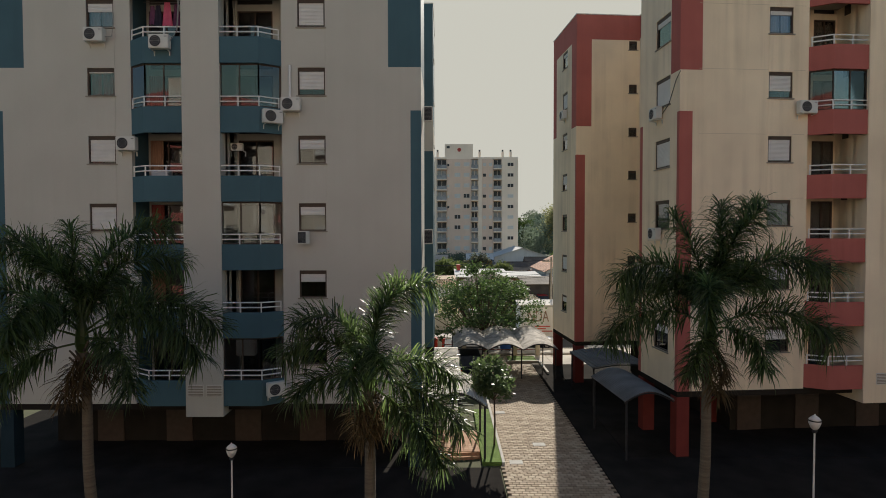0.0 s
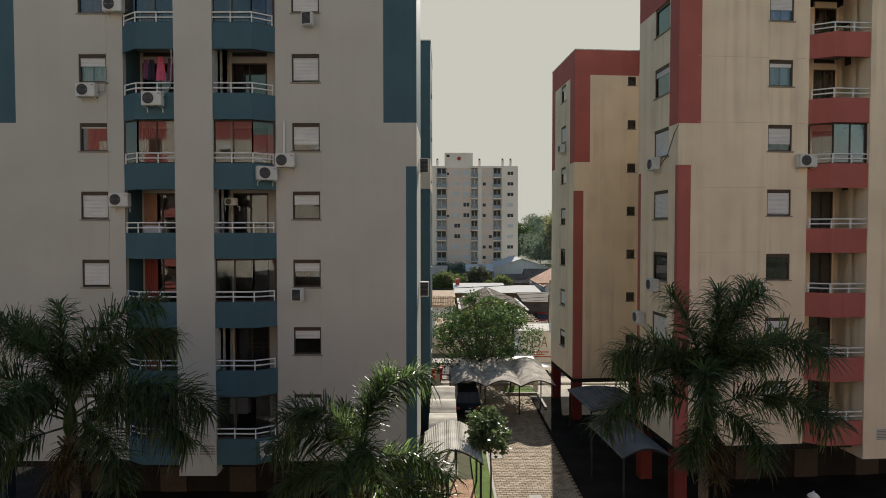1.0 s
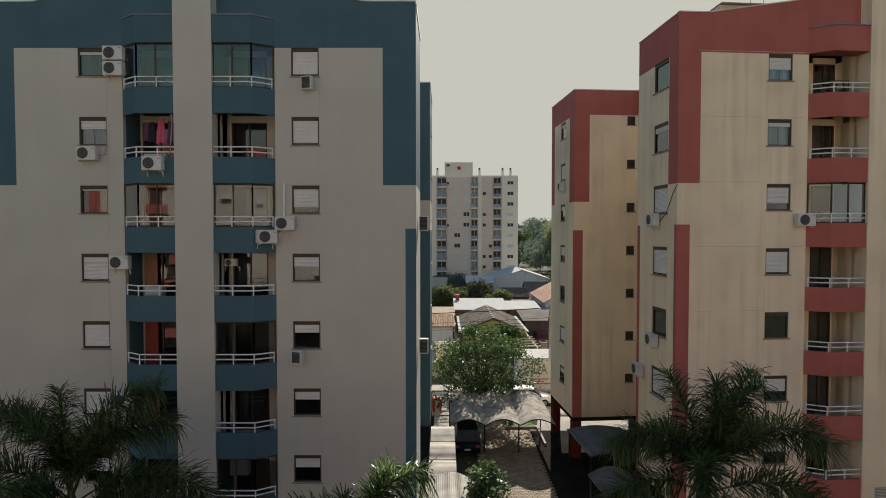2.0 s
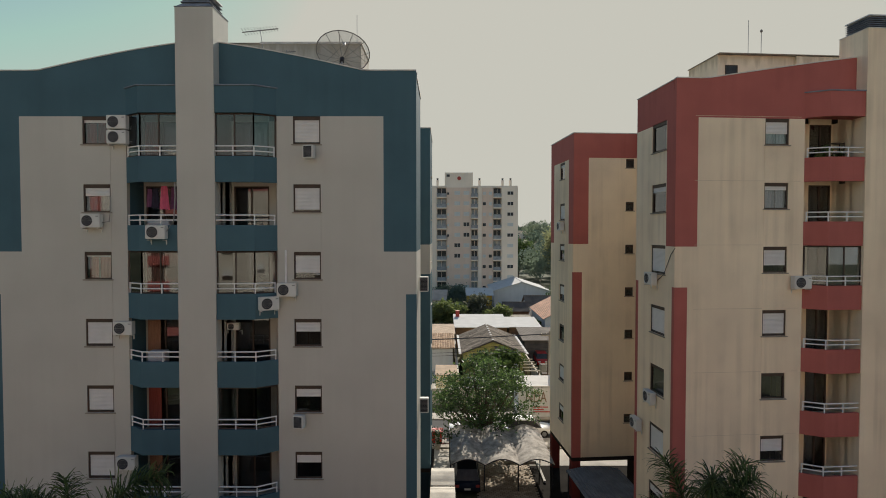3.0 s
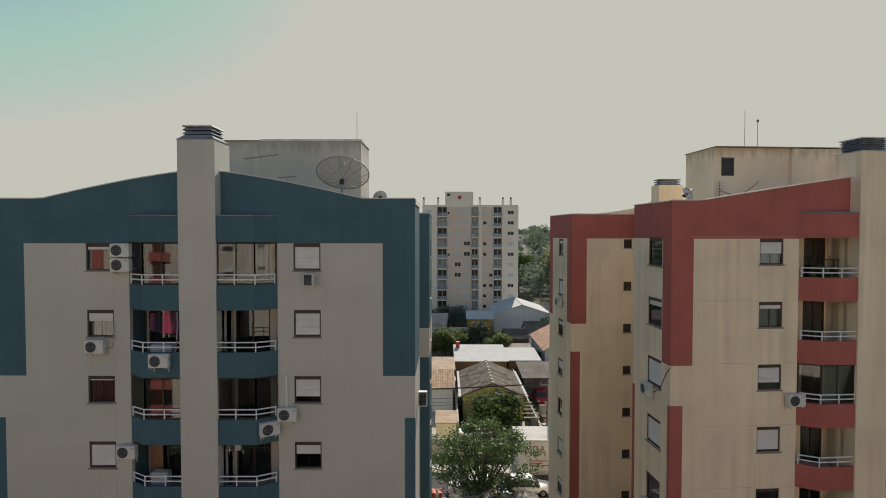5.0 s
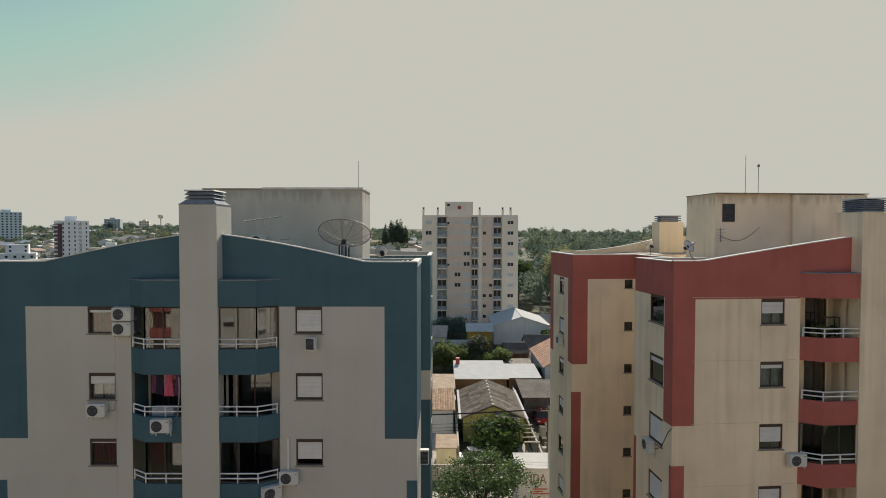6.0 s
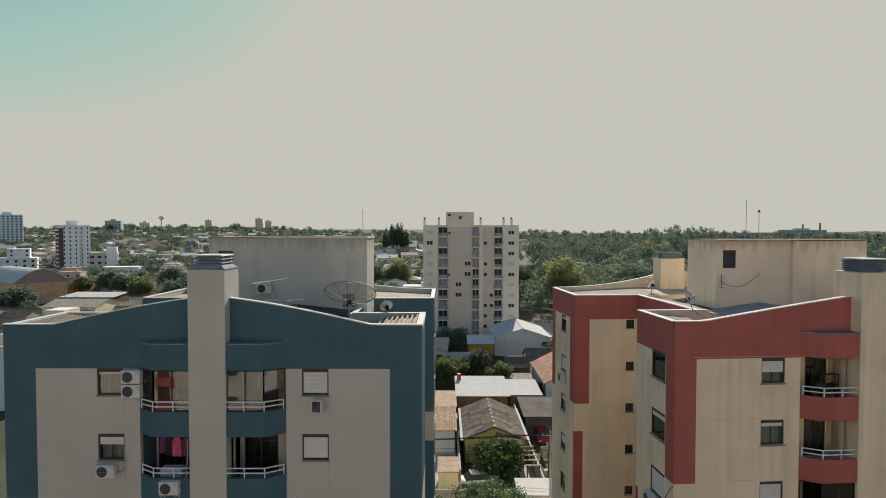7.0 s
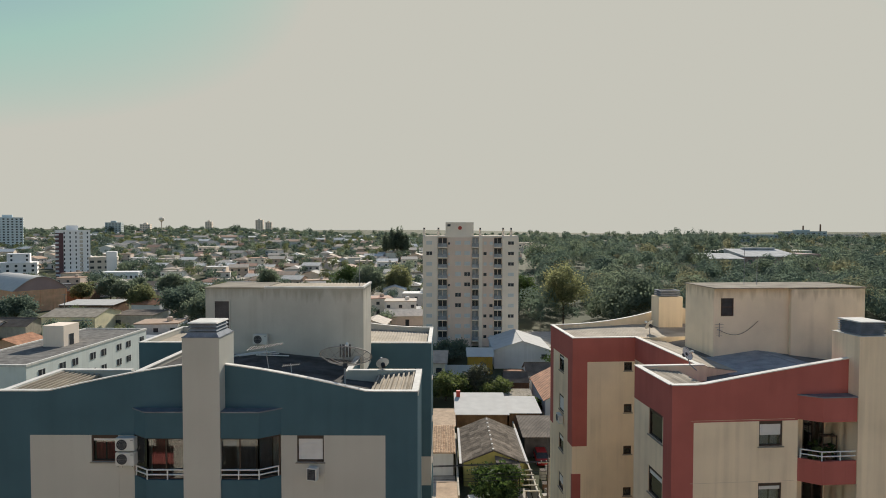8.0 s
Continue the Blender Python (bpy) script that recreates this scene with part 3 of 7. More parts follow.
            if "g" in st:
                bm = B()
                p = [(out + d * 0.06, -0.0), (out + d * 0.79, -0.42), (inn, -0.42)]
                zz0, zz1 = z1 + 0.003, z1 + 1.70
                for (u, v), (u2, v2), parts in ((p[0], p[1], 1), (p[1], p[2], 2)):
                    for q in range(parts + 1):
                        f = q / parts
                        cu, cv = u + (u2 - u) * f, v + (v2 - v) * f
                        box(bm, X(cu - 0.025), cv - 0.02, zz0, X(cu + 0.025), cv + 0.02, zz1)
                for z in (zz0 + 0.02, zz1 - 0.03):
                    tube(bm, [(X(u), v, z) for u, v in p], 0.03, 4)
                part("glazing_frame", bm, "frame", bal, "brown frame of balcony glazing")
                bm = B()
                for (u, v), (u2, v2) in zip(p, p[1:]):
                    extrude(bm, [(X(u), v, zz0), (X(u2), v2, zz0), (X(u2), v2 + 0.008, zz0), (X(u), v + 0.008, zz0)], (0, 0, zz1 - zz0))
                pieces("glazing", bm, "glass", bal)
            for key, cm in (("w", "curtain_w"), ("r", "curtain_r"), ("o", "curtain_o")):
                if key in st:
                    u0, u1 = (out + d * (e0 + 0.05), out + d * (e0 + 0.6)) if key != "w" else (out + d * (e0 + 0.02), out + d * (e1 - 0.02))
                    vv = 1.18 if key != "w" else 1.385
                    bm = ribbon(B(), [(X(u0 + (u1 - u0) * q / 20), vv + 0.025 * math.sin(q * 1.9)) for q in range(21)], z0 + 0.56, t)
                    part("curtain", bm, cm, bal, "hanging fabric curtain", smooth=True, fix=False)
        # solid band over the top bay
        bm = B()
        extrude(bm, [(X(u), v, z_fr + 0.051) for u, v in ring0] + [(X(inn), -0.003, z_fr + 0.051)], (0, 0, 1.05))
        part("bay_top", bm, trim, bld, "painted chamfered band over the bay")
        bm = B()
        extrude(bm, [(X(out - d * 0.06), -0.003, z_fr + 1.103), (X(out + d * 0.72), -0.56, z_fr + 1.103), (X(inn), -0.56, z_fr + 1.103), (X(inn), -0.003, z_fr + 1.103)], (0, 0, 0.05))
        part("bay_cap", bm, "bay_cap", bld)
    # windows of the front
    flip = lambda u0, u1, v, z: pose(min(X(u0), X(u1)), v, z)
    for c_, (a, b) in enumerate(hole_w):
        for k in range(7):
            sh, cu = wins_state(states, c_, k)
            window(bld, flip(a, b, 0, zt[k] - 1.12), b - a, 1.12, sh, cu)
    for k in range(7):
        if sw:
            # on the driveway side, facing away from u
            m = pose(X(0), 2.25, zt[k] - 1.24, 0, 0, -90)
            window(bld, m, 1.4, 1.28, states.get(("s", k), 0.5), "", 2)
        m = pose(min(X(sm[0]), X(sm[1])), bv, zb[k] - 0.56)
        window(bld, m, sm[1] - sm[0], 0.56, 0, "", 1)
        m = pose(X(bu), w2[1] if S > 0 else w2[0], zb[k] - 1.12, 0, 0, -90 if S > 0 else 90)
        window(bld, m, w2[1] - w2[0], 1.12, (0.4, 0.9, 0, 0.6, 0.3, 1, 0.2)[k], "", 2)
    for a, b in hole_w:
        for k in range(7):
            lo_, hi_ = (zt[k - 1] + 0.004 if k else z_lo + 0.02), zt[k] - 1.125
            if hi_ - lo_ > 0.2:
                part("plaster_panel", box(B(), X(a - 0.02), -0.012, lo_, X(b + 0.02), -0.0005, hi_ - 0.055), wall, bld)
    if side_windows:                                          # day joints of the plaster, storey by storey
        for k in range(7):
            part("joint", box(B(), X(0.85), -0.004, zt[k] + 0.07, X(bay[0] - 0.15), -0.0005, zt[k] + 0.085), "joint_line", bld)
    # inner walls behind the openings; the rooms' darkness is put into their colour
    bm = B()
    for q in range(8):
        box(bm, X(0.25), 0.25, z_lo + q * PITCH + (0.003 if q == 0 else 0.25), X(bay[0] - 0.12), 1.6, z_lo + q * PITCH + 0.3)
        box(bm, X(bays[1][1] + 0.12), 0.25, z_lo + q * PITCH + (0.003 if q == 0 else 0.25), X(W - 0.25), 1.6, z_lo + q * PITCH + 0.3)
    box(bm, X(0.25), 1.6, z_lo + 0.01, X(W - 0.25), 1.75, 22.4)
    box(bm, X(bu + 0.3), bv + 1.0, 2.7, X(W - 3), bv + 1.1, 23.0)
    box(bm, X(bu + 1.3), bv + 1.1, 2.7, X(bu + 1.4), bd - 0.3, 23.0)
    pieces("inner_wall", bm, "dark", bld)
    # ground floor: slab, columns, set-back wall with openings; shade is in their colours
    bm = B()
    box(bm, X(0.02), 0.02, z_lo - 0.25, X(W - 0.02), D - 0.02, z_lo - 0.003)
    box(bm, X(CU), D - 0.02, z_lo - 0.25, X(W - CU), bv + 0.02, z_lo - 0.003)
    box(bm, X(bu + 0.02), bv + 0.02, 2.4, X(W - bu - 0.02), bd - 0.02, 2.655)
    pieces("slab", bm, "pilotis", bld, "concrete slab over the open ground floor, darkened as shade")
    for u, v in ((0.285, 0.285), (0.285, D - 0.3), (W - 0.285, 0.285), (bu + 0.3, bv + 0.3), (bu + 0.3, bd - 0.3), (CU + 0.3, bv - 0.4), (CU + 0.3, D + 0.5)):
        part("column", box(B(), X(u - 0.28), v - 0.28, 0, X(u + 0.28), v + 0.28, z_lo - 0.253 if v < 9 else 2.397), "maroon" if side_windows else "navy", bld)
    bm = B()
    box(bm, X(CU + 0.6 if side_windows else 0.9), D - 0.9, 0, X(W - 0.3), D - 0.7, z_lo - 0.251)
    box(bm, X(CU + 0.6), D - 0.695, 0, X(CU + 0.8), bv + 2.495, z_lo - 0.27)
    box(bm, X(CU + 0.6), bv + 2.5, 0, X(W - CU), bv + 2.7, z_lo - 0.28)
    gf = pieces("ground_floor_wall", bm, "pilotis", bld, "set-back ground floor wall with shade in its dark colour")[0]
    for q in (4.6, 7.6, 10.8, 14.0):
        part("door", box(B(), X(q), D - 0.96, 0, X(q + 1.2), D - 0.903, 2.05), "frame", gf)
    return bld


def wins_state(states, c, k):
    return states.get(("w", c, k), (0.0, ""))


M["flue"] = surface("weathered_zinc", (0.24, 0.26, 0.29), 0.8, 0.25, 3, 30, 0.1, spec=0.15)
M["sheet"] = surface("ribbed_fibre_cement", (0.45, 0.385, 0.30), 0.9, 0.25, 0.8, 15, 0.2, spec=0.15)
M["sill"] = surface("stone_sill", (0.30, 0.26, 0.21), 0.8, 0.15, 3, 30, 0.1)
M["bitumen"] = surface("weathered_bitumen_sheet", (0.115, 0.108, 0.100), 0.9, 0.4, 1.1, 20, 0.4, spec=0.1)
M["patch"] = surface("pale_membrane_patch", (0.36, 0.375, 0.385), 0.85, 0.25, 1.4, 15, 0.2, spec=0.1)
M["bay_cap"] = surface("grey_metal_flashing", (0.22, 0.24, 0.27), 0.5, 0.2, 3, 30, 0.1, metal=0.3)

LEFT_M = pose(-0.9, 23.1, 0)
RIGHT_M = pose(10.01, 24.12, 0, 0, 0, 4.7)
left_states = {
    (0, 6): "gw", (0, 5): "", (0, 4): "g", (0, 3): "", (0, 2): "g", (0, 1): "", (0, 0): "g",
    (1, 6): "gr", (1, 5): "", (1, 4): "gr", (1, 3): "o", (1, 2): "r", (1, 1): "o", (1, 0): "",
    ("w", 0, 6): (1.0, ""), ("w", 0, 5): (1.0, ""), ("w", 0, 4): (0.78, ""), ("w", 0, 3): (0.45, ""), ("w", 0, 2): (0.35, ""), ("w", 0, 1): (0.4, ""), ("w", 0, 0): (0.45, ""),
    ("w", 1, 6): (0.15, "curtain_r"), ("w", 1, 5): (0.38, "curtain_w"), ("w", 1, 4): (0.1, "curtain_r"), ("w", 1, 3): (1.0, ""), ("w", 1, 2): (1.0, ""), ("w", 1, 1): (1.0, ""), ("w", 1, 0): (0.6, ""),
}
right_states = {
    (0, 4): "g", (1, 4): "g", ("w", 0, 6): (0.55, "curtain_w"), ("w", 0, 5): (0.22, "curtain_w"), ("w", 0, 4): (0.76, ""), ("w", 0, 3): (1.0, ""), ("w", 0, 2): (0.0, ""),
    ("w", 0, 1): (0.6, ""), ("w", 0, 0): (0.5, ""), ("s", 6): 0.0, ("s", 5): 0.2, ("s", 4): 1.0, ("s", 3): 1.0, ("s", 2): 0.0, ("s", 1): 1.0, ("s", 0): 0.3,
}
apartment("seven-storey beige apartment building with slate blue bands and bays", -1, LEFT_M, "wall_l", "blue", 17.4, 0.0, (3.95, 3.6), 2.1, (23.67, 24.78, 0.35),
          (7.95, 9.45), 26.0, (5.65,), [(3.88, 4.99), (12.41, 13.52)], -0.28, (11.4, 17.1), (3.3, 11.9, 7.5, 10.6), 1.33, 0.43, False, left_states)
apartment("seven-storey cream apartment building with brick red bands and bays", 1, RIGHT_M, "wall_r", "red", 17.4, 0.18, (3.9, 3.65), 1.3, (23.66, 24.7, 0.1),
          (8.05, 9.5), 25.77, (5.74,), [(3.95, 5.03), (12.37, 13.45)], -0.57, (12.14, 17.4), (6.12, 15.1, 7.45, 10.6), 0.98, 0.57, True, right_states)


# ---- ground and terrain ----
def terrain(x, y):
    """Height of the land: level round the buildings, a wooded rise to the right, a built-up slope to the left."""
    d = max(0.0, y - 260.0)
    rise = 27.0 * (1 - math.exp(-d / 520.0)) if y > 260 else 0.0
    side = 1.0 / (1.0 + math.exp((x - 60.0) / 160.0))
    h = rise * (0.40 + 0.66 * side) + 5.0 * math.sin(x / 170.0 + y / 240.0) * min(1.0, d / 300.0)
    far = max(0.0, y - 1500.0)
    return h + min(18.0, far * 0.012) * (0.6 + 0.4 * math.sin(x / 420.0 + 1.0))


def varied(name, stops, rough=0.85, fine=25.0, amount=0.25, bump=0.15, by="island"):
    """A material whose colour is drawn for each separate piece, with blotches and grain on it."""
    m, nd, lk, bs = nodes_of(name)
    if by == "island":
        src = nd.new("ShaderNodeNewGeometry").outputs["Random Per Island"]
    else:
        src = nd.new("ShaderNodeObjectInfo").outputs["Random"]
    r = ramp(nd, lk, src, stops)
    r.color_ramp.interpolation = 'LINEAR'
    tc = nd.new("ShaderNodeTexCoord")
    n = nd.new("ShaderNodeTexNoise")
    n.inputs["Scale"].default_value, n.inputs["Detail"].default_value = fine, 5
    lk.new(tc.outputs["Object"], n.inputs["Vector"])
    g = ramp(nd, lk, n.outputs[0], [(0.3, (1 - amount,) * 3), (0.7, (1.0,) * 3)])
    mx = nd.new("ShaderNodeMix")
    mx.data_type, mx.blend_type = 'RGBA', 'MULTIPLY'
    mx.inputs[0].default_value = 1.0
    lk.new(r.outputs[0], mx.inputs[6])
    lk.new(g.outputs[0], mx.inputs[7])
    lk.new(mx.outputs[2], bs.inputs["Base Color"])
    bs.inputs["Roughness"].default_value = rough
    bp = nd.new("ShaderNodeBump")
    bp.inputs["Strength"].default_value, bp.inputs["Distance"].default_value = bump, 0.01
    lk.new(n.outputs[0], bp.inputs["Height"])
    lk.new(bp.outputs[0], bs.inputs["Normal"])
    return m


M["earth"] = surface("ground_earth", (0.13, 0.125, 0.075), 0.95, 0.35, 0.03, 3, 0.3, tint=(0.07, 0.09, 0.04))
M["lawn"] = surface("lawn", (0.14, 0.22, 0.05), 0.95, 0.35, 1.5, 60, 0.8, dist=0.03)
M["paver"] = varied("paver", [(0.0, (0.31, 0.24, 0.165)), (0.5, (0.41, 0.325, 0.232)), (1.0, (0.50, 0.41, 0.30))], 0.9, 14, 0.2, 0.3)
M["joint"] = surface("paver_joint_sand", (0.075, 0.058, 0.042), 0.95, 0.3, 3, 40, 0.2)
M["kerb"] = surface("concrete_kerb", (0.52, 0.50, 0.46), 0.9, 0.15, 2, 30, 0.2)
M["road"] = surface("street_asphalt", (0.075, 0.073, 0.07), 0.9, 0.25, 0.6, 50, 0.3)
M["walk"] = surface("concrete_walk", (0.46, 0.42, 0.36), 0.9, 0.2, 0.8, 30, 0.2)
# near-black: the blocks' shade over the paving is put into the colour
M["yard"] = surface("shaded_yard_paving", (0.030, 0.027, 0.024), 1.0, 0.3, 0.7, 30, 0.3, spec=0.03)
M["canopy"] = waved(surface("white_ribbed_sheet", (0.64, 0.61, 0.55), 0.85, 0.18, 1.2, 20, 0.1, spec=0.15), 4.2, 0, 0.03)
M["canopy_x"] = waved(surface("white_ribbed_sheet_across", (0.74, 0.69, 0.60), 0.85, 0.18, 1.2, 20, 0.1, spec=0.15), 4.2, 1, 0.010)
M["canopy_d"] = waved(surface("weathered_ribbed_sheet", (0.19, 0.20, 0.21), 0.8, 0.2, 1.2, 20, 0.1, spec=0.12), 4.2, 0, 0.03)
# blotches hold dirt and the tree's dappled shade, painted into the colour
M["carport"] = surface("dirty_dappled_carport_skin", (0.44, 0.395, 0.34), 0.85, 0.45, 2.2, 25, 0.1, spec=0.15)
M["landing_brick"] = varied("landing_brick", [(0.0, (0.40, 0.22, 0.13)), (0.5, (0.48, 0.29, 0.18)), (1.0, (0.55, 0.36, 0.24))], 0.9, 20, 0.2, 0.2, by="object")
M["terracotta"] = surface("terracotta_paving", (0.42, 0.24, 0.14), 0.9, 0.2, 4, 40, 0.2)

ys = np.unique(np.concatenate([np.linspace(-220, 240, 14), np.linspace(240, 900, 34), np.linspace(900, 4700, 30)]))
xs = np.unique(np.concatenate([np.linspace(-4200, -700, 18), np.linspace(-700, 700, 45), np.linspace(700, 4200, 18)]))
vs = [(x, y, terrain(x, y) - 0.08) for y in ys for x in xs]
nx = len(xs)
fs = [(j * nx + i, j * nx + i + 1, (j + 1) * nx + i + 1, (j + 1) * nx + i) for j in range(len(ys) - 1) for i in range(nx - 1)]
me = bpy.data.meshes.new("ground")
me.from_pydata(vs, [], fs)
me.materials.append(M["earth"])
for p in me.polygons:
    p.use_smooth = True
tagged(new("ground", me), "open land with soil and scrub rising to far hills", "ground", kind="structure")


def slab(name, x0, y0, x1, y1, top, mat, label, cat, thick=0.3, kind="structure"):
    return solid(name, box(B(), x0, y0, top - thick, x1, y1, top), mat, label, cat, kind=kind)


slab("yard", -26, -18, 2.3, 23.05, 0.006, "yard", "paved yard with block shade put into its colour", "yard")
# strip of shaded drive pavers, its shade painted as near-black paving
slab("yard", 6.52, 24.01, 7.98, 41.2, 0.006, "yard", "paved drive edge with block shade in its colour", "yard")
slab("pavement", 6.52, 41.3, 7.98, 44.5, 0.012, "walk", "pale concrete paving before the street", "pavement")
slab("yard", 6.52, -18, 40, 24.0, 0.006, "yard", "paved yard with block shade put into its colour", "yard")
slab("pavement", -22, 23.06, -0.55, 44.5, 0.012, "yard", "paving under the open ground floor, darkened as shade", "pavement")
# pale only where sun reaches: lit and shaded paving differ by colour
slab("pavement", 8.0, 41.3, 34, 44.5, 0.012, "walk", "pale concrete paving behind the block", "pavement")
slab("pavement", 8.0, 24.02, 34, 41.2, 0.012, "yard", "paving under the open ground floor, darkened as shade", "pavement")
drive = slab("driveway", 2.4, -18, 6.5, 44.5, -0.03, "joint", "driveway of sandy brown concrete pavers", "driveway")
slab("road", -180, 46.6, 190, 51.4, 0.0, "road", "asphalt street with parked cars", "road")
slab("pavement", -60, 44.6, 60, 46.5, 0.10, "walk", "concrete pavement along the street", "pavement")
slab("pavement", -60, 51.5, 60, 53.6, 0.10, "walk", "concrete pavement across the street", "pavement")
slab("kerb", -60, 46.44, 60, 46.6, 0.13, "kerb", "pale concrete kerb of the street", "kerb")
slab("lawn", 1.62, 23.4, 2.44, 30.5, 0.09, "lawn", "sunlit strip of lawn beside the driveway", "lawn")
slab("lawn", 4.9, 41.9, 7.0, 43.9, 0.06, "lawn", "small lawn bed behind the carport", "lawn")
slab("path", -0.54, 27.2, 0.9, 44.4, 0.03, "walk", "pale path beside the block under canopies", "path")
slab("kerb", 2.445, 23.3, 2.56, 36.0, 0.12, "kerb", "pale concrete kerb of the driveway", "kerb")
slab("kerb", 4.7, 41.75, 7.2, 41.88, 0.16, "kerb", "pale concrete kerb round a lawn bed", "kerb")
slab("kerb", 7.05, 38.4, 7.2, 41.74, 0.16, "kerb", "pale concrete kerb round a lawn bed", "kerb")
ld = thing("landing", "terracotta brick landing with a rounded front under the canopy", "landing")
LANDING = [(-0.52, 27.15), (-0.52, 24.45)] + [(-0.52 + 2.1 * k / 8, 24.45 - 0.16 * math.sin(math.pi * k / 8)) for k in range(1, 8)] + [(1.58, 24.45), (1.58, 27.15)]
part("slab", extrude(B(), [(x, y, -0.1) for x, y in LANDING], (0, 0, 0.22)), "terracotta", ld)
part("step", extrude(B(), [(x, y - 0.3, -0.1) for x, y in LANDING[1:-1]], (0, 0, 0.15)), "terracotta", ld)
for row in range(12):
    for k in range(9):
        part("brick", box(B(), -0.49 + k * 0.228 + 0.004, 24.48 + row * 0.22, 0.121, -0.49 + (k + 1) * 0.228 - 0.006, 24.48 + (row + 1) * 0.22 - 0.01, 0.132), "landing_brick", ld)

# pavers of the driveway, row by row in running bond
PW, PH = 0.285, 0.19


def paver_mesh():
    bm = B()
    box(bm, -PW / 2 + 0.012, -PH / 2 + 0.012, -0.05, PW / 2 - 0.012, PH / 2 - 0.012, 0.0)
    top = [e for e in bm.edges if all(v.co.z > -0.01 for v in e.verts)]
    bmesh.ops.bevel(bm, geom=top, offset=0.008, segments=1, affect='EDGES')
    return mesh_of("paver", bm, "paver_one")


M["paver_one"] = varied("paver_single", [(0.0, (0.31, 0.24, 0.165)), (0.5, (0.41, 0.325, 0.232)), (1.0, (0.50, 0.41, 0.30))], 0.9, 14, 0.2, 0.3, by="object")
pm = paver_mesh()
vs, fs, singles = [], [], []
r = random.Random(7)
row, y = 0, 3.35
while y < 44.3:
    x = 2.5 + (PW / 2 if row % 2 else 0)
    while x < 6.35:
        dz = r.uniform(-0.006, 0.006)
        if 22.6 < y < 26.2 and 3.0 < x < 5.6 and len(singles) < 300:
            singles.append((x, y, dz))
        else:
            a, b, c, d = x - PW / 2 + 0.014, x + PW / 2 - 0.014, y - PH / 2 + 0.014, y + PH / 2 - 0.014
            k = len(vs)
            vs += [(a, c, -0.05), (b, c, -0.05), (b, d, -0.05), (a, d, -0.05), (a, c, dz), (b, c, dz), (b, d, dz), (a, d, dz)]
            fs += [(k + 4, k + 5, k + 6, k + 7), (k, k + 1, k + 5, k + 4), (k + 1, k + 2, k + 6, k + 5), (k + 2, k + 3, k + 7, k + 6), (k + 3, k, k + 4, k + 7)]
        x += PW
    y += PH
    row += 1
me = bpy.data.meshes.new("paver_field")
me.from_pydata(vs, [], fs)
me.materials.append(M["paver"])
PAVER_SINGLES = singles
pf = new("paver_field", me)
pf.parent = drive
tagged(pf, "sandy brown concrete pavers", kind="stuff")
for i, (x, y) in enumerate(((3.05, 23.6), (4.35, 25.6), (3.0, 30.2))):
    solid("manhole_cover", bevelled(box(B(), x - 0.28, y - 0.2, -0.02, x + 0.28, y + 0.2, 0.016), 0.006), "kerb", "pale concrete manhole cover in the driveway", "manhole cover", group="manhole covers")


# ---- canopies and carport ----
def barrel(name, label, x0, x1, y0, y1, z_edge, z_top, mat, axis, posts, m=None, cat="canopy"):
    """An arched sheet roof on steel posts; axis 'y': the arch spans x."""
    th = thing(name, label, cat, m)
    bm, n = B(), 60
    rib = 0.02 if axis == 'y' else 0.004
    up = lambda f: z_edge + (z_top - z_edge) * math.sin(f * math.pi) + (rib if round(f * n) % 2 else -rib)
    if axis == 'y':
        strip(bm, [(x0 + (x1 - x0) * i / n, y0, up(i / n)) for i in range(n + 1)], 0.03, (0, y1 - y0, 0))
    else:
        strip(bm, [(x0, y0 + (y1 - y0) * i / n, up(i / n)) for i in range(n + 1)], 0.03, (x1 - x0, 0, 0))
    part("roof_sheet", bm, mat, th, smooth=False)
    bm = B()
    for k in (0.02, 0.98):
        if axis == 'y':
            yy = y0 + (y1 - y0) * k
            tube(bm, [(x0 + (x1 - x0) * i / 10, yy, up(i / 10) - 0.06) for i in range(11)], 0.03)
        else:
            xx = x0 + (x1 - x0) * k
            tube(bm, [(xx, y0 + (y1 - y0) * i / 10, up(i / 10) - 0.06) for i in range(11)], 0.03)
    pieces("hoop", bm, "dark_steel", th, "dark steel hoop")
    for x, y in posts:
        part("post", tube(B(), [(x, y, 0.0), (x, y, z_edge - 0.02)], 0.05, 8), "dark_steel", th, "dark steel post")
    return th


barrel("entrance_canopy", "white ribbed arched canopy on dark posts beside the driveway", -0.75, 1.85, 23.6, 27.2, 2.35, 2.95, "canopy", 'y', ((1.75, 23.8), (1.75, 27.0), (-0.68, 23.8), (-0.68, 27.0)))
for y in (27.4, 30.0, 32.6):
    barrel("path_canopy", "white low arched canopy over the side path", -0.55, 0.85, y, y + 2.45, 2.42, 2.72, "canopy_x", 'x', ((0.8, y + 0.1), (0.8, y + 2.3), (-0.5, y + 0.1), (-0.5, y + 2.3)), m=None)
barrel("side_canopy", "grey weathered ribbed canopy beside the red block", -2.4, -0.25, -0.3, 3.9, 2.56, 2.95, "canopy_d", 'y', ((-2.3, -0.2), (-2.3, 3.7)), m=RIGHT_M)
barrel("side_canopy", "grey weathered ribbed canopy between the red wings", -1.2, 2.2, 7.0, 11.3, 2.2, 2.4, "canopy_d", 'y', ((-1.1, 7.2), (-1.1, 11.1), (2.1, 7.2)), m=RIGHT_M)

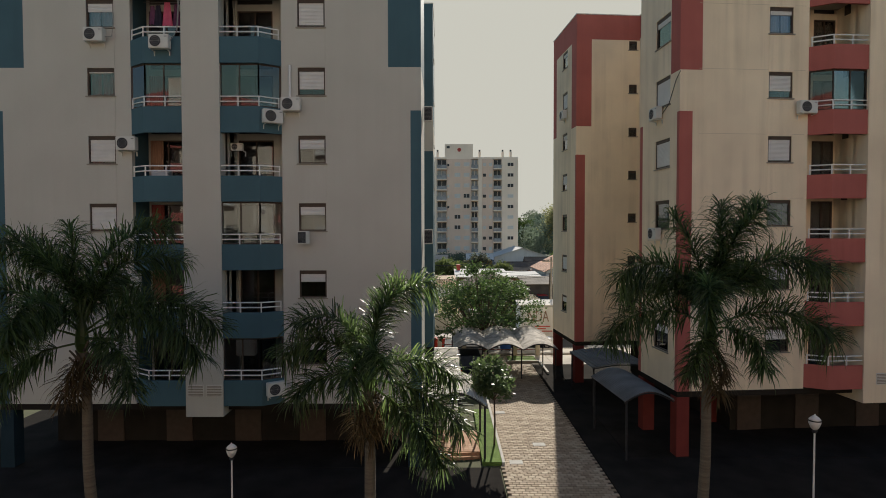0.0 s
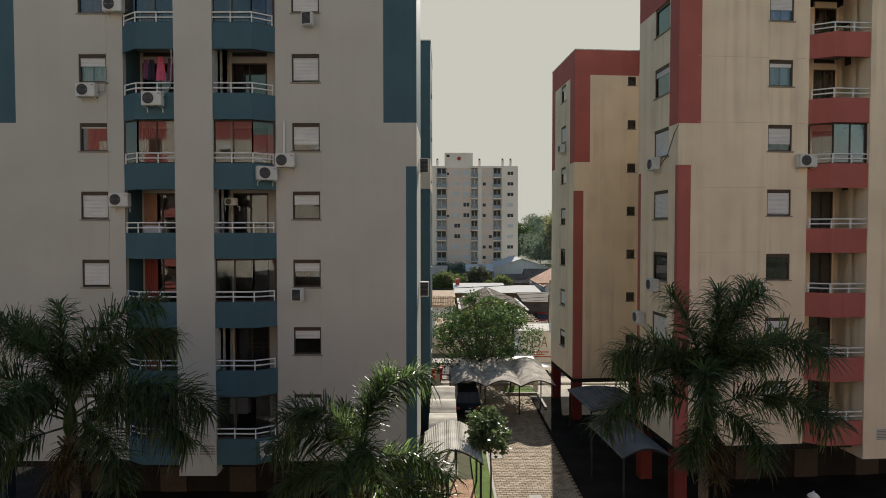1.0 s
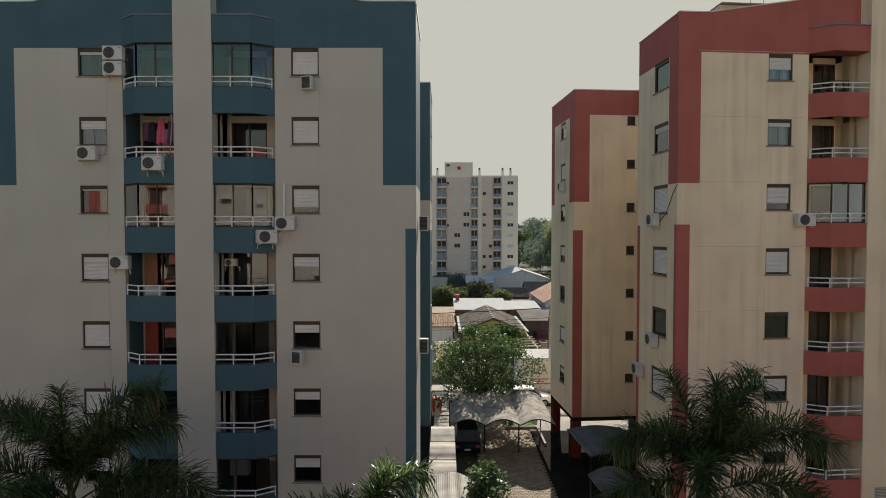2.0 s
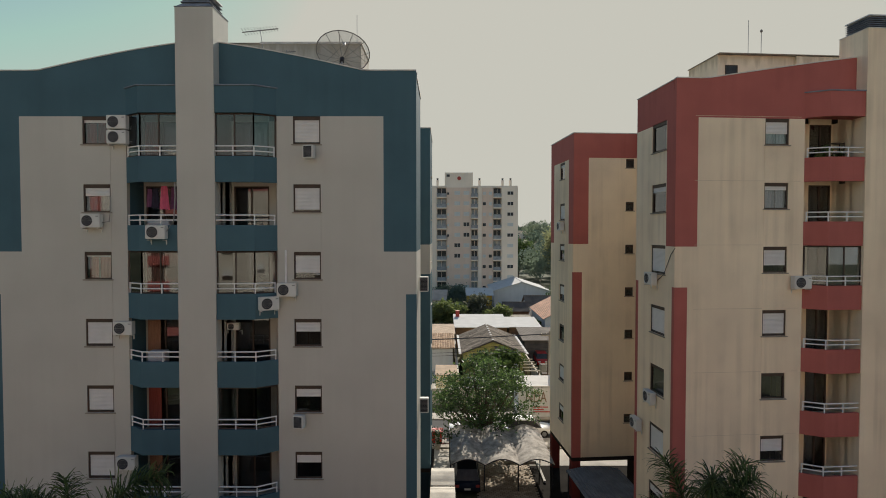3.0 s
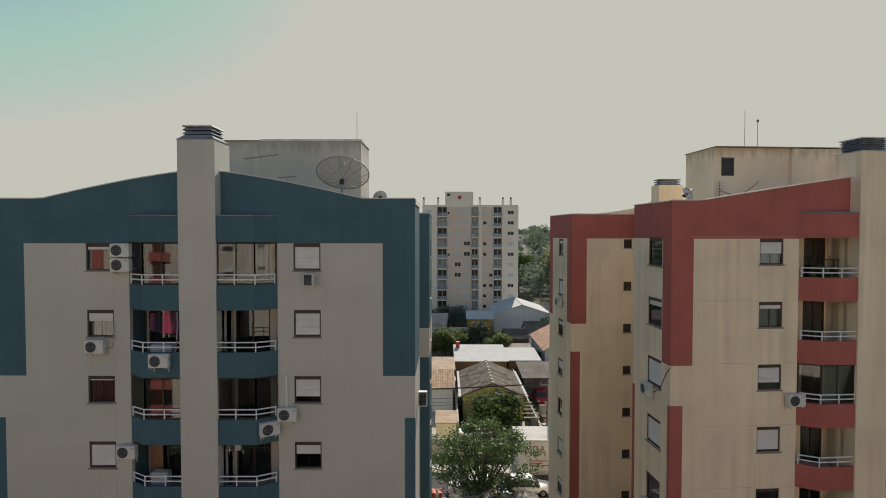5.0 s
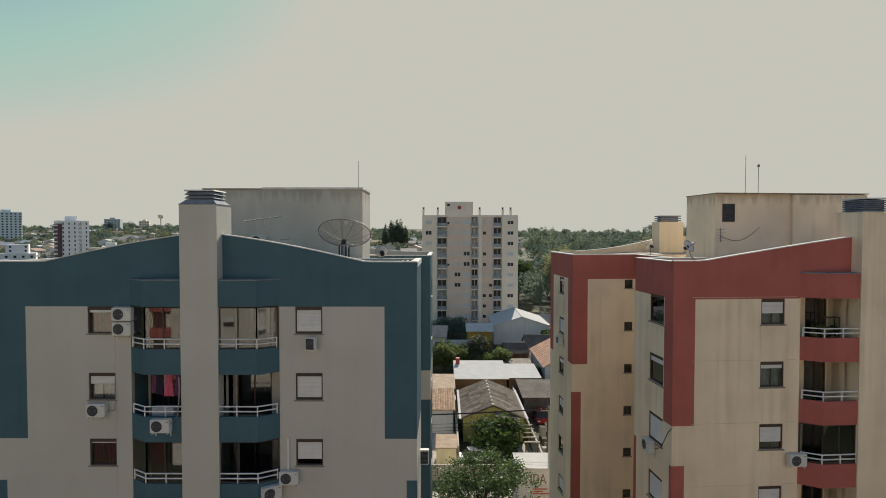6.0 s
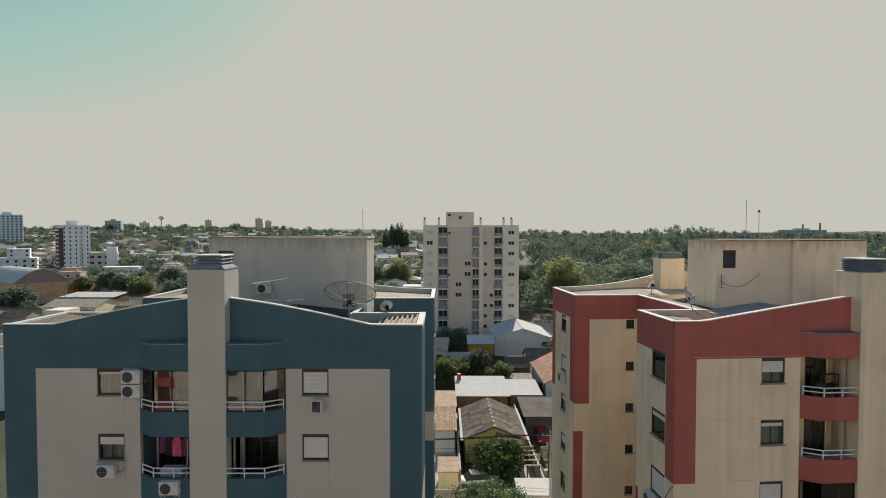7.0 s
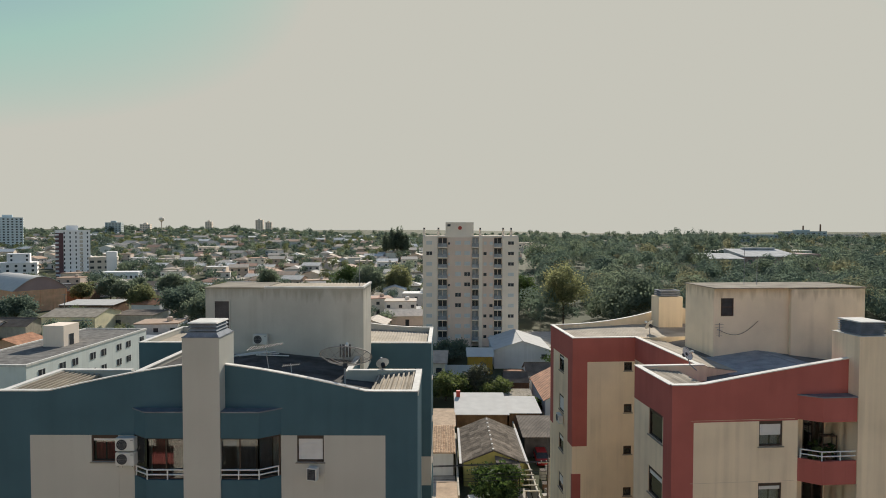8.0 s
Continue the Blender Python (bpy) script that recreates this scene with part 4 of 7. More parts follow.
cp = thing("carport", "white triple-arched carport roof on thin dark posts", "carport")
for i in range(3):
    x0 = 0.65 + i * 2.25
    bm, n = B(), 12
    up = lambda f: 2.12 + 0.38 * math.sin(f * math.pi)
    strip(bm, [(x0 + 2.25 * q / n, 36.3, up(q / n)) for q in range(n + 1)], 0.03, (0, 6.3, 0.1))
    part("roof_arch", bm, "carport", cp)
    bm = B()
    for yy in (36.32, 39.4, 42.5):
        tube(bm, [(x0 + 2.25 * q / 10, yy, up(q / 10) - 0.03 + 0.1 * (yy - 36.3) / 6.3) for q in range(11)], 0.03)
    pieces("hoop", bm, "dark_steel", cp)
for i in range(4):
    for yy in (37.2, 42.0):
        part("post", tube(B(), [(0.65 + i * 2.25, yy, 0), (0.65 + i * 2.25, yy, 2.11)], 0.045, 8), "dark_steel", cp)

# fence and gate to the street
fence = thing("street_fence", "low rusty red rail fence with pale posts along the street", "fence")
M["rust_rail"] = surface("red_oxide_rail", (0.20, 0.06, 0.045), 0.6, 0.25, 3, 30, 0.1)
M["post_pale"] = surface("cream_gate_post", (0.55, 0.50, 0.40), 0.9, 0.15, 2, 30, 0.2)
for z in (0.45, 0.85):
    part("rail", tube(B(), [(-0.3, 44.45, z), (7.4, 44.45, z)], 0.04), "rust_rail", fence)
for x in (-0.3, 1.6, 5.6, 7.4):
    part("post", bevelled(box(B(), x - 0.17, 44.28, 0, x + 0.17, 44.62, 1.5 if x in (-0.3, 5.6) else 1.0), 0.015), "post_pale", fence)
M["red_bin"] = surface("red_plastic", (0.55, 0.05, 0.03), 0.5, 0.1, 2, 30, 0.05)


def bin_(x, y, mat, label):
    th = thing("waste_container", label, "container", pose(x, y, 0.1))
    bm = B()
    extrude(bm, [(-0.38, -0.35, 0.12), (0.38, -0.35, 0.12), (0.46, -0.42, 1.0), (-0.46, -0.42, 1.0)], (0, 0.74, 0))
    part("body", bm, mat, th)
    part("lid", bevelled(box(B(), -0.5, -0.46, 1.005, 0.5, 0.40, 1.08), 0.02), mat, th)
    for sx in (-0.3, 0.3):
        part("wheel", tube(B(), [(sx - 0.04, -0.2, 0.09), (sx + 0.04, -0.2, 0.09)], 0.09, 10), "dark_steel", th)
    return th


bin_(-0.35, 45.6, "red_bin", "red plastic waste container on the pavement")
M["blue_bin"] = surface("blue_plastic", (0.03, 0.09, 0.32), 0.45, 0.1, 2, 30, 0.05)
bin_(5.0, 45.7, "blue_bin", "blue plastic waste container on the pavement")


# ---- street lamps ----
def lamp(x, y, size):
    th = thing("street_lamp", "slender white lamp post with lantern globe and dark band", "street lamp", pose(x, y, 0), "yard lamps")
    part("pole", tube(B(), [(0, 0, 0), (0, 0, 3.62)], 0.035, 10, 0.028), "rail", th)
    part("base", lathe(B(), [(0.14, 0.0), (0.14, 0.03), (0.07, 0.06), (0.05, 0.3)], 12), "rail", th)
    part("collar", lathe(B(), [(0.06, 3.60), (0.085, 3.64), (0.085, 3.68), (0.05, 3.70)], 14), "dark_steel", th)
    gl = part("globe", lathe(B(), [(0.06, 3.70), (0.13, 3.78), (0.185, 3.93), (0.19, 4.00)], 18), "opal", th, "white opal lantern globe", smooth=True)
    part("band", lathe(B(), [(0.2, 4.003), (0.2, 4.04)], 18), "dark_steel", th, "dark band")
    th.scale = (size, size, size)
    part("cap", lathe(B(), [(0.19, 4.043), (0.15, 4.10), (0.08, 4.16), (0.03, 4.19), (0.02, 4.23)], 18), "rail", th, smooth=True)
    return th


M["opal"] = surface("opal_plastic", (0.72, 0.71, 0.68), 0.3, 0.04, 2, 20, 0.02)
lamp(-6.3, 16.6, 0.82)
lamp(11.65, 17.6, 0.94)


# ---- plants ----
def scatter_mesh(name, centres, size, seed, mat, flat=0.5, long=1.6, out=None):
    """One mesh of small leaves: a bent pair of triangles at each centre, turned at random."""
    g = np.random.default_rng(seed)
    c = np.asarray(centres, dtype=float)
    n = len(c)
    d = g.normal(size=(n, 3))
    d[:, 2] *= flat
    d /= np.linalg.norm(d, axis=1)[:, None]
    e = np.cross(d, g.normal(size=(n, 3)))
    e /= np.linalg.norm(e, axis=1)[:, None]
    if out is not None:                     # leaves of a far crown lie along its surface
        o = out / (np.linalg.norm(out, axis=1)[:, None] + 1e-6) + g.normal(size=(n, 3)) * 0.12
        d = np.cross(o, g.normal(size=(n, 3)))
        d /= np.linalg.norm(d, axis=1)[:, None]
        e = np.cross(o, d)
        e /= np.linalg.norm(e, axis=1)[:, None]
    s = (np.asarray(size) * g.uniform(0.6, 1.3, n))[:, None]
    v = np.stack([c - d * s * long * 0.5, c + e * s * 0.5, c + d * s * long * 0.5, c - e * s * 0.5], axis=1).reshape(-1, 3)
    me = bpy.data.meshes.new(name)
    me.from_pydata(v.tolist(), [], (np.arange(n * 4).reshape(-1, 4)).tolist())
    me.materials.append(M[mat])
    return me


def crown_points(g, n, clumps, rx, ry, rz, zc, spread=0.32, hollow=0.45, peak=0.0):
    """Leaf places gathered in clumps over an uneven crown."""
    u = g.normal(size=(clumps, 3))
    u /= np.linalg.norm(u, axis=1)[:, None]
    u *= (hollow + (1 - hollow) * g.uniform(0, 1, clumps) ** 0.6)[:, None]
    u[:, 2] = np.where(u[:, 2] < -0.45, u[:, 2] * 0.4, u[:, 2])
    cc = u * np.array([rx, ry, rz]) * g.uniform(0.8, 1.12, (clumps, 1))
    cc[:, :2] *= (1.0 - peak * np.clip(u[:, 2:3] + 0.25, 0, 1))
    w = g.integers(0, clumps, n)
    p = cc[w] + g.normal(size=(n, 3)) * np.array([rx, ry, rz]) * spread * 0.5
    p[:, 2] += zc
    return p, cc + np.array([0, 0, zc])


def tree(name, label, x, y, h, rx, ry, rz, zc, leafmat, n=9000, clumps=60, leaf=0.13, seed=1, trunk_r=0.16, z0=0.0, limbs=7, cat="tree", lean=0.0, group="", spread=0.32, hollow=0.45, peak=0.0):
    g = np.random.default_rng(seed)
    th = thing(name, label, cat, pose(x, y, z0, 0, 0, g.uniform(0, 360)), group)
    p, cc = crown_points(g, n, clumps, rx, ry, rz, zc, spread, hollow, peak)
    cr = part("crown", scatter_mesh("crown", p, leaf, seed, leafmat), None, th)
    bm = B()
    fork = zc - rz * 0.75
    tube(bm, [(0, 0, -0.05), (lean * 0.3, 0.03, fork * 0.5), (lean, 0, fork)], trunk_r, 8, trunk_r * 0.7)
    for i in np.argsort(g.uniform(size=clumps))[:limbs]:
        e = Vector(cc[i])
        mid = Vector((lean, 0, fork)).lerp(e, 0.5) + Vector((0, 0, -0.15 * rz))
        tube(bm, [(lean, 0, fork - 0.1), mid, e], trunk_r * 0.5, 6, trunk_r * 0.12)
    part("trunk", bm, "bark", th, "brown bark trunk and limbs", smooth=True)
    return th


M["bark"] = surface("bark", (0.10, 0.075, 0.055), 0.95, 0.3, 3, 30, 0.6, stretch=(1, 1, 0.3), dist=0.03)
M["palm_bark"] = surface("palm_trunk", (0.155, 0.13, 0.10), 0.95, 0.25, 2, 30, 0.5, stretch=(0.3, 0.3, 6), dist=0.02)
M["leaf_a"] = leaf_mat("broad_leaf", (0.048, 0.080, 0.028), (0.095, 0.138, 0.050))
M["leaf_g"] = leaf_mat("street_tree_leaf", (0.036, 0.064, 0.028), (0.088, 0.132, 0.052), 0.5, 0.5, 0.35)
M["leaf_b"] = leaf_mat("glossy_leaf", (0.065, 0.10, 0.045), (0.14, 0.19, 0.095), 0.5, 0.42, 0.5)
M["leaf_c"] = leaf_mat("light_leaf", (0.11, 0.14, 0.055), (0.18, 0.21, 0.09))
# far leaves: paler and greyer, with distance haze put into the colour
M["leaf_d"] = leaf_mat("hazy_wood_leaf", (0.148, 0.178, 0.138), (0.178, 0.21, 0.160), 0.45, 0.95, 0.03, 0.07, 0.8)
M["leaf_i"] = leaf_mat("hazy_green_wood_leaf", (0.112, 0.146, 0.124), (0.138, 0.174, 0.146), 0.45, 0.95, 0.03, 0.07, 0.8)
M["leaf_j"] = leaf_mat("hazy_olive_wood_leaf", (0.19, 0.19, 0.130), (0.22, 0.217, 0.152), 0.45, 0.95, 0.03, 0.07, 0.8)
M["leaf_e"] = leaf_mat("grey_leaf", (0.09, 0.10, 0.07), (0.16, 0.16, 0.12))
M["leaf_f"] = leaf_mat("pale_green_leaf", (0.21, 0.22, 0.125), (0.29, 0.29, 0.17), 0.5, 0.9, 0.05)
M["dead_frond"] = leaf_mat("withered_leaflet", (0.07, 0.052, 0.03), (0.14, 0.10, 0.06), 0.3, 0.8, 0.1)
M["frond"] = leaf_mat("palm_leaflet", (0.034, 0.052, 0.025), (0.145, 0.205, 0.085), 0.70, 0.30, 0.55)

tree("street_tree", "broad leafy green tree over the carport", 3.3, 45.3, 7.6, 6.5, 5.2, 3.4, 3.85, "leaf_g", 11500, 110, 0.135, 11, 0.17, limbs=46, spread=0.13, hollow=0.25, peak=0.36)
tree("small_tree", "small round tree with glossy leaves beside the driveway", 2.28, 25.3, 4.4, 1.18, 1.12, 1.18, 3.12, "leaf_b", 2500, 40, 0.12, 5, 0.05, limbs=16, spread=0.24, hollow=0.25)


def frond_mesh(name, length, droop, lift, seed, pairs, full, mat="frond"):
    """A plumed palm leaf along +x: an arching midrib with narrow hanging leaflets all round it."""
    g = random.Random(seed)
    pts, angles = [(0.0, 0.0)], []
    for i in range(12):
        f = i / 12
        a = radians(lift) - radians(droop) * f * (0.35 + 0.65 * f)
        angles.append(a)
        pts.append((pts[-1][0] + math.cos(a) * length / 12, pts[-1][1] + math.sin(a) * length / 12))
    angles.append(angles[-1])
    sway = g.uniform(-0.55, 0.55)
    bm = B()
    tube(bm, [(x, sway * (i / 12) ** 2, z) for i, (x, z) in enumerate(pts)], 0.034, 5, 0.006, cap=False)
    bm.verts.index_update()
    me_v = [v.co[:] for v in bm.verts]
    me_f = [[v.index for v in f.verts] for f in bm.faces]
    bm.free()
    for i in range(pairs):
        f = 0.20 + 0.80 * (i + g.random()) / pairs
        k = min(11, int(f * 12))
        q = f * 12 - k
        p0 = Vector((pts[k][0] + (pts[k + 1][0] - pts[k][0]) * q, sway * f * f, pts[k][1] + (pts[k + 1][1] - pts[k][1]) * q))
        sl = angles[k] + (angles[k + 1] - angles[k]) * q
        fw, upv = Vector((math.cos(sl), 0, math.sin(sl))), Vector((-math.sin(sl), 0, math.cos(sl)))
        for s in (-1, 1):
            L = full * 0.76 * (0.45 + 0.72 * math.sin(min(1, 0.12 + 0.9 * f) * math.pi * 0.78)) * g.uniform(0.6, 1.25)
            tilt = g.uniform(-1.5, 1.5)
            out = (fw * g.uniform(0.25, 0.95) + Vector((0, s, 0)) * math.cos(tilt) + upv * math.sin(tilt)).normalized()
            sag = g.uniform(0.2, 0.95) * (0.5 + 0.6 * f)
            p1 = p0 + out * L * 0.45
            p2 = p1 + (out * 0.75 + Vector((0, 0, -0.55 * sag))) * L * 0.42
            p3 = p2 + (out * 0.4 + Vector((0, 0, -0.9 * sag))) * L * 0.38
            w = 0.0165
            side = out.cross(Vector((g.uniform(-0.5, 0.5), g.uniform(-0.5, 0.5), 1))).normalized() * w
            n = len(me_v)
            for p, ww in ((p0, 0.6), (p1, 1.0), (p2, 0.75)):
                me_v += [(p - side * ww)[:], (p + side * ww)[:]]
            me_v.append(p3[:])
            me_f += [[n, n + 1, n + 3, n + 2], [n + 2, n + 3, n + 5, n + 4], [n + 4, n + 5, n + 6]]
    me = bpy.data.meshes.new(name)
    me.from_pydata(me_v, [], me_f)
    me.materials.append(M[mat])
    return me


def palm(x, y, h, seed, lean, label, fronds):
    """Fronds: (direction, lift, droop, length); lift and droop in degrees."""
    g = random.Random(seed)
    th = thing("palm_tree", label, "palm", pose(x, y, 0), "yard palms")
    bm, n = B(), 14
    path = [(lean * (i / n) ** 1.5, 0.05 * math.sin(i * 0.7), h * i / n) for i in range(n + 1)]
    tube(bm, path, 0.17, 10, 0.12)
    part("trunk", bm, "palm_bark", th, "ringed grey palm trunk", smooth=True)
    tx, ty, tz = path[-1]
    part("crownshaft", lathe(B(), [(0.12, 0), (0.18, 0.25), (0.14, 0.7), (0.05, 1.0)], 10, (tx, ty, tz - 0.15)), "frond", th, "green crownshaft")
    for i in range(9):                      # cut stubs of old leaves
        a = i * 2.4
        z = tz - 0.1 - 0.12 * (i % 5)
        part("leaf_stub", tube(B(), [(tx + 0.1 * math.cos(a), ty + 0.1 * math.sin(a), z), (tx + 0.34 * math.cos(a), ty + 0.34 * math.sin(a), z + 0.3)], 0.045, 5, 0.025), "palm_bark", th)
    for i, (a, lift, droop, length) in enumerate(fronds):
        me = frond_mesh("frond", length, droop, lift, seed * 50 + i, int(74 * length), 0.52 + 0.145 * length)
        m = Matrix.Translation((tx, ty, tz + 0.15 + 0.5 * lift / 90)) @ pose(0, 0, 0, g.uniform(-10, 10), 0, a)
        part("frond", me, None, th, m=m)
    for i in range(4):                      # withered leaves hanging along the trunk
        me = frond_mesh("dead_frond", g.uniform(1.1, 1.7), 45, -48 - 6 * i, seed * 70 + i, 60, 0.75, "dead_frond")
        part("dead_frond", me, None, th, "withered brown frond", m=Matrix.Translation((tx, ty, tz - 0.05)) @ pose(0, 0, 0, 0, 0, 40 + 95 * i + g.uniform(-20, 20)))
    return th


palm(-9.95, 15.8, 6.5, 3, -0.2, "tall dense feathery palm with drooping fronds in the shade", (
    (165, 78, 112, 4.2), (150, 72, 106, 3.8), (100, 88, 45, 3.0), (20, 84, 95, 3.9), (30, 74, 116, 3.7), (190, 50, 106, 3.9), (178, 20, 92, 3.6),
    (2, 38, 108, 4.3), (350, 28, 106, 4.0), (330, 10, 95, 3.2), (270, 60, 150, 2.8), (248, 42, 140, 2.6), (220, -5, 80, 2.8), (90, 55, 110, 3.3), (130, 45, 110, 3.2)))
palm(-1.85, 14.2, 5.85, 8, -0.05, "feathery palm with fronds catching the sun", (
    (12, 83, 100, 2.9), (60, 86, 60, 2.3), (170, 74, 128, 2.5), (186, 46, 108, 2.5), (190, 10, 88, 2.2), (4, 26, 86, 2.4), (345, -2, 66, 2.8),
    (330, -22, 44, 2.8), (282, 55, 150, 2.1), (250, 40, 140, 1.9), (120, 48, 110, 2.5)))
palm(7.6, 16.4, 6.65, 15, 0.15, "tall feathery palm standing before the red block", (
    (30, 86, 34, 3.5), (200, 89, 22, 3.3), (330, 83, 48, 3.5), (100, 86, 40, 3.2), (5, 66, 122, 4.2), (22, 58, 116, 3.8), (178, 70, 140, 3.6), (188, 28, 100, 3.5), (352, 26, 88, 3.6),
    (258, 66, 165, 3.1), (300, 15, 105, 2.3), (240, 0, 90, 2.0), (95, 55, 110, 3.0), (140, 52, 115, 3.1)))


# ---- block behind the eye, closing the yard ----
M["wall_s"] = surface("pale_ochre_plaster", (0.68, 0.60, 0.49), 0.85, 0.08, 0.5, 30, 0.12, stain=0.1)
opp = thing("opposite_block", "cream apartment blocks with brick red bands and balconies facing the yard", "building")
part("wall", box(B(), -38, -26, 7.2, 42, -15, 21.8), "wall_s", opp)
# unseen dark base, added so less light bounces onto the lower facades
part("added_plinth", box(B(), -38.05, -26.05, 0, 42.05, -14.95, 7.197), "pilotis", opp, "unseen dark lower storeys added to cut bounce light")
bt, bw, bs_, bd_ = B(), B(), B(), B()
for i in range(4):                          # four houses in a row, each with a gable, a pillar and two bays of balconies
    x0 = -38 + 20 * i
    extrude(bt, [(x0, -15.2, 21.803), (x0 + 20, -15.2, 21.803), (x0 + 20, -15.2, 23.5), (x0 + 11, -15.2, 24.7), (x0 + 9, -15.2, 24.7), (x0, -15.2, 23.5)], (0, 0.22, 0))
    box(bt, x0, -14.998, 16.4, x0 + 1.2, -14.96, 21.8)
    box(bt, x0 + 18.8, -14.998, 16.4, x0 + 20, -14.96, 21.8)
    box(bs_, x0 + 9.25, -14.997, 0, x0 + 10.75, -14.4, 25.9)
    for k in range(7):
        z = 2.72 + 2.74 * k
        for a in (x0 + 6.9, x0 + 10.76):
            box(bt, a, -14.997, z, a + 2.3, -14.45, z + 1.0)
            box(bd_, a + 0.15, -14.997, z + 1.003, a + 1.5, -14.97, z + 2.69)
        for a in (x0 + 4.2, x0 + 14.6):
            box(bw, a, -14.997, z + 1.6, a + 1.1, -14.97, z + 2.2)
            box(bd_, a, -14.997, z + 1.1, a + 1.1, -14.97, z + 1.597)
for nm, b_, mt in (("coloured_band", bt, "red"), ("chimney_pillar", bs_, "wall_s"), ("window_row", bd_, "frame"), ("shutter_row", bw, "shutter")):
    part(nm, b_, mt, opp)["kind"] = "stuff"


# ---- tower beyond the houses ----
M["tower_w"] = surface("pale_tower_plaster", (0.95, 0.80, 0.66), 0.85, 0.05, 0.3, 10, 0.05, stain=0.05)
M["tower_t"] = surface("taupe_tower_plaster", (0.82, 0.63, 0.51), 0.85, 0.05, 0.3, 10, 0.05, stain=0.05)
M["win_dark"] = surface("dark_window", (0.050, 0.054, 0.060), 0.3, 0.3, 2, 10, 0)
M["win_white"] = surface("lowered_blind", (0.66, 0.65, 0.63), 0.6, 0.06, 2, 20, 0)
M["blue_glass"] = surface("grey_blue_glazing", (0.34, 0.36, 0.38), 0.2, 0.3, 1, 10, 0)


def tower():
    th = thing("apartment_tower", "pale taupe apartment tower with columns of balconies and roof chimneys", "building", pose(-5.6, 149, 0))
    r = random.Random(3)
    H = 28.9
    bms = {"tower_w": B(), "tower_t": B()}
    cols = [(0, 3.9, "tower_w"), (6.5, 12.9, "tower_t"), (14.75, 15.7, "tower_w"), (15.7, 18.7, "tower_t"), (20.9, 25.2, "tower_w")]
    for a, b, k in cols:
        box(bms[k], a, 0 if k == "tower_w" else 0.25, 0, b, 14, H)
    for a, b in ((3.9, 6.5), (12.9, 14.75), (18.7, 20.9)):
        box(bms["tower_t"], a, 1.4, 0, b, 13.9, H - 0.01)
    box(bms["tower_w"], 0.0, 0.6, H + 0.003, 25.2, 14.02, H + 0.5)
    pieces("wall", bms["tower_w"], "tower_w", th, "pale plastered wall")
    pieces("wall", bms["tower_t"], "tower_t", th, "taupe plastered wall")
    bx = B()
    box(bx, 6.0, 1.0, H + 0.503, 13.4, 7, H + 4.0)
    part("tank_housing", bx, "tower_w", th)
    part("sign_disc", tube(B(), [(9.8, 0.98, H + 2.5), (9.8, 0.9, H + 2.5)], 0.5, 18), "sign_red", th, "round red emblem")
    part("housing_window", box(B(), 6.5, 0.97, H + 2.9, 7.3, 0.999, H + 3.5), "win_dark", th)
    for x in (0.3, 4.1, 15.2, 21.3, 23.4):
        ch = part("chimney", box(B(), x - 0.3, 1.5, H + 0.503, x + 0.3, 2.1, H + 2.1), "tower_w", th)
        part("chimney_cap", lathe(B(), [(0.22, 0), (0.22, 0.35), (0.3, 0.36), (0.3, 0.45)], 8, (x, 1.8, H + 2.1)), "dark_steel", ch)
    for k in range(10):
        z = H - 2.75 * k - 1.9
        for x, w, h, wd in ((1.7, 1.5, 0.95, 0), (6.9, 0.5, 0.6, 1), (9.3, 1.5, 1.0, 1), (11.7, 1.5, 1.0, 1), (16.4, 0.8, 0.8, 1), (18.0, 0.8, 0.8, 1), (23.2, 1.5, 0.85, 0)):
            if x == 1.7 and k % 2 == 0:
                mat = "win_white"
            elif x in (9.3, 11.7):
                mat = "win_white" if r.random() < 0.88 else "win_dark"
            elif x == 23.2:
                mat = "win_dark" if r.random() < 0.4 else "win_white"
            else:
                mat = "win_dark" if r.random() < 0.55 else "win_white"
            y = 0.25 if wd else 0.0
            win = part("window", box(B(), x - w / 2 - 0.05, y - 0.06, z - 0.05, x + w / 2 + 0.05, y - 0.003, z), "tower_w", th)
            part("pane", box(B(), x - w / 2, y - 0.03, z + 0.003, x + w / 2, y - 0.004, z + h), mat, win)
            if mat == "win_dark" and w > 1:
                part("mullion", box(B(), x - 0.05, y - 0.05, z + 0.003, x + 0.05, y - 0.031, z + h), "win_white", win)
        for a, b in ((3.9, 6.5), (12.9, 14.75), (18.7, 20.9)):
            bal = part("balcony", box(B(), a + 0.003, -0.25, z - 0.85, b - 0.003, 1.39, z - 0.55), "tower_w", th, "pale balcony slab")
            part("glass_front", box(B(), a + 0.05, -0.2, z - 0.547, b - 0.05, -0.17, z + 0.35), "blue_glass", bal)
            part("balcony_glazing", box(B(), a + 0.15, 0.9, z - 0.547, b - 0.15, 0.93, z + 1.7), "win_dark" if r.random() < 0.6 else "blue_glass", bal)
            for f in (0.0, 0.5, 1.0):
                xx = a + 0.12 + (b - a - 0.24) * f
                part("post", box(B(), xx - 0.05, 0.85, z - 0.547, xx + 0.05, 0.899, z + 1.7), "tower_w", bal)
    return th


M["sign_red"] = surface("red_sign", (0.5, 0.08, 0.06), 0.6, 0.1, 1, 10, 0)
tower()

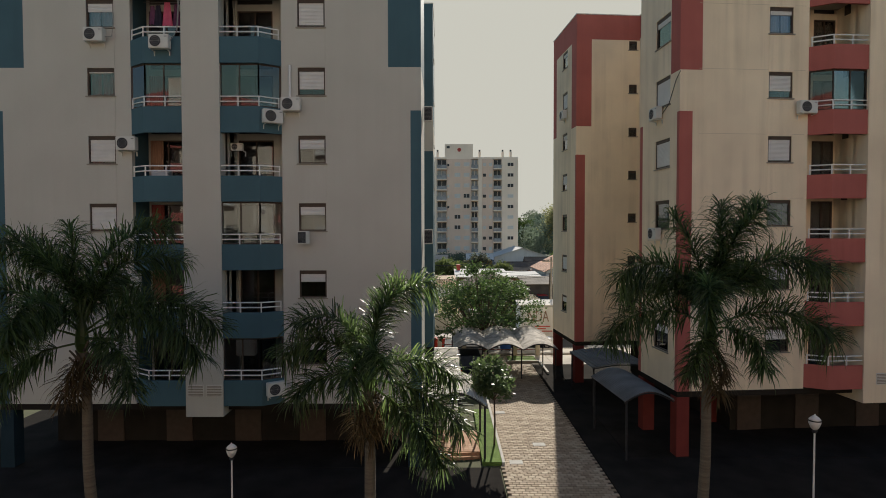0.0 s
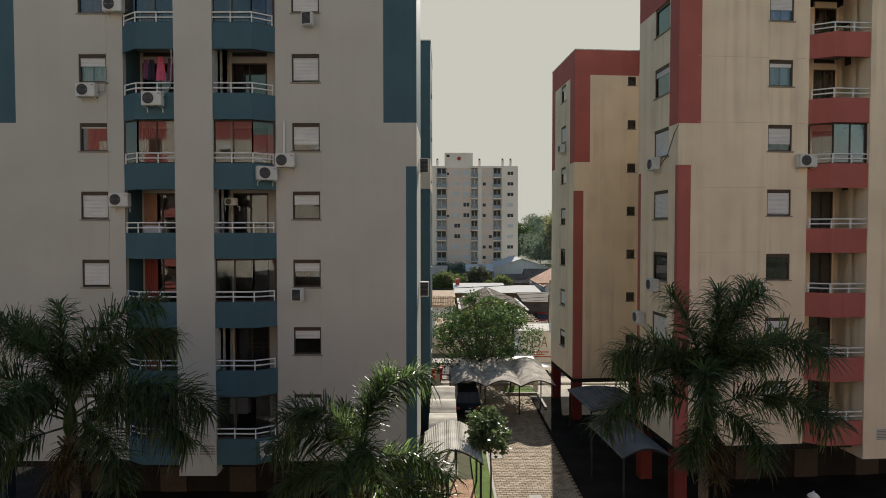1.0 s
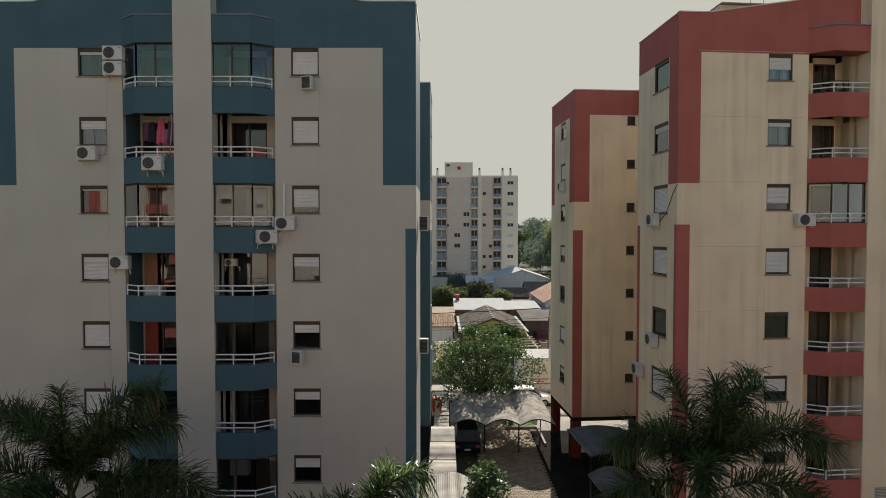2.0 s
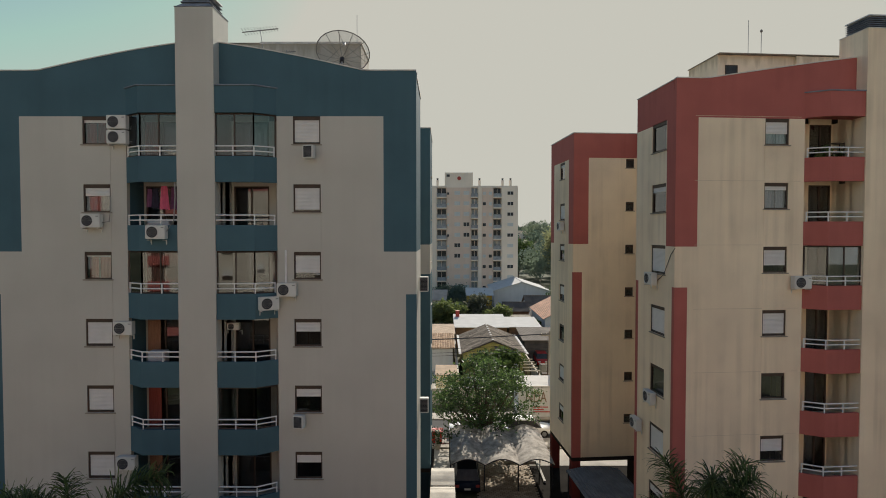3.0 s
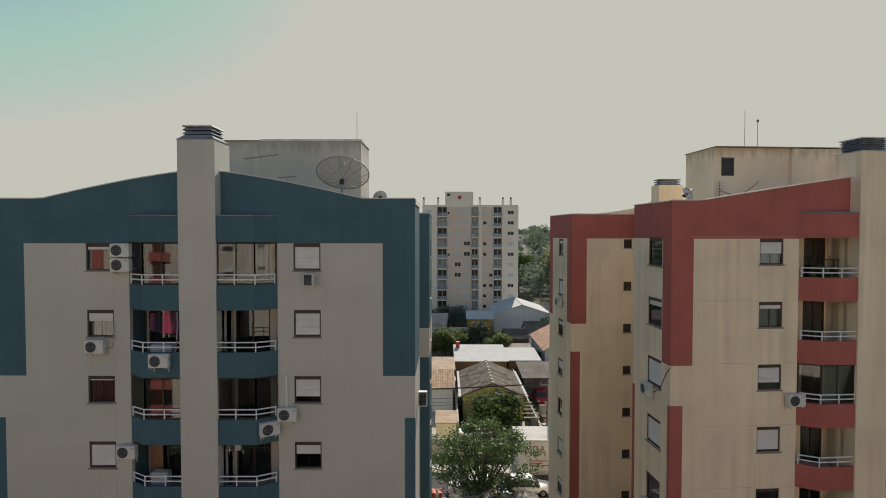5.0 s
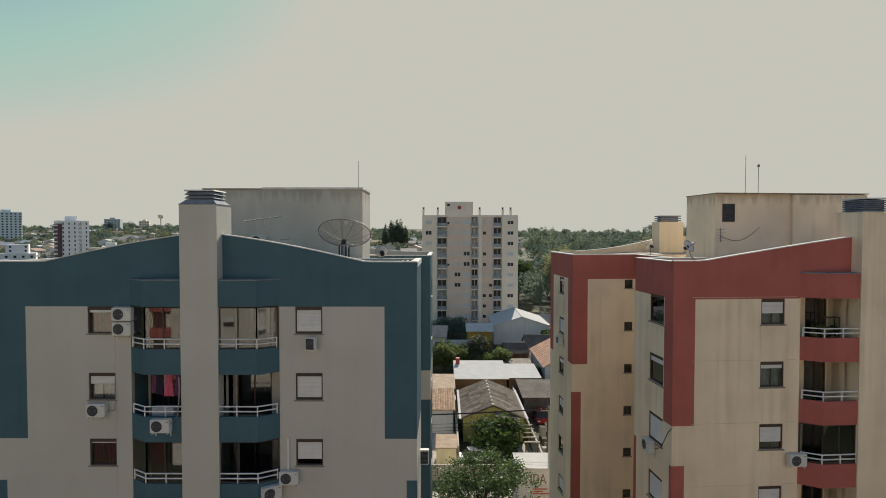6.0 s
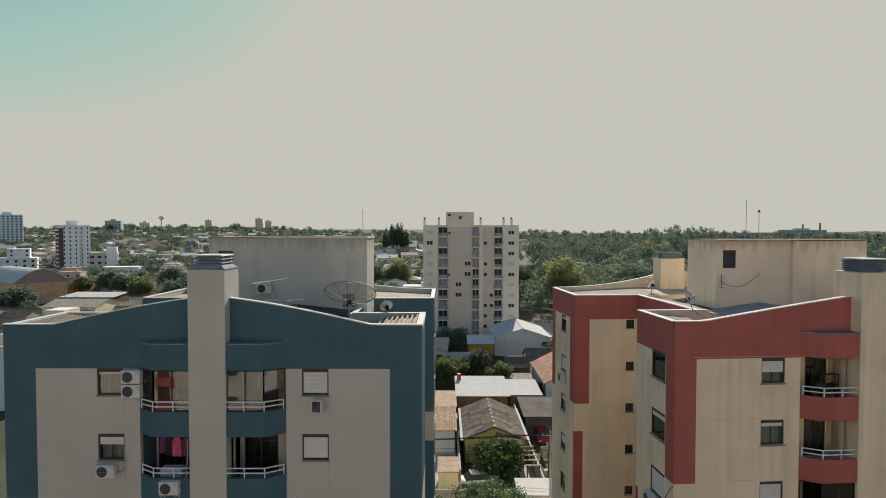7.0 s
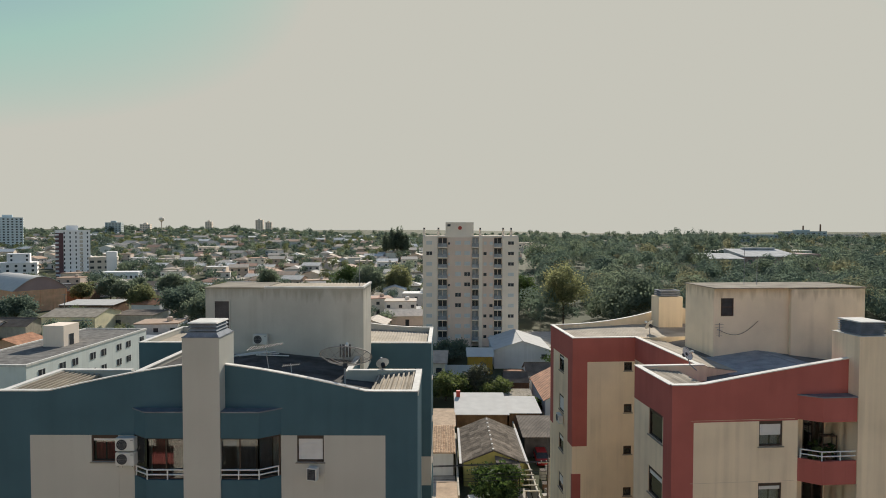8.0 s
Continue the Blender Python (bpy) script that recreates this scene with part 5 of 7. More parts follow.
# ---- houses across the street ----
M["roof_dark"] = waved(surface("weathered_fibre_roof", (0.165, 0.135, 0.11), 0.9, 0.35, 0.5, 6, 0.2), 1.6, 0, 0.05)
M["roof_white"] = surface("white_metal_roof", (0.58, 0.56, 0.52), 0.9, 0.08, 0.6, 10, 0.1, spec=0.1)
M["roof_tile"] = waved(surface("clay_tile_roof", (0.48, 0.24, 0.14), 0.85, 0.3, 1.0, 8, 0.3), 1.6, 0, 0.06)
M["roof_pale"] = waved(surface("pale_tile_roof", (0.52, 0.38, 0.26), 0.85, 0.2, 1.0, 8, 0.3), 1.6, 1, 0.05)
M["wall_y"] = surface("yellow_green_plaster", (0.50, 0.46, 0.17), 0.85, 0.12, 0.6, 10, 0.1, stain=0.1)
M["wall_o"] = surface("ochre_plaster", (0.42, 0.27, 0.05), 0.85, 0.12, 0.6, 10, 0.1, stain=0.1)
M["wall_w"] = surface("white_plaster", (0.66, 0.66, 0.66), 0.85, 0.06, 0.4, 10, 0.1, stain=0.07)
M["wall_cream"] = surface("cream_yellow_plaster", (0.86, 0.76, 0.50), 0.85, 0.12, 0.6, 10, 0.1, stain=0.1)
M["wall_brick"] = surface("orange_brick", (0.80, 0.46, 0.28), 0.9, 0.15, 0.5, 6, 0.2, stain=0.1)
M["wall_b"] = surface("bare_brick_wall", (0.22, 0.13, 0.085), 0.9, 0.25, 1.0, 8, 0.3)


M["wall_c"] = surface("boundary_wall", (0.50, 0.46, 0.38), 0.9, 0.15, 1.0, 10, 0.1, stain=0.12)


def gable_house(label, x0, x1, y0, y1, eave, ridge, wall, roof, along='y', over=0.35, windows=(), split=None, z0=0.0, cat="house"):
    """A house with a pitched roof; along: the way the ridge runs. Windows: (x, z, w, h) on the front."""
    th = thing("house", label, cat, pose((x0 + x1) / 2, (y0 + y1) / 2, z0))
    w, d = (x1 - x0) / 2, (y1 - y0) / 2
    bm = B()
    if along == 'y':
        c = (split - (x0 + x1) / 2) if split is not None else 0.0
        extrude(bm, [(-w, -d, 0), (w, -d, 0), (w, -d, eave), (c, -d, ridge - 0.1), (-w, -d, eave)], (0, 2 * d, 0))
    else:
        c = 0.0
        extrude(bm, [(-w, -d, 0), (-w, d, 0), (-w, d, eave), (-w, 0, ridge - 0.1), (-w, -d, eave)], (2 * w, 0, 0))
    part("wall", bm, wall, th)
    for s in (-1, 1):
        bm = B()
        if along == 'y':
            e = s * (w + over)
            ez = eave - over * (ridge - eave) / w
            extrude(bm, [(c, -d - over, ridge), (e, -d - over, ez), (e, d + over, ez), (c, d + over, ridge)], (0, 0, 0.07))
        else:
            e = s * (d + over)
            ez = eave - over * (ridge - eave) / d
            extrude(bm, [(-w - over, 0, ridge), (-w - over, e, ez), (w + over, e, ez), (w + over, 0, ridge)], (0, 0, 0.07))
        part("roof", bm, roof, th)
    bm = B()
    if along == 'y':
        tube(bm, [(c, -d - over, ridge + 0.08), (c, d + over, ridge + 0.08)], 0.09, 6)
    else:
        tube(bm, [(-w - over, 0, ridge + 0.08), (w + over, 0, ridge + 0.08)], 0.09, 6)
    part("ridge_cap", bm, roof, th)
    for x, z, ww, hh in windows:
        win = part("window", box(B(), x - ww / 2 - 0.06, -d - 0.05, z - 0.06, x + ww / 2 + 0.06, -d - 0.003, z), "post_pale", th)
        part("pane", box(B(), x - ww / 2, -d - 0.03, z + 0.003, x + ww / 2, -d - 0.004, z + hh), "win_dark", win)
    return th


def flat_house(label, x0, x1, y0, y1, h0, h1, wall, roof, over=0.3, windows=(), cat="house", z0=0.0):
    """A low building under one sheet roof, h0 high in front and h1 behind."""
    th = thing("house", label, cat, pose((x0 + x1) / 2, (y0 + y1) / 2, z0))
    w, d = (x1 - x0) / 2, (y1 - y0) / 2
    part("wall", extrude(B(), [(-w, -d, 0), (-w, d, 0), (-w, d, h1 - 0.05), (-w, -d, h0 - 0.05)], (2 * w, 0, 0)), wall, th)
    part("roof", extrude(B(), [(-w - over, -d - over, h0), (-w - over, d + over, h1), (w + over, d + over, h1), (w + over, -d - over, h0)], (0, 0, 0.08)), roof, th)
    for x, z, ww, hh in windows:
        win = part("window", box(B(), x - ww / 2 - 0.06, -d - 0.05, z - 0.06, x + ww / 2 + 0.06, -d - 0.003, z), "post_pale", th)
        part("pane", box(B(), x - ww / 2, -d - 0.03, z + 0.003, x + ww / 2, -d - 0.004, z + hh), "win_dark", win)
    return th


yh = gable_house("small yellow house with a weathered grey sheet roof", 2.5, 9.6, 66.6, 78, 2.95, 4.35, "wall_y", "roof_dark", windows=((2.2, 1.0, 1.0, 1.2), (-1.6, 1.0, 1.2, 1.1)), split=6.0)
porch = B()
extrude(porch, [(0.1, -5.9, 3.75), (3.0, -5.9, 3.05), (3.0, -7.6, 2.9), (0.1, -7.6, 3.6)], (0, 0, 0.07))
part("porch_roof", porch, "roof_dark", yh)
for sx, w in ((-3.95, 0.14), (3.98, 0.14)):
    bm = B()
    extrude(bm, [(sx - w, -6.1, 2.86), (sx + w, -6.1, 2.86), (sx + w, 6.1, 2.86), (sx - w, 6.1, 2.86)], (0, 0, 0.08))
    part("gutter", bm, "roof_white", yh, "pale metal gutter")
bm = B()
for i in range(8):
    y = -5.7 + i * 1.52
    box(bm, -0.17, y, 4.43, 0.07, y + 0.34, 4.52)
pieces("ridge_tile", bm, "roof_white", yh, "pale ridge tile")
M["old_sheet"] = waved(surface("mossy_fibre_sheet", (0.185, 0.155, 0.125), 0.95, 0.40, 1.3, 9, 0.3, obj=0.30, spec=0.05), 1.15, 1, 0.05)
r = random.Random(31)
for s, half, drop in ((-1, 3.55, 1.40), (1, 3.60, 1.40)):
    for row in range(3):
        for col in range(11):
            f0, f1 = row / 3, (row + 1) / 3 + 0.03
            y0 = -5.95 + col * 1.085 + r.uniform(-0.02, 0.02)
            x0, x1 = -0.05 + s * half * f0, -0.05 + s * half * min(1.06, f1)
            z0, z1 = 4.35 - drop * f0, 4.35 - drop * min(1.06, f1)
            lift = 0.085 + 0.022 * (2 - row) + r.uniform(0, 0.02)
            part("roof_sheet", extrude(B(), [(x0, y0, z0 + lift), (x1, y0 + r.uniform(-0.02, 0.02), z1 + lift - 0.01), (x1, y0 + 1.075, z1 + lift - 0.01), (x0, y0 + 1.075, z0 + lift)], (0, 0, 0.012)), "old_sheet", yh)
flat_house("long low shed with a white metal roof", 2.0, 9.6, 84, 93, 3.0, 3.6, "wall_b", "roof_white")
flat_house("low shed with a white metal roof", 9.95, 14.6, 85, 92, 2.9, 3.3, "wall_b", "roof_white")
flat_house("lean-to with pale ribbed roof", -2.2, 1.5, 79.2, 86, 2.9, 3.1, "wall_b", "roof_pale")
nw = flat_house("narrow house wing with pale clay tiles", -2.0, 1.3, 69.5, 78.6, 2.9, 3.0, "wall_w", "roof_pale")
M["tile_piece"] = surface("pale_clay_tile", (0.50, 0.34, 0.22), 0.9, 0.25, 2.0, 10, 0.2, island=0.22, spec=0.08)
bm = B()
for col in range(12):
    for row in range(24):
        x, y = -1.87 + col * 0.315, -4.75 + row * 0.40
        extrude(bm, [(x, y, 2.995 + 0.1 * row / 24), (x + 0.07, y, 3.06 + 0.1 * row / 24), (x + 0.20, y, 3.06 + 0.1 * row / 24), (x + 0.27, y, 2.995 + 0.1 * row / 24)], (0, 0.42, -0.03))
part("roof_tiles", bm, "tile_piece", nw, "pale clay roof tiles")["kind"] = "stuff"
flat_house("low pale ribbed gate roof beside the path", -0.6, 1.5, 58.6, 62.0, 2.3, 2.5, "wall_cream", "roof_pale", over=0.1)
# solid walls in the dark colour, painted as shade inside the open shed
flat_house("open shed with a grey sheet roof", 11.0, 16.0, 75.5, 82.5, 2.7, 3.2, "dark", "roof_dark")
gable_house("white house with a broad plain gable wall", 11.2, 23.6, 125, 140, 4.2, 6.2, "wall_w", "roof_white", windows=((4.9, 2.2, 1.3, 1.0),))
gable_house("small ochre house with a pale grey roof", 5.2, 10.4, 120, 126, 3.9, 5.0, "wall_o", "roof_white", along='x')
gable_house("house with a red clay tile roof", 16.3, 24.5, 90, 104, 3.5, 5.6, "wall_w", "roof_tile", along='y')
gable_house("old house with brown tile roof", 11.4, 15.4, 103, 108, 2.9, 4.1, "wall_b", "roof_dark", along='x')
gable_house("house with a dark brown tile roof", 16.0, 23, 107, 113, 3.2, 4.8, "wall_w", "roof_dark", along='x')
flat_house("patched low shed with pale sheets", 10.6, 14.9, 94.5, 98.6, 2.2, 2.7, "wall_b", "fibro")
flat_house("low shed roof among the yards", 12.2, 16.2, 106.5, 112, 2.4, 2.8, "wall_b", "roof_tile")
gable_house("cream yellow house under a weathered tan roof", -113, -98, 158, 171, 6.4, 8.0, "wall_cream", "sheet", along='x', windows=((4.0, 3.8, 1.4, 1.2), (-3.5, 3.8, 1.4, 1.2), (6.5, 0.6, 1.0, 1.8)))
flat_house("yellow house wing with an open porch", -103.6, -99.0, 157, 166, 5.4, 5.8, "wall_cream", "sheet", windows=((0.0, 2.4, 1.4, 1.2),))
flat_house("long low house with a pale metal roof", -136, -117, 199, 209, 4.4, 5.2, "wall_b", "roof_white", windows=((3, 1.4, 1.4, 1.2), (-4, 1.4, 1.4, 1.2)))
flat_house("grey house with a dark flat roof", -99.5, -87.0, 168, 178, 5.4, 5.7, "wall_c", "roof_dark", windows=((-4, 2.6, 1.6, 1.4), (5, 2.6, 1.6, 1.4)))
gable_house("house with a bright red sheet roof", -111, -101, 200, 208, 4.6, 6.2, "wall_w", "roof_tile", along='x')
gable_house("old house under a dark brown roof", -131, -119, 160, 169, 3.4, 5.2, "wall_c", "roof_dark", along='x', windows=((-2, 1.0, 1.2, 1.2),))
gable_house("old maroon house with a brown tile roof", -107, -97, 130, 139, 3.6, 5.4, "wall_brick", "roof_tile", along='y', windows=((-2, 1.0, 1.2, 1.2), (2, 1.0, 1.2, 1.2)))


def yard_wall(x0, y0, x1, y1, h, mat="wall_c", label="plastered boundary wall between the yards"):
    v = Vector((x1 - x0, y1 - y0, 0))
    n = Vector((-v.y, v.x, 0)).normalized() * 0.09
    ring = [(x0 - n.x, y0 - n.y, 0), (x1 - n.x, y1 - n.y, 0), (x1 + n.x, y1 + n.y, 0), (x0 + n.x, y0 + n.y, 0)]
    return solid("boundary_wall", extrude(B(), ring, (0, 0, h)), mat, label, "wall", kind="structure")


yard_wall(-8, 119, 9, 119, 2.2, "wall_w")
yard_wall(1.75, 60, 1.75, 79, 2.0)
yard_wall(10.4, 58, 10.4, 84, 2.0)
yard_wall(-12, 56.2, 6.8, 56.2, 1.6)
slab("path", -1.6, 58.5, 1.5, 79, 0.05, "walk", "pale concrete side path between houses", "path")
slab("yard", 24.2, 122, 44, 172, 0.05, "walk", "pale sunlit yard behind the white house", "yard")
slab("path", 8.6, 58.5, 10.2, 66, 0.05, "walk", "pale concrete path", "path")

shop = flat_house("white roadside shop with lettering on its wall", 7.1, 13.0, 52.1, 55.4, 2.9, 3.0, "wall_w", "roof_white", over=0.12)
cu = bpy.data.curves.new("lettering", 'FONT')
cu.body, cu.size, cu.extrude = "NDA", 1.45, 0.01
tx = new("lettering", cu)
tx.parent = shop
tx.matrix_basis = pose(-2.3, -1.665, 1.45, 90, 0, 0) @ Matrix.Diagonal((0.62, 1, 1, 1))
M["letter"] = surface("brown_lettering", (0.28, 0.18, 0.13), 0.8, 0.2, 3, 30, 0)
cu.materials.append(M["letter"])
bm = B()
for i, w in enumerate((1.4, 1.0, 1.6)):
    box(bm, -1.6, -1.67, 0.95 - i * 0.22, -1.6 + w, -1.653, 1.05 - i * 0.22)
part("small_print", bm, "sign_red", shop, "rows of small print")["kind"] = "stuff"


# ---- cars ----
def car(label, x, y, rz, paint, suv=0.0, L=4.1):
    th = thing("car", label, "car", pose(x, y, 0.0, 0, 0, rz))
    hL, w, h1, h2 = L / 2, 0.84, 0.82 + suv * 0.15, 1.42 + suv * 0.28
    bm = B()
    extrude(bm, [(px, -w, pz) for px, pz in ((-hL, 0.28), (hL, 0.28), (hL, h1 - 0.08), (hL - 0.12, h1), (-hL + 0.9, h1), (-hL + 0.12, h1 - 0.12), (-hL, 0.62))], (0, 2 * w, 0))
    bmesh.ops.bevel(bm, geom=list(bm.edges), offset=0.06, segments=2, affect='EDGES')
    part("body", bm, paint, th, smooth=True)
    bm = B()
    a = [(-hL + 0.95, -w + 0.06, h1), (hL - 0.25, -w + 0.06, h1), (hL - 0.25, w - 0.06, h1), (-hL + 0.95, w - 0.06, h1)]
    b = [(-hL + 1.6, -w + 0.2, h2 - 0.05), (hL - 0.75 + suv * 0.3, -w + 0.2, h2 - 0.05), (hL - 0.75 + suv * 0.3, w - 0.2, h2 - 0.05), (-hL + 1.6, w - 0.2, h2 - 0.05)]
    va, vb = [bm.verts.new(p) for p in a], [bm.verts.new(p) for p in b]
    for i in range(4):
        bm.faces.new((va[i], va[(i + 1) % 4], vb[(i + 1) % 4], vb[i]))
    bm.faces.new(vb)
    part("cabin_glass", bm, "win_dark", th, "dark car glazing")
    bm = B()
    box(bm, -hL + 1.58, -w + 0.18, h2 - 0.047, hL - 0.73 + suv * 0.3, w - 0.18, h2)
    bmesh.ops.bevel(bm, geom=list(bm.edges), offset=0.02, segments=1, affect='EDGES')
    part("roof", bm, paint, th)
    for sx in (-hL + 0.75, hL - 0.75):
        for sy in (-1, 1):
            wh = part("wheel", tube(B(), [(sx, sy * (w - 0.16), 0.31), (sx, sy * (w + 0.02), 0.31)], 0.31, 14), "tyre", th)
            part("rim", tube(B(), [(sx, sy * (w + 0.022), 0.31), (sx, sy * (w + 0.035), 0.31)], 0.19, 12), "steel", wh)
    for sy in (-1, 1):
        part("headlight", bevelled(box(B(), -hL - 0.012, sy * 0.62 - 0.16, 0.58, -hL + 0.05, sy * 0.62 + 0.16, 0.72), 0.01), "opal", th)
        part("tail_light", bevelled(box(B(), hL - 0.05, sy * 0.66 - 0.12, 0.6, hL + 0.012, sy * 0.66 + 0.12, 0.78), 0.01), "sign_red", th)
    part("number_plate", box(B(), hL + 0.003, -0.2, 0.42, hL + 0.015, 0.2, 0.54), "shutter", th)
    return th


M["tyre"] = surface("tyre_rubber", (0.02, 0.02, 0.02), 0.9, 0.2, 5, 40, 0.1)
M["car_silver"] = surface("silver_car_paint", (0.55, 0.56, 0.57), 0.55, 0.04, 1, 30, 0, metal=0.1, spec=0.2)
M["car_white"] = surface("white_car_paint", (0.75, 0.75, 0.74), 0.55, 0.03, 1, 30, 0, spec=0.2)
M["car_blue"] = surface("dark_blue_car_paint", (0.012, 0.018, 0.035), 0.55, 0.05, 1, 30, 0)
M["car_red"] = surface("red_car_paint", (0.40, 0.03, 0.025), 0.55, 0.04, 1, 30, 0)
car("silver hatchback parked along the street", 2.7, 47.7, 0, "car_silver")
car("white hatchback parked along the street", 7.3, 47.8, 180, "car_white")
car("dark blue car parked under the carport", 1.75, 38.6, -90, "car_blue", 0.7, 4.4)
car("red car under the open shed", 13.0, 74.0, 90, "car_red")
car("white car parked by the yellow house", 3.3, 60.8, 10, "car_white")


# ---- clutter in the yards ----
pg = thing("pergola", "weathered open timber frame over the side path", "pergola")
for x, y in ((9.0, 60.2), (10.3, 60.2), (9.0, 65.6), (10.3, 65.6)):
    part("post", box(B(), x - 0.06, y - 0.06, 0, x + 0.06, y + 0.06, 2.35), "bark", pg)
for y in (60.2, 61.6, 63.0, 64.3, 65.6):
    part("beam", box(B(), 8.8, y - 0.05, 2.353, 10.5, y + 0.05, 2.46), "post_pale", pg)
wtk = thing("water_tank", "small white water tank on a stand", "water tank", pose(8.35, 65.5, 0))
part("stand", box(B(), -0.4, -0.4, 0, 0.4, 0.4, 1.2), "wall_b", wtk)
part("tank", lathe(B(), [(0.42, 1.203), (0.5, 1.9), (0.2, 2.05)], 14), "rail", wtk, "white tank")
part("brick_chimney", box(B(), 2.1, 91.2, 3.4, 2.7, 91.8, 4.5), "sign_red", thing("chimney", "small red chimney on the white shed", "chimney"))
r = random.Random(77)
for i in range(12):
    x, y = r.uniform(11.2, 15.6), r.uniform(60, 73)
    w, d, h = r.uniform(0.3, 1.0), r.uniform(0.3, 0.9), r.uniform(0.3, 1.1)
    m = pose(x, y, 0, 0, 0, r.uniform(0, 90))
    cr = thing("crate", "weathered crate stored in the yard", "crate", m, "yard crates")
    part("side", bevelled(box(B(), -w / 2, -d / 2, 0, w / 2, d / 2, h), 0.02), r.choice(("wall_b", "wall_c", "car_blue", "roof_white")), cr)
    part("lid", box(B(), -w / 2 - 0.03, -d / 2 - 0.03, h + 0.002, w / 2 + 0.03, d / 2 + 0.03, h + 0.05), r.choice(("roof_dark", "walk")), cr)
for x, y, h in ((11.6, 62.0, 5.2), (12.9, 60.4, 4.4)):
    solid("timber_post", tube(B(), [(x, y, 0), (x + 0.05, y, h)], 0.09, 7, 0.06), "bark", "old leaning timber post in the yard", "post", group="yard posts")

# ---- poles and wires ----
M["pole"] = surface("weathered_concrete_pole", (0.30, 0.27, 0.23), 0.9, 0.2, 2, 20, 0.2)


def utility_pole(x, y, h=7.5, z0=0.0):
    th = thing("utility_pole", "weathered concrete utility pole with a crossarm", "utility pole", pose(x, y, z0), "street poles")
    part("post", tube(B(), [(0, 0, 0), (0, 0, h)], 0.14, 8, 0.09), "pole", th)
    part("crossarm", box(B(), -0.9, -0.06, h - 0.5, 0.9, 0.06, h - 0.38), "pole", th)
    for k in (-0.8, -0.3, 0.3, 0.8):
        part("insulator", lathe(B(), [(0.04, 0), (0.06, 0.05), (0.03, 0.14)], 8, (k, 0, h - 0.378)), "kerb", th)
    return th


for x in (-26, 10.9, 46):
    utility_pole(x, 57.2, 7.2)
utility_pole(31, 181, 10.5)
for i, (dy, z) in enumerate(((-0.8, 6.9), (-0.3, 6.9), (0.3, 6.9), (0.8, 6.9), (0, 5.9), (0.1, 5.5), (0, 5.2))):
    bm = B()
    for a, b in ((-26, 10.9), (10.9, 46)):
        tube(bm, [(a + (b - a) * k / 14, 57.2 + dy * 0.2, z - 0.7 * math.sin(math.pi * k / 14)) for k in range(15)], 0.02, 4)
    solid("power_line", bm, "dark_steel", "thin dark overhead cable along the street", "cable", group="street cables")
for k in range(3):
    bm = B()
    tube(bm, [(10.9 + 3.5 * q / 10, 57.2 + 20 * q / 10, 5.4 - 0.2 * k - 2.0 * q / 10 - 0.5 * math.sin(math.pi * q / 10)) for q in range(11)], 0.012, 4)
    solid("power_line", bm, "dark_steel", "thin dark cable to a house", "cable", group="street cables")


# ---- bushes and garden trees among the houses ----
for i, (x, y, rx, rz, zc, mat, lab) in enumerate((
        (0.4, 101, 3.4, 2.4, 2.6, "leaf_c", "light green leafy garden shrub"), (6.3, 104, 3.0, 2.6, 3.0, "leaf_e", "greyish flowering garden shrub"),
        (9.8, 99, 2.8, 1.9, 2.2, "leaf_c", "light green leafy garden shrub"), (3.4, 103, 2.2, 1.8, 2.0, "leaf_a", "green leafy garden shrub"),
        (14.6, 93.2, 1.8, 1.2, 1.6, "leaf_a", "green leafy garden shrub"), (6.2, 62.3, 2.7, 1.8, 2.1, "leaf_a", "round green garden tree"),
        (-5, 98, 3, 2.2, 2.6, "leaf_a", "green leafy garden tree"), (-3.0, 130, 4.6, 2.0, 2.4, "leaf_d", "dark dense garden tree"), (2.5, 133, 4.6, 2.2, 2.6, "leaf_d", "dark dense garden tree"),
        (26, 118, 4, 3, 4, "leaf_a", "green leafy garden tree"), (30.5, 150, 1.6, 1.6, 2.6, "leaf_c", "small light green yard tree"), (34, 153, 1.7, 1.5, 2.4, "leaf_c", "small light green yard tree"))):
    tree("garden_tree", lab, x, y, zc + rz, rx, rx, rz, zc, mat, 5000, 50, 0.26, 40 + i, 0.12, limbs=5)


# ---- wide town and woods ----
HOUSE_WALLS = [(0.0, (0.84, 0.82, 0.78)), (0.28, (0.80, 0.72, 0.60)), (0.48, (0.58, 0.44, 0.34)), (0.6, (0.52, 0.46, 0.42)), (0.75, (0.84, 0.82, 0.78)), (0.88, (0.58, 0.56, 0.54)), (1.0, (0.70, 0.54, 0.43))]
HOUSE_ROOFS = [(0.0, (0.46, 0.25, 0.17)), (0.2, (0.48, 0.33, 0.23)), (0.4, (0.58, 0.50, 0.41)), (0.6, (0.38, 0.34, 0.30)), (0.78, (0.70, 0.64, 0.55)), (0.9, (0.80, 0.78, 0.74)), (1.0, (0.82, 0.80, 0.76))]
M["town_wall"] = varied("town_wall", HOUSE_WALLS, 0.9, 1.0, 0.15, 0.0)
M["town_roof"] = varied("town_roof", HOUSE_ROOFS, 0.85, 0.8, 0.3, 0.0)
M["town_wall_o"] = varied("town_wall_single", HOUSE_WALLS, 0.9, 1.0, 0.15, 0.0, by="object")
M["town_roof_o"] = varied("town_roof_single", HOUSE_ROOFS, 0.85, 0.8, 0.3, 0.0, by="object")


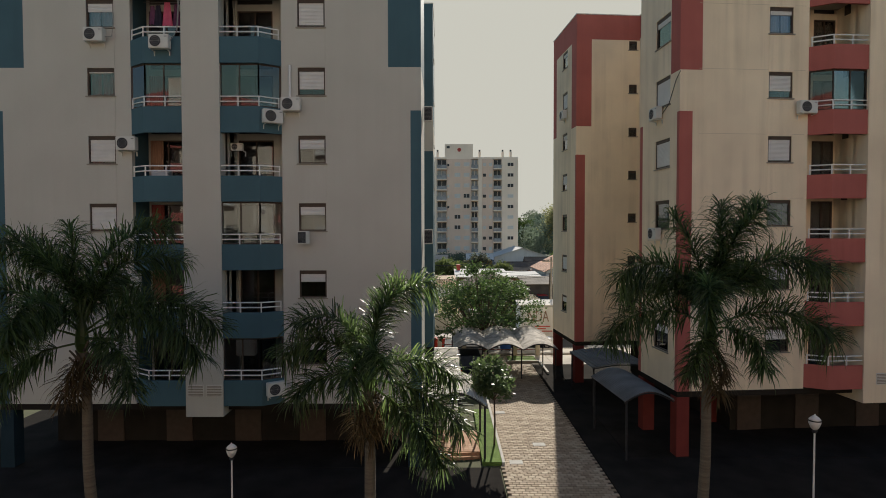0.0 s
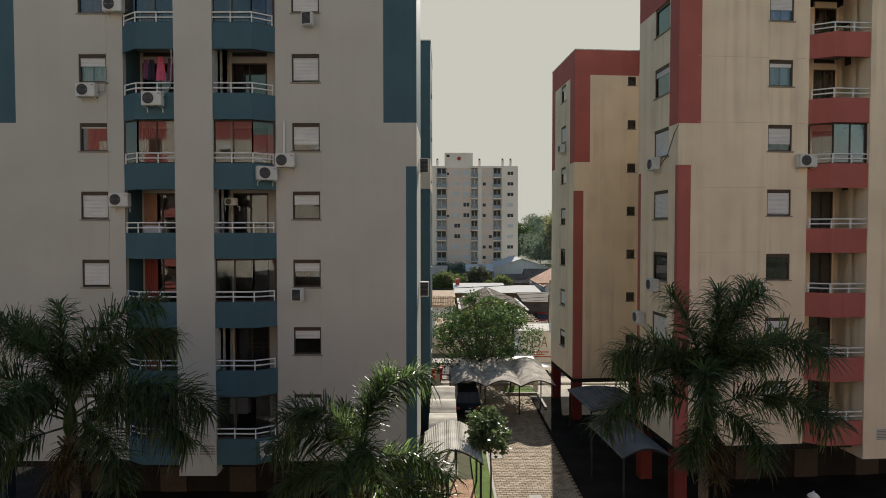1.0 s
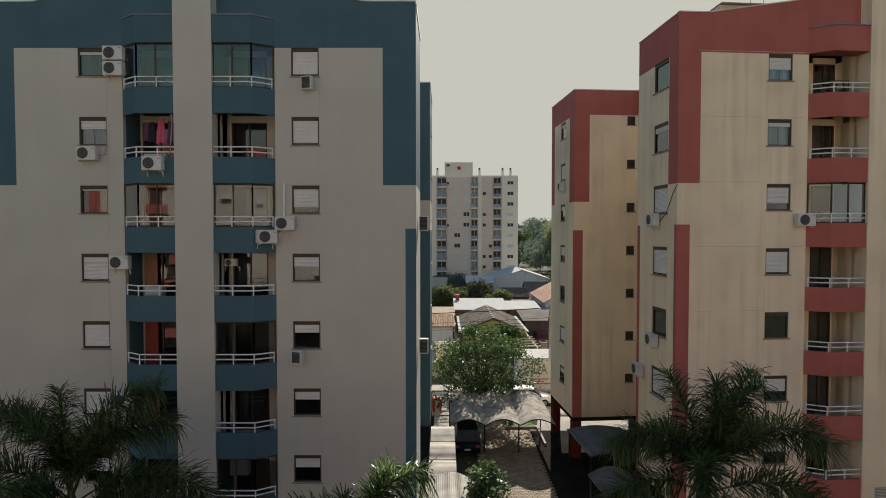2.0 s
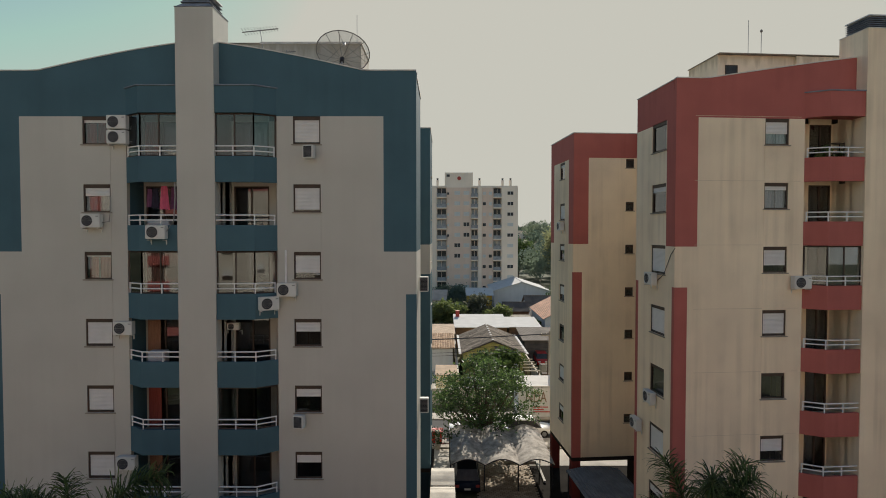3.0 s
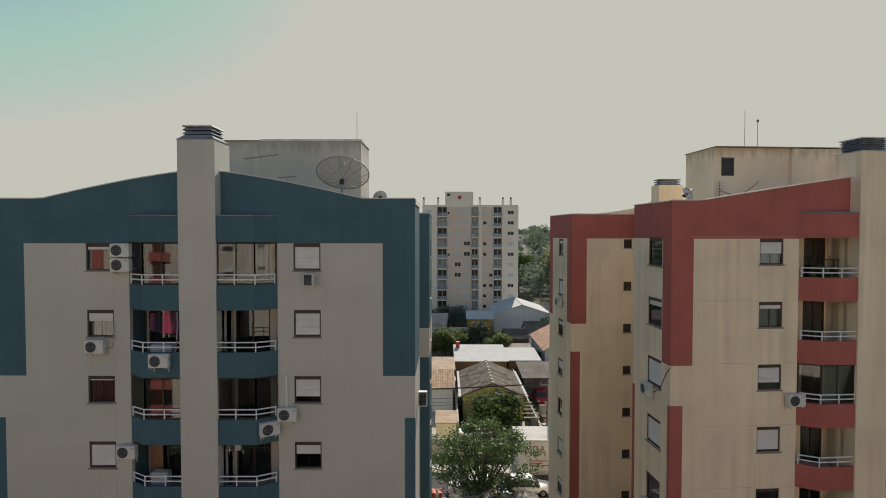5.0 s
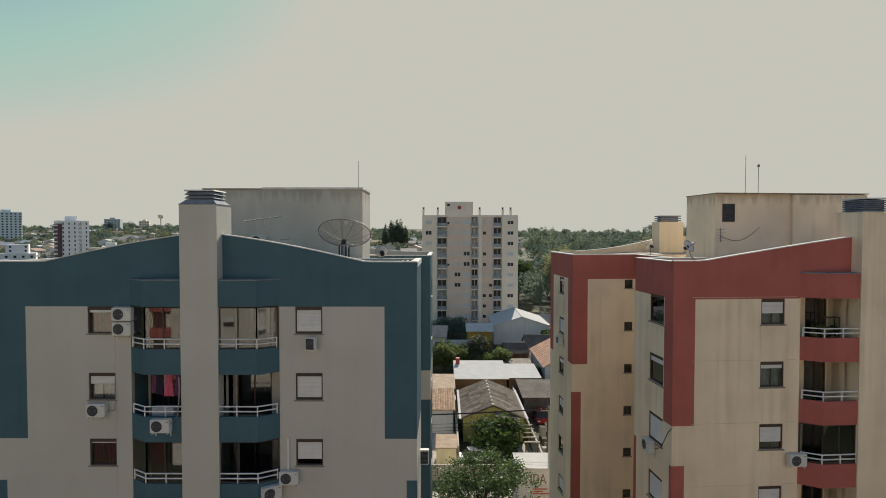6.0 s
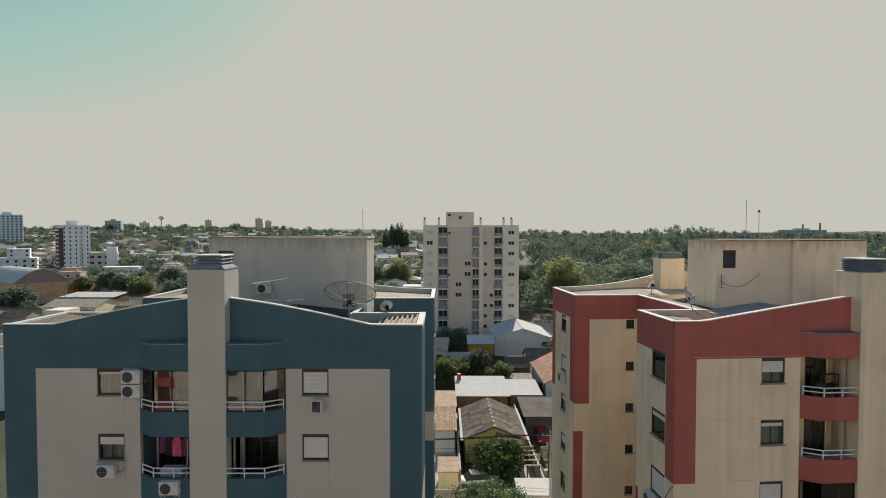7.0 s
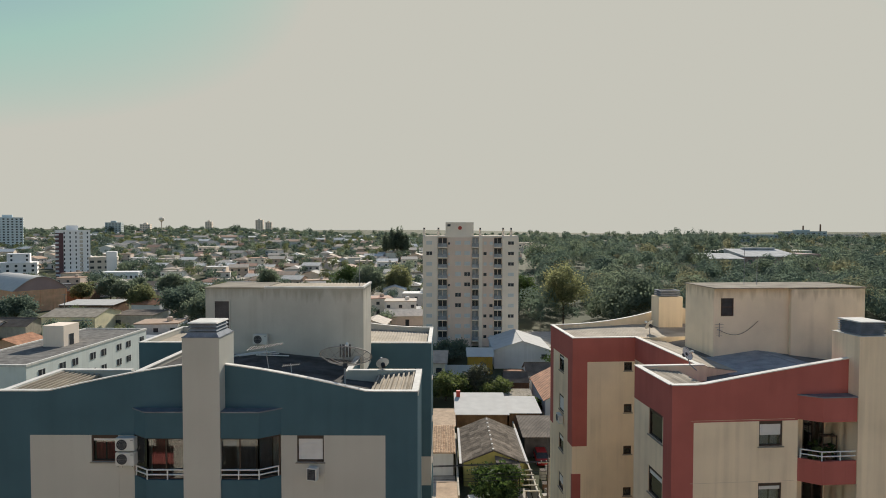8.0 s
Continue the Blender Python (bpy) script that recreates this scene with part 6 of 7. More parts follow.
def town_proto(w, d, h, rh, i):
    th = thing("house", ("low town house with a pitched roof", "long town house with a pitched roof", "two-storey town house with a pitched roof", "town house under a hipped roof", "flat-roofed town house with a parapet")[i], "house", None, "town houses")
    floors = 2 if h > 4.5 else 1
    if i == 4:
        part("wall", box(B(), -w, -d, -4, w, d, h), "town_wall_o", th)
        part("parapet", box(B(), -w - 0.12, -d - 0.12, h + 0.003, w + 0.12, d + 0.12, h + 0.3), "town_roof_o", th)
        part("tank", lathe(B(), [(0.75, h + 0.303), (0.85, h + 1.3), (0.3, h + 1.5)], 10, (w * 0.4, 0, 0)), "town_wall_o", th, "rooftop water tank")
    elif i == 3:
        part("wall", box(B(), -w, -d, -4, w, d, h), "town_wall_o", th)
        for k, ring in enumerate((((-w, -d), (w, -d), (w - d, 0), (d - w, 0)), ((w, d), (-w, d), (d - w, 0), (w - d, 0)), ((w, -d), (w, d), (w - d, 0)), ((-w, d), (-w, -d), (d - w, 0)))):
            pts = [(x * (1.1 if q else 1.0), q * 1.12, h + 0.01 if q else h + rh) for x, q in ring]
            part("roof", extrude(B(), pts, (0, 0, 0.12)), "town_roof_o", th)
    else:
        part("wall", extrude(B(), [(-w, -d, -4), (-w, d, -4), (-w, d, h), (-w, 0, h + rh - 0.1), (-w, -d, h)], (2 * w, 0, 0)), "town_wall_o", th)
        for s in (-1, 1):
            part("roof", extrude(B(), [(-w - 0.5, 0, h + rh), (w + 0.5, 0, h + rh), (w + 0.5, s * (d + 0.5), h - 0.2), (-w - 0.5, s * (d + 0.5), h - 0.2)], (0, 0, 0.12)), "town_roof_o", th)
    for k in range(floors):
        for q, x in enumerate(np.linspace(-w + 1.3, w - 1.3, 3)):
            low = 0.0 if (q == 1 and k == 0) else 1.0
            part("door" if low == 0.0 else "window", box(B(), x - 0.6, -d - 0.03, low + 2.8 * k, x + 0.6, -d + 0.01, 2.1 + 2.8 * k), "win_dark", th)
    if i in (0, 2, 4):
        part("lean_to", extrude(B(), [(w + 0.003, -d * 0.8, -4), (w + 0.003, d * 0.5, -4), (w + 0.003, d * 0.5, h * 0.5 + 0.6), (w + 0.003, -d * 0.8, 2.2)], (3.0, 0, 0)), "town_roof_o", th)
    return th


PROTOS = [town_proto(5, 4, 3.1, 1.3, 0), town_proto(7, 4.2, 3.3, 1.5, 1), town_proto(5, 4.5, 6.0, 1.5, 2), town_proto(6, 4.6, 3.3, 1.7, 3), town_proto(5.5, 4.2, 5.9, 0, 4)]
g = random.Random(12)
spots = []


def free(x, y, r):
    return all((x - a) ** 2 + (y - b) ** 2 > (r + c) ** 2 for a, b, c in spots)


# keep the named buildings' places clear
for q in ((-69, 102, 20), (-150, 214, 30), (-220, 337, 17), (-208, 345, 11), (-256, 335, 22), (-224, 318, 14), (-200, 325, 9), (-240, 310, 12), (-150, 222, 15), (-165, 240, 16), (-180, 316, 13), (-142, 274, 9), (6, 155, 24), (17, 130, 16), (5, 90, 26), (-112, 163, 14), (-94, 172, 12), (-126, 206, 15), (-108, 205, 10), (-101, 133, 9), (-136, 180, 12), (38, 178, 7), (240, 425, 44), (226, 394, 24), (196, 416, 24), (98, 585, 30), (190, 350, 22), (200, 620, 50), (270, 640, 60)):
    spots.append(q)
near = []
while len(near) < 190:
    y = 120 + 330 * g.random() ** 1.2
    x = g.uniform(-0.88, -0.02) * y
    if x > -6 and y < 175:
        continue
    if x > -0.10 * y and g.random() < 0.6:
        continue
    if free(x, y, 6.5):
        spots.append((x, y, 6.5))
        near.append((x, y))
for i, (x, y) in enumerate(near):
    p = PROTOS[i % 5 if y > 190 else (0, 1, 3)[i % 3]]
    m = pose(x, y, terrain(x, y), 0, 0, g.choice((0, 0, 12, -8, 90, 84)) + g.uniform(-5, 5))
    if i < 5:
        PROTOS[i].matrix_basis = m
    else:
        copy_thing(p, m)
# farther houses, too many to count
va, fa, mi = [], [], []
count = 0
while count < 750:
    y = 430 + 900 * g.random() ** 1.1
    x = y * g.uniform(-0.95, 0.12 if g.random() < 0.85 else 0.8)
    if not free(x, y, 5):
        continue
    count += 1
    w, d, h, rh, a = g.uniform(4, 9), g.uniform(4, 6), g.choice((3, 3, 3.2, 6)), g.uniform(1.2, 2.2), radians(g.choice((0, 90, 20, -15)) + g.uniform(-6, 6))
    z = terrain(x, y) - 0.5
    R_ = lambda px, py: (x + px * math.cos(a) - py * math.sin(a), y + px * math.sin(a) + py * math.cos(a))
    k = len(va)
    va += [(*R_(px, py), z + pz) for px, py, pz in ((-w, -d, -3), (w, -d, -3), (w, d, -3), (-w, d, -3), (-w, -d, h), (w, -d, h), (w, d, h), (-w, d, h), (-w, 0, h + rh), (w, 0, h + rh))]
    fa += [(k, k + 1, k + 5, k + 4), (k + 1, k + 2, k + 6, k + 9, k + 5), (k + 2, k + 3, k + 7, k + 6), (k + 3, k, k + 4, k + 8, k + 7)]
    mi += [0] * 4
    k = len(va)
    o = 0.5
    va += [(*R_(px, py), z + pz) for px, py, pz in ((-w - o, -d - o, h - 0.2), (w + o, -d - o, h - 0.2), (w + o, 0, h + rh + 0.1), (-w - o, 0, h + rh + 0.1), (w + o, d + o, h - 0.2), (-w - o, d + o, h - 0.2))]
    fa += [(k, k + 1, k + 2, k + 3), (k + 3, k + 2, k + 4, k + 5)]
    mi += [1, 1]
me = bpy.data.meshes.new("distant_houses")
me.from_pydata(va, [], fa)
me.materials.append(M["town_wall"])
me.materials.append(M["town_roof"])
me.polygons.foreach_set("material_index", mi)
tagged(new("distant_houses", me), "hillside town of small houses with clay and pale roofs", "houses", kind="stuff")


def block(label, x, y, w, d, h, storeys, cols, wall, turn=0.0, stripe=None, z0=None, roofbox=True, win=0.23):
    """A far apartment or office block with its storeys of windows."""
    th = thing("town_block", label, "building", pose(x, y, (terrain(x, y) if z0 is None else z0) - 0.5, 0, 0, turn))
    part("wall", box(B(), -w / 2, -d / 2, -2, w / 2, d / 2, h), wall, th)
    part("parapet", box(B(), -w / 2 - 0.15, -d / 2 - 0.15, h + 0.003, w / 2 + 0.15, d / 2 + 0.15, h + 0.7), wall, th)
    if roofbox:
        part("tank_housing", box(B(), -w * 0.2, -d * 0.2, h + 0.703, w * 0.15, d * 0.2, h + 3.4), wall, th)
    if stripe:
        part("coloured_band", box(B(), -w / 2 - 0.1, -d / 2 - 0.12, 3, -w / 2 + w * 0.13, d / 2, h - 1.0), stripe, th)
    for k in range(storeys):
        z = h - (k + 1) * (h - 1.0) / storeys + 0.8
        for c in range(cols):
            xx = -w / 2 + w * (c + 0.5 + (0.35 if stripe else 0)) / (cols + (0.35 if stripe else 0))
            part("window", box(B(), xx - w / cols * win, -d / 2 - 0.06, z, xx + w / cols * win, -d / 2 - 0.003, z + 1.35), "win_dark", th)
        for c in range(3):
            yy = -d / 2 + d * (c + 0.5) / 3
            part("window", box(B(), w / 2 + 0.003, yy - d * 0.07, z, w / 2 + 0.06, yy + d * 0.07, z + 1.35), "win_dark", th)
    return th


M["white_block"] = surface("white_tower_paint", (0.90, 0.88, 0.86), 0.8, 0.04, 0.2, 3, 0)
M["grey_block"] = surface("grey_green_facade", (0.52, 0.57, 0.56), 0.8, 0.06, 0.2, 3, 0)
M["pale_block"] = surface("pale_grey_facade", (0.70, 0.77, 0.78), 0.8, 0.05, 0.2, 3, 0)
M["works_pale"] = surface("beige_facade", (0.62, 0.55, 0.46), 0.85, 0.08, 0.2, 3, 0)
M["works_wall"] = surface("maroon_grey_facade", (0.40, 0.28, 0.26), 0.85, 0.1, 0.2, 3, 0)
M["dark_band"] = surface("dark_maroon_band", (0.15, 0.085, 0.09), 0.8, 0.1, 0.2, 3, 0)
wt_ = block("white apartment tower with a dark band and corner balconies", -221.5, 337, 15.5, 14, 31.2, 12, 5, "white_block", 42, "dark_band", z0=0.0, win=0.10)
for k in range(11):
    part("balcony", box(B(), -9.3, -6.4, 5.2 + 2.35 * k, -7.853, -3.4, 6.0 + 2.35 * k), "white_block", wt_)
for k in range(12):
    part("recess", box(B(), 2.3, -7.065, 3.9 + 2.27 * k, 4.0, -7.01, 5.4 + 2.27 * k), "works_pale", wt_)
part("podium", box(B(), -8.0, -10.5, 0, 12.5, -7.07, 6.3), "white_block", wt_)
block("pale grey green high-rise far off", -455, 590, 25, 20, 33.0, 12, 7, "pale_block", 36)
wb_ = block("white stepped block with a taller part", -256, 335, 24, 13, 12.0, 4, 6, "white_block", 32, z0=0.0, roofbox=False, win=0.16)
part("upper_floor", box(B(), -2.5, -4.5, 12.703, 8.5, 5, 18.0), "white_block", wb_)
for k in range(2):
    for x in (-0.8, 6.6):
        part("window", box(B(), x, -4.56, 13.6 + 2.4 * k, x + 1.0, -4.503, 14.8 + 2.4 * k), "win_dark", wb_)
part("maroon_wing", box(B(), -22, 18, 0, -10.0, 26, 19.4), "dark_band", wb_, "maroon plastered wing")
bb_ = block("beige block among the houses", -208, 345, 15, 12, 15.0, 4, 4, "works_pale", 27, z0=0.0, roofbox=False, win=0.27)
part("stair_tower", box(B(), 1.8, -6.4, 0, 7.2, 2, 18.8), "white_block", bb_, "pale stair tower")
block("grey block on the ridge", -560, 960, 24, 16, 22, 6, 5, "grey_block", 15)
block("pale block on the ridge", -520, 985, 16, 14, 18, 5, 4, "tower_w", 15)
block("slim pale tower on the ridge", -402, 1230, 15, 15, 31, 9, 3, "tower_w", 10)
block("slim pale tower on the ridge", -385, 1240, 13, 13, 27, 8, 3, "tower_w", 10)
block("slim pale tower on the ridge", -495, 1190, 13, 13, 24, 7, 3, "tower_w", 10)
block("long white row of flats in the town", -180, 316, 20, 10, 8.0, 2, 8, "white_block", 8, z0=0.0, roofbox=False, win=0.2)
block("white box-like block in the town", -196, 470, 14, 9, 7, 2, 4, "tower_w", 5, roofbox=False)
block("white low block among the trees", 82, 640, 36, 14, 9, 2, 8, "tower_w", 0, roofbox=False)
block("flat pale works hall among the trees", 315, 560, 74, 30, 11, 2, 10, "town_roof_o", -4, roofbox=False)
block("flat pale works hall among the trees", 265, 600, 50, 24, 8, 1, 8, "roof_white", -4, roofbox=False)
M["grey_sheet"] = surface("grey_sheet_roof", (0.56, 0.55, 0.53), 0.9, 0.2, 0.2, 3, 0.1, spec=0.05)
wh = block("works hall under a sloping pale sheet roof among the trees", 239, 428, 38, 36, 8.4, 2, 7, "works_wall", -4, z0=4.0, roofbox=False)
part("roof", extrude(B(), [(-20, -19, 9.11), (-20, 19, 9.11), (-20, 19, 14.0), (-20, -19, 9.5)], (40, 0, 0)), "grey_sheet", wh, "pale sheet roof")
part("ridge_vent", box(B(), -8, 13, 13.6, 16, 18, 15.0), "grey_sheet", wh)
block("maroon works hall with a flat roof among the trees", 268.5, 432, 17, 30, 10.2, 3, 4, "works_wall", -4, z0=4.0, roofbox=False)
lh = block("low works hall with a pale sheet roof among the trees", 197, 415, 30, 26, 7.2, 1, 5, "wall_c", -4, z0=4.0, roofbox=False)
part("roof", extrude(B(), [(-16, -14, 7.91), (-16, 14, 7.91), (-16, 14, 11.2), (-16, -14, 8.3)], (32, 0, 0)), "grey_sheet", lh, "pale sheet roof")
for x, y, w, h in ((95, 590, 24, 7.5), (118, 600, 20, 6.5), (84, 560, 16, 6), (880, 1180, 40, 24), (950, 1200, 30, 27), (1000, 1190, 44, 20)):
    block("pale building beyond the wood", x, y, w, 12, h, 2, 5, "tower_w", r.uniform(-12, 12), roofbox=False)
block("long distant grey-green works", 660, 1050, 70, 30, 19, 4, 8, "grey_block", -10)
block("long distant pale works", 760, 1120, 90, 30, 17, 4, 10, "tower_w", -10, roofbox=False)
block("long distant grey works", 560, 1020, 60, 30, 13, 3, 8, "grey_block", -10, roofbox=False)
for x, h in ((700, 33), (668, 30)):
    solid("works_chimney", tube(B(), [(x, 1060, 0), (x, 1060, h + terrain(x, 1060))], 2.0, 10, 1.3), "wall_b", "tall brick works chimney far off", "chimney", group="works chimneys")
wt = thing("water_tower", "pale mushroom-shaped water tower on the ridge", "water tower", pose(-560, 1000 + 120, terrain(-560, 1120)))
part("shaft", tube(B(), [(0, 0, 0), (0, 0, 24)], 1.2, 8), "tower_w", wt)
part("tank", lathe(B(), [(1.5, 23), (5, 26), (5, 30), (3.5, 31)], 14), "tower_w", wt)

# long mint building beside the blue block
M["mint"] = surface("mint_white_plaster", (0.76, 0.79, 0.74), 0.85, 0.06, 0.4, 10, 0.05, stain=0.08)
mb = thing("mint_building", "long pale mint building with a dark flat roof and roof box", "building", pose(-63.8, 85.8, 0, 0, 0, -1.7))
part("wall", box(B(), -13, 0, 0, 0, 33, 9.6), "mint", mb)
part("flat_roof", box(B(), -12.7, 0.3, 9.603, -0.3, 32.7, 9.75), "membrane", mb)
for a in ((-13.1, -0.1, 0.1, 0.28), (-13.1, 32.72, 0.1, 33.1), (-13.1, 0.285, -12.72, 32.715), (-0.28, 0.285, 0.1, 32.715)):
    part("parapet", box(B(), a[0], a[1], 9.604, a[2], a[3], 9.95), "coping", mb)
rb = part("roof_box", box(B(), -8.3, 14.5, 9.753, -4.5, 18.6, 13.5), "tower_w", mb, "white roof box")
part("box_door", box(B(), -4.497, 16, 9.8, -4.45, 17.1, 11.8), "win_dark", rb)
for k in range(3):
    for q in range(8):
        y = 2.5 + q * 3.9 + (0.8 if q % 2 else 0)
        win = part("window", box(B(), 0.003, y - 0.08, 1.45 + 2.9 * k, 0.06, y + 1.48, 1.5 + 2.9 * k), "coping", mb)
        part("pane", box(B(), 0.003, y, 1.503 + 2.9 * k, 0.05, y + 1.4, 2.7 + 2.9 * k), "win_dark", win)
        part("mullion", box(B(), 0.051, y + 0.65, 1.503 + 2.9 * k, 0.08, y + 0.75, 2.7 + 2.9 * k), "win_white", win)

# works hall with barrel roof and brick wall
wk = thing("works_hall", "works hall with a pale barrel roof over an orange brick gable", "building", pose(-153.7, 215, 0, 0, 0, 55))
ring = [(-9.0 + 18.0 * i / 16, 0, 8.2 + 5.0 * math.sin(math.pi * i / 16)) for i in range(17)]
part("barrel_roof", strip(B(), [(x * 1.02, -0.3, z) for x, y, z in ring], 0.2, (0, 36, 0)), "roof_white", wk, "pale ribbed barrel roof")
part("wall", box(B(), -8.8, 0.2, 0, 8.8, 35.4, 8.19), "wall_brick", wk, "orange brick wall")
part("gable", extrude(B(), [(x, 0.25, z - 0.02) for x, y, z in ring], (0, 0.2, 0)), "works_wall", wk, "dark reddish gable field")
for k in range(5):
    part("pier", box(B(), -8.6 + 4.2 * k, -0.05, 0, -8.2 + 4.2 * k, 0.197, 8.15), "wall_brick", wk)
gable_house("low brown hall with a grey sheet roof behind the works", -172, -157, 245, 257, 4.6, 7.0, "wall_b", "roof_dark", along='x')
gable_house("pale hall with a dark roof among the trees", -149, -136, 268, 280, 4.6, 6.4, "wall_w", "roof_dark", along='x')
utility_pole(-128, 190, 9.5)
# lightened like the other far leaves, haze included in the colour
M["leaf_h"] = leaf_mat("hazy_light_wood_leaf", (0.165, 0.18, 0.105), (0.195, 0.207, 0.122), 0.45, 0.95, 0.03, 0.07, 0.8)


# woods: lumpy round crowns in great number, each of one sort
def wood(name, label, n, place, mats, seed, size=1.0):
    g = np.random.default_rng(seed)
    pts, outs, sizes, sorts = [], [], [], []
    k = tries = 0
    while k < n and tries < n * 20:
        tries += 1
        x, y, r, h = place(g)
        if not free(x, y, r * 0.3):
            continue
        k += 1
        z = terrain(x, y)
        leaves = int((720 if y < 260 else 370 if y < 420 else 180 if y < 700 else 76) * (r / 5.0) ** 1.3) + 16
        nc = 9
        u = g.normal(size=(nc, 3))
        u /= np.linalg.norm(u, axis=1)[:, None]
        u[:, 2] = np.abs(u[:, 2]) * 1.15 - 0.35
        cc = u * np.array([r, r, h * 0.4]) * 0.6 + np.array([0, 0, h * 0.58])
        w = g.integers(0, nc, leaves)
        q = g.normal(size=(leaves, 3))
        q /= np.linalg.norm(q, axis=1)[:, None]
        p = cc[w] + q * r * 0.42 * g.uniform(0.8, 1.06, (leaves, 1))
        outs.append(q * 0.7 + u[w] * 0.6)
        pts.append(p + np.array([x, y, z]))
        sizes.append(np.full(leaves, size * r * 2.75 / math.sqrt(leaves)))
        sorts.append(np.full(leaves, g.integers(0, len(mats))))
    me = scatter_mesh(name, np.concatenate(pts), np.concatenate(sizes), seed, mats[0], 0.7, 1.2, np.concatenate(outs))
    for m in mats[1:]:
        me.materials.append(M[m])
    me.polygons.foreach_set("material_index", np.concatenate(sorts).astype(np.int32))
    return tagged(new(name, me), label, "woods", kind="stuff")


def right_woods(g):
    y = 175 + 950 * g.uniform() ** 1.25
    x = y * g.uniform(0.12, 0.95)
    if x < 24 and y < 200:
        x += 30
    if 0.13 < x / y < 0.20 and 430 < y < 700 and g.uniform() < 0.75:   # houses stand in a clearing
        x += 0.09 * y
    r = 3.0 + 7.0 * g.uniform() ** 1.6
    return x, y, r, 4 + r * g.uniform(1.0, 1.7)


def town_trees(g):
    y = 125 + 1150 * g.uniform() ** 0.9
    x = y * g.uniform(-0.95, 0.12)
    if -10 < x < 24 and y < 180:
        x -= 40
    r = g.uniform(1.5, 5.0) * (0.75 if y < 240 else 1.0)
    return x, y, r, 2.5 + r * g.uniform(1.1, 1.8)


def ridge_trees(g):
    y = g.uniform(900, 1500)
    h = g.uniform(6, 13) if g.uniform() < 0.88 else g.uniform(13, 20)
    return y * g.uniform(-0.9, 0.95), y, 2.5 + h * 0.4, h


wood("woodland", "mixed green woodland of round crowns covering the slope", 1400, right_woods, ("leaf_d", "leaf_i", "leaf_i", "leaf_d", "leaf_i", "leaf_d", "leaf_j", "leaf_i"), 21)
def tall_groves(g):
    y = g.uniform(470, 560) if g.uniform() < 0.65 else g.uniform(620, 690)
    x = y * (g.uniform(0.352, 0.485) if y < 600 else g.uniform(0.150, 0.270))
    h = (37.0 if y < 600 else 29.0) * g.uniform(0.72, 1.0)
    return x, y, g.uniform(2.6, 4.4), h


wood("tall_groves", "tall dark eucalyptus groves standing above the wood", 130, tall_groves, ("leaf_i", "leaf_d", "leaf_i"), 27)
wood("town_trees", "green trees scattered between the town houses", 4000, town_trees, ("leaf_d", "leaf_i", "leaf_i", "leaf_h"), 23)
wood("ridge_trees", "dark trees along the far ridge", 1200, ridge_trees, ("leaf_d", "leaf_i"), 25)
# single larger trees
for i, (x, y, h, rx, mat, lab) in enumerate((
        (39, 185, 20, 6.6, "leaf_f", "tall pale green tree at the edge of the wood"), (62, 190, 17, 8, "leaf_d", "dark round tree at the edge of the wood"), (27, 205, 15, 6, "leaf_a", "green tree at the edge of the wood"),
        (-20, 250, 15, 6, "leaf_f", "yellowish tree beside the tower"), (-33, 246, 16, 7, "leaf_d", "dark tree beside the tower"), (-44, 262, 15, 7, "leaf_a", "green tree beside the tower"),
        (-110, 205, 11, 4.6, "leaf_h", "green tree among the houses"), (-94, 214, 11, 4.8, "leaf_d", "dark tree among the houses"), (-70, 168, 12, 6.5, "leaf_d", "dark leafy tree among the houses"), (-60, 165, 11, 5.5, "leaf_a", "green leafy tree among the houses"),
        (-140, 184, 9.5, 5.8, "leaf_i", "dark round tree by the brick hall"), (-142, 240, 10.5, 5, "leaf_d", "dark leafy tree beside the works"), (-131, 232, 10.5, 5.0, "leaf_d", "green leafy tree beside the works"), (-153, 238, 8.5, 4, "leaf_h", "light green tree beside the works"), (-139, 256, 9.5, 4.6, "leaf_d", "dark round tree beside the hall"), (-113, 235, 12.8, 6.2, "leaf_d", "spreading tree over the roofs"), (-88, 188, 13, 6.5, "leaf_i", "broad dark tree behind the grey house"), (-78, 250, 14, 5, "leaf_d", "dark tree among the roofs"))):
    tree("tall_tree", lab, x, y, h, rx, rx * 0.9, h * 0.38, h * 0.6, mat, 9500, 90, 0.42, 70 + i, 0.3, z0=terrain(x, y) - 0.1, limbs=6)

# tall araucarias standing close together above the town
g = np.random.default_rng(91)
for i in range(9):
    x, y = -46 + 4.0 * (i % 5) + g.uniform(-1, 1), 446 + 6 * (i // 5) + g.uniform(-2, 2)
    h = (19, 23, 25, 24, 20, 21, 24, 23, 19)[i]
    tree("araucaria", "tall dark araucaria pine in a close grove", x, y, h, 2.9, 2.9, h * 0.40, h * 0.56, "leaf_d", 1500, 60, 0.8, 120 + i, 0.4, z0=terrain(x, y) - 0.3, limbs=5, group="araucaria grove", spread=0.3, hollow=0.3, peak=0.3)


# ---- air conditioners, dishes, aerials, balcony things ----
M["grille"] = surface("dark_fan_grille", (0.045, 0.045, 0.05), 0.6, 0.2, 6, 60, 0.1)
M["cable"] = surface("grey_cable", (0.30, 0.29, 0.27), 0.7, 0.1, 4, 40, 0)


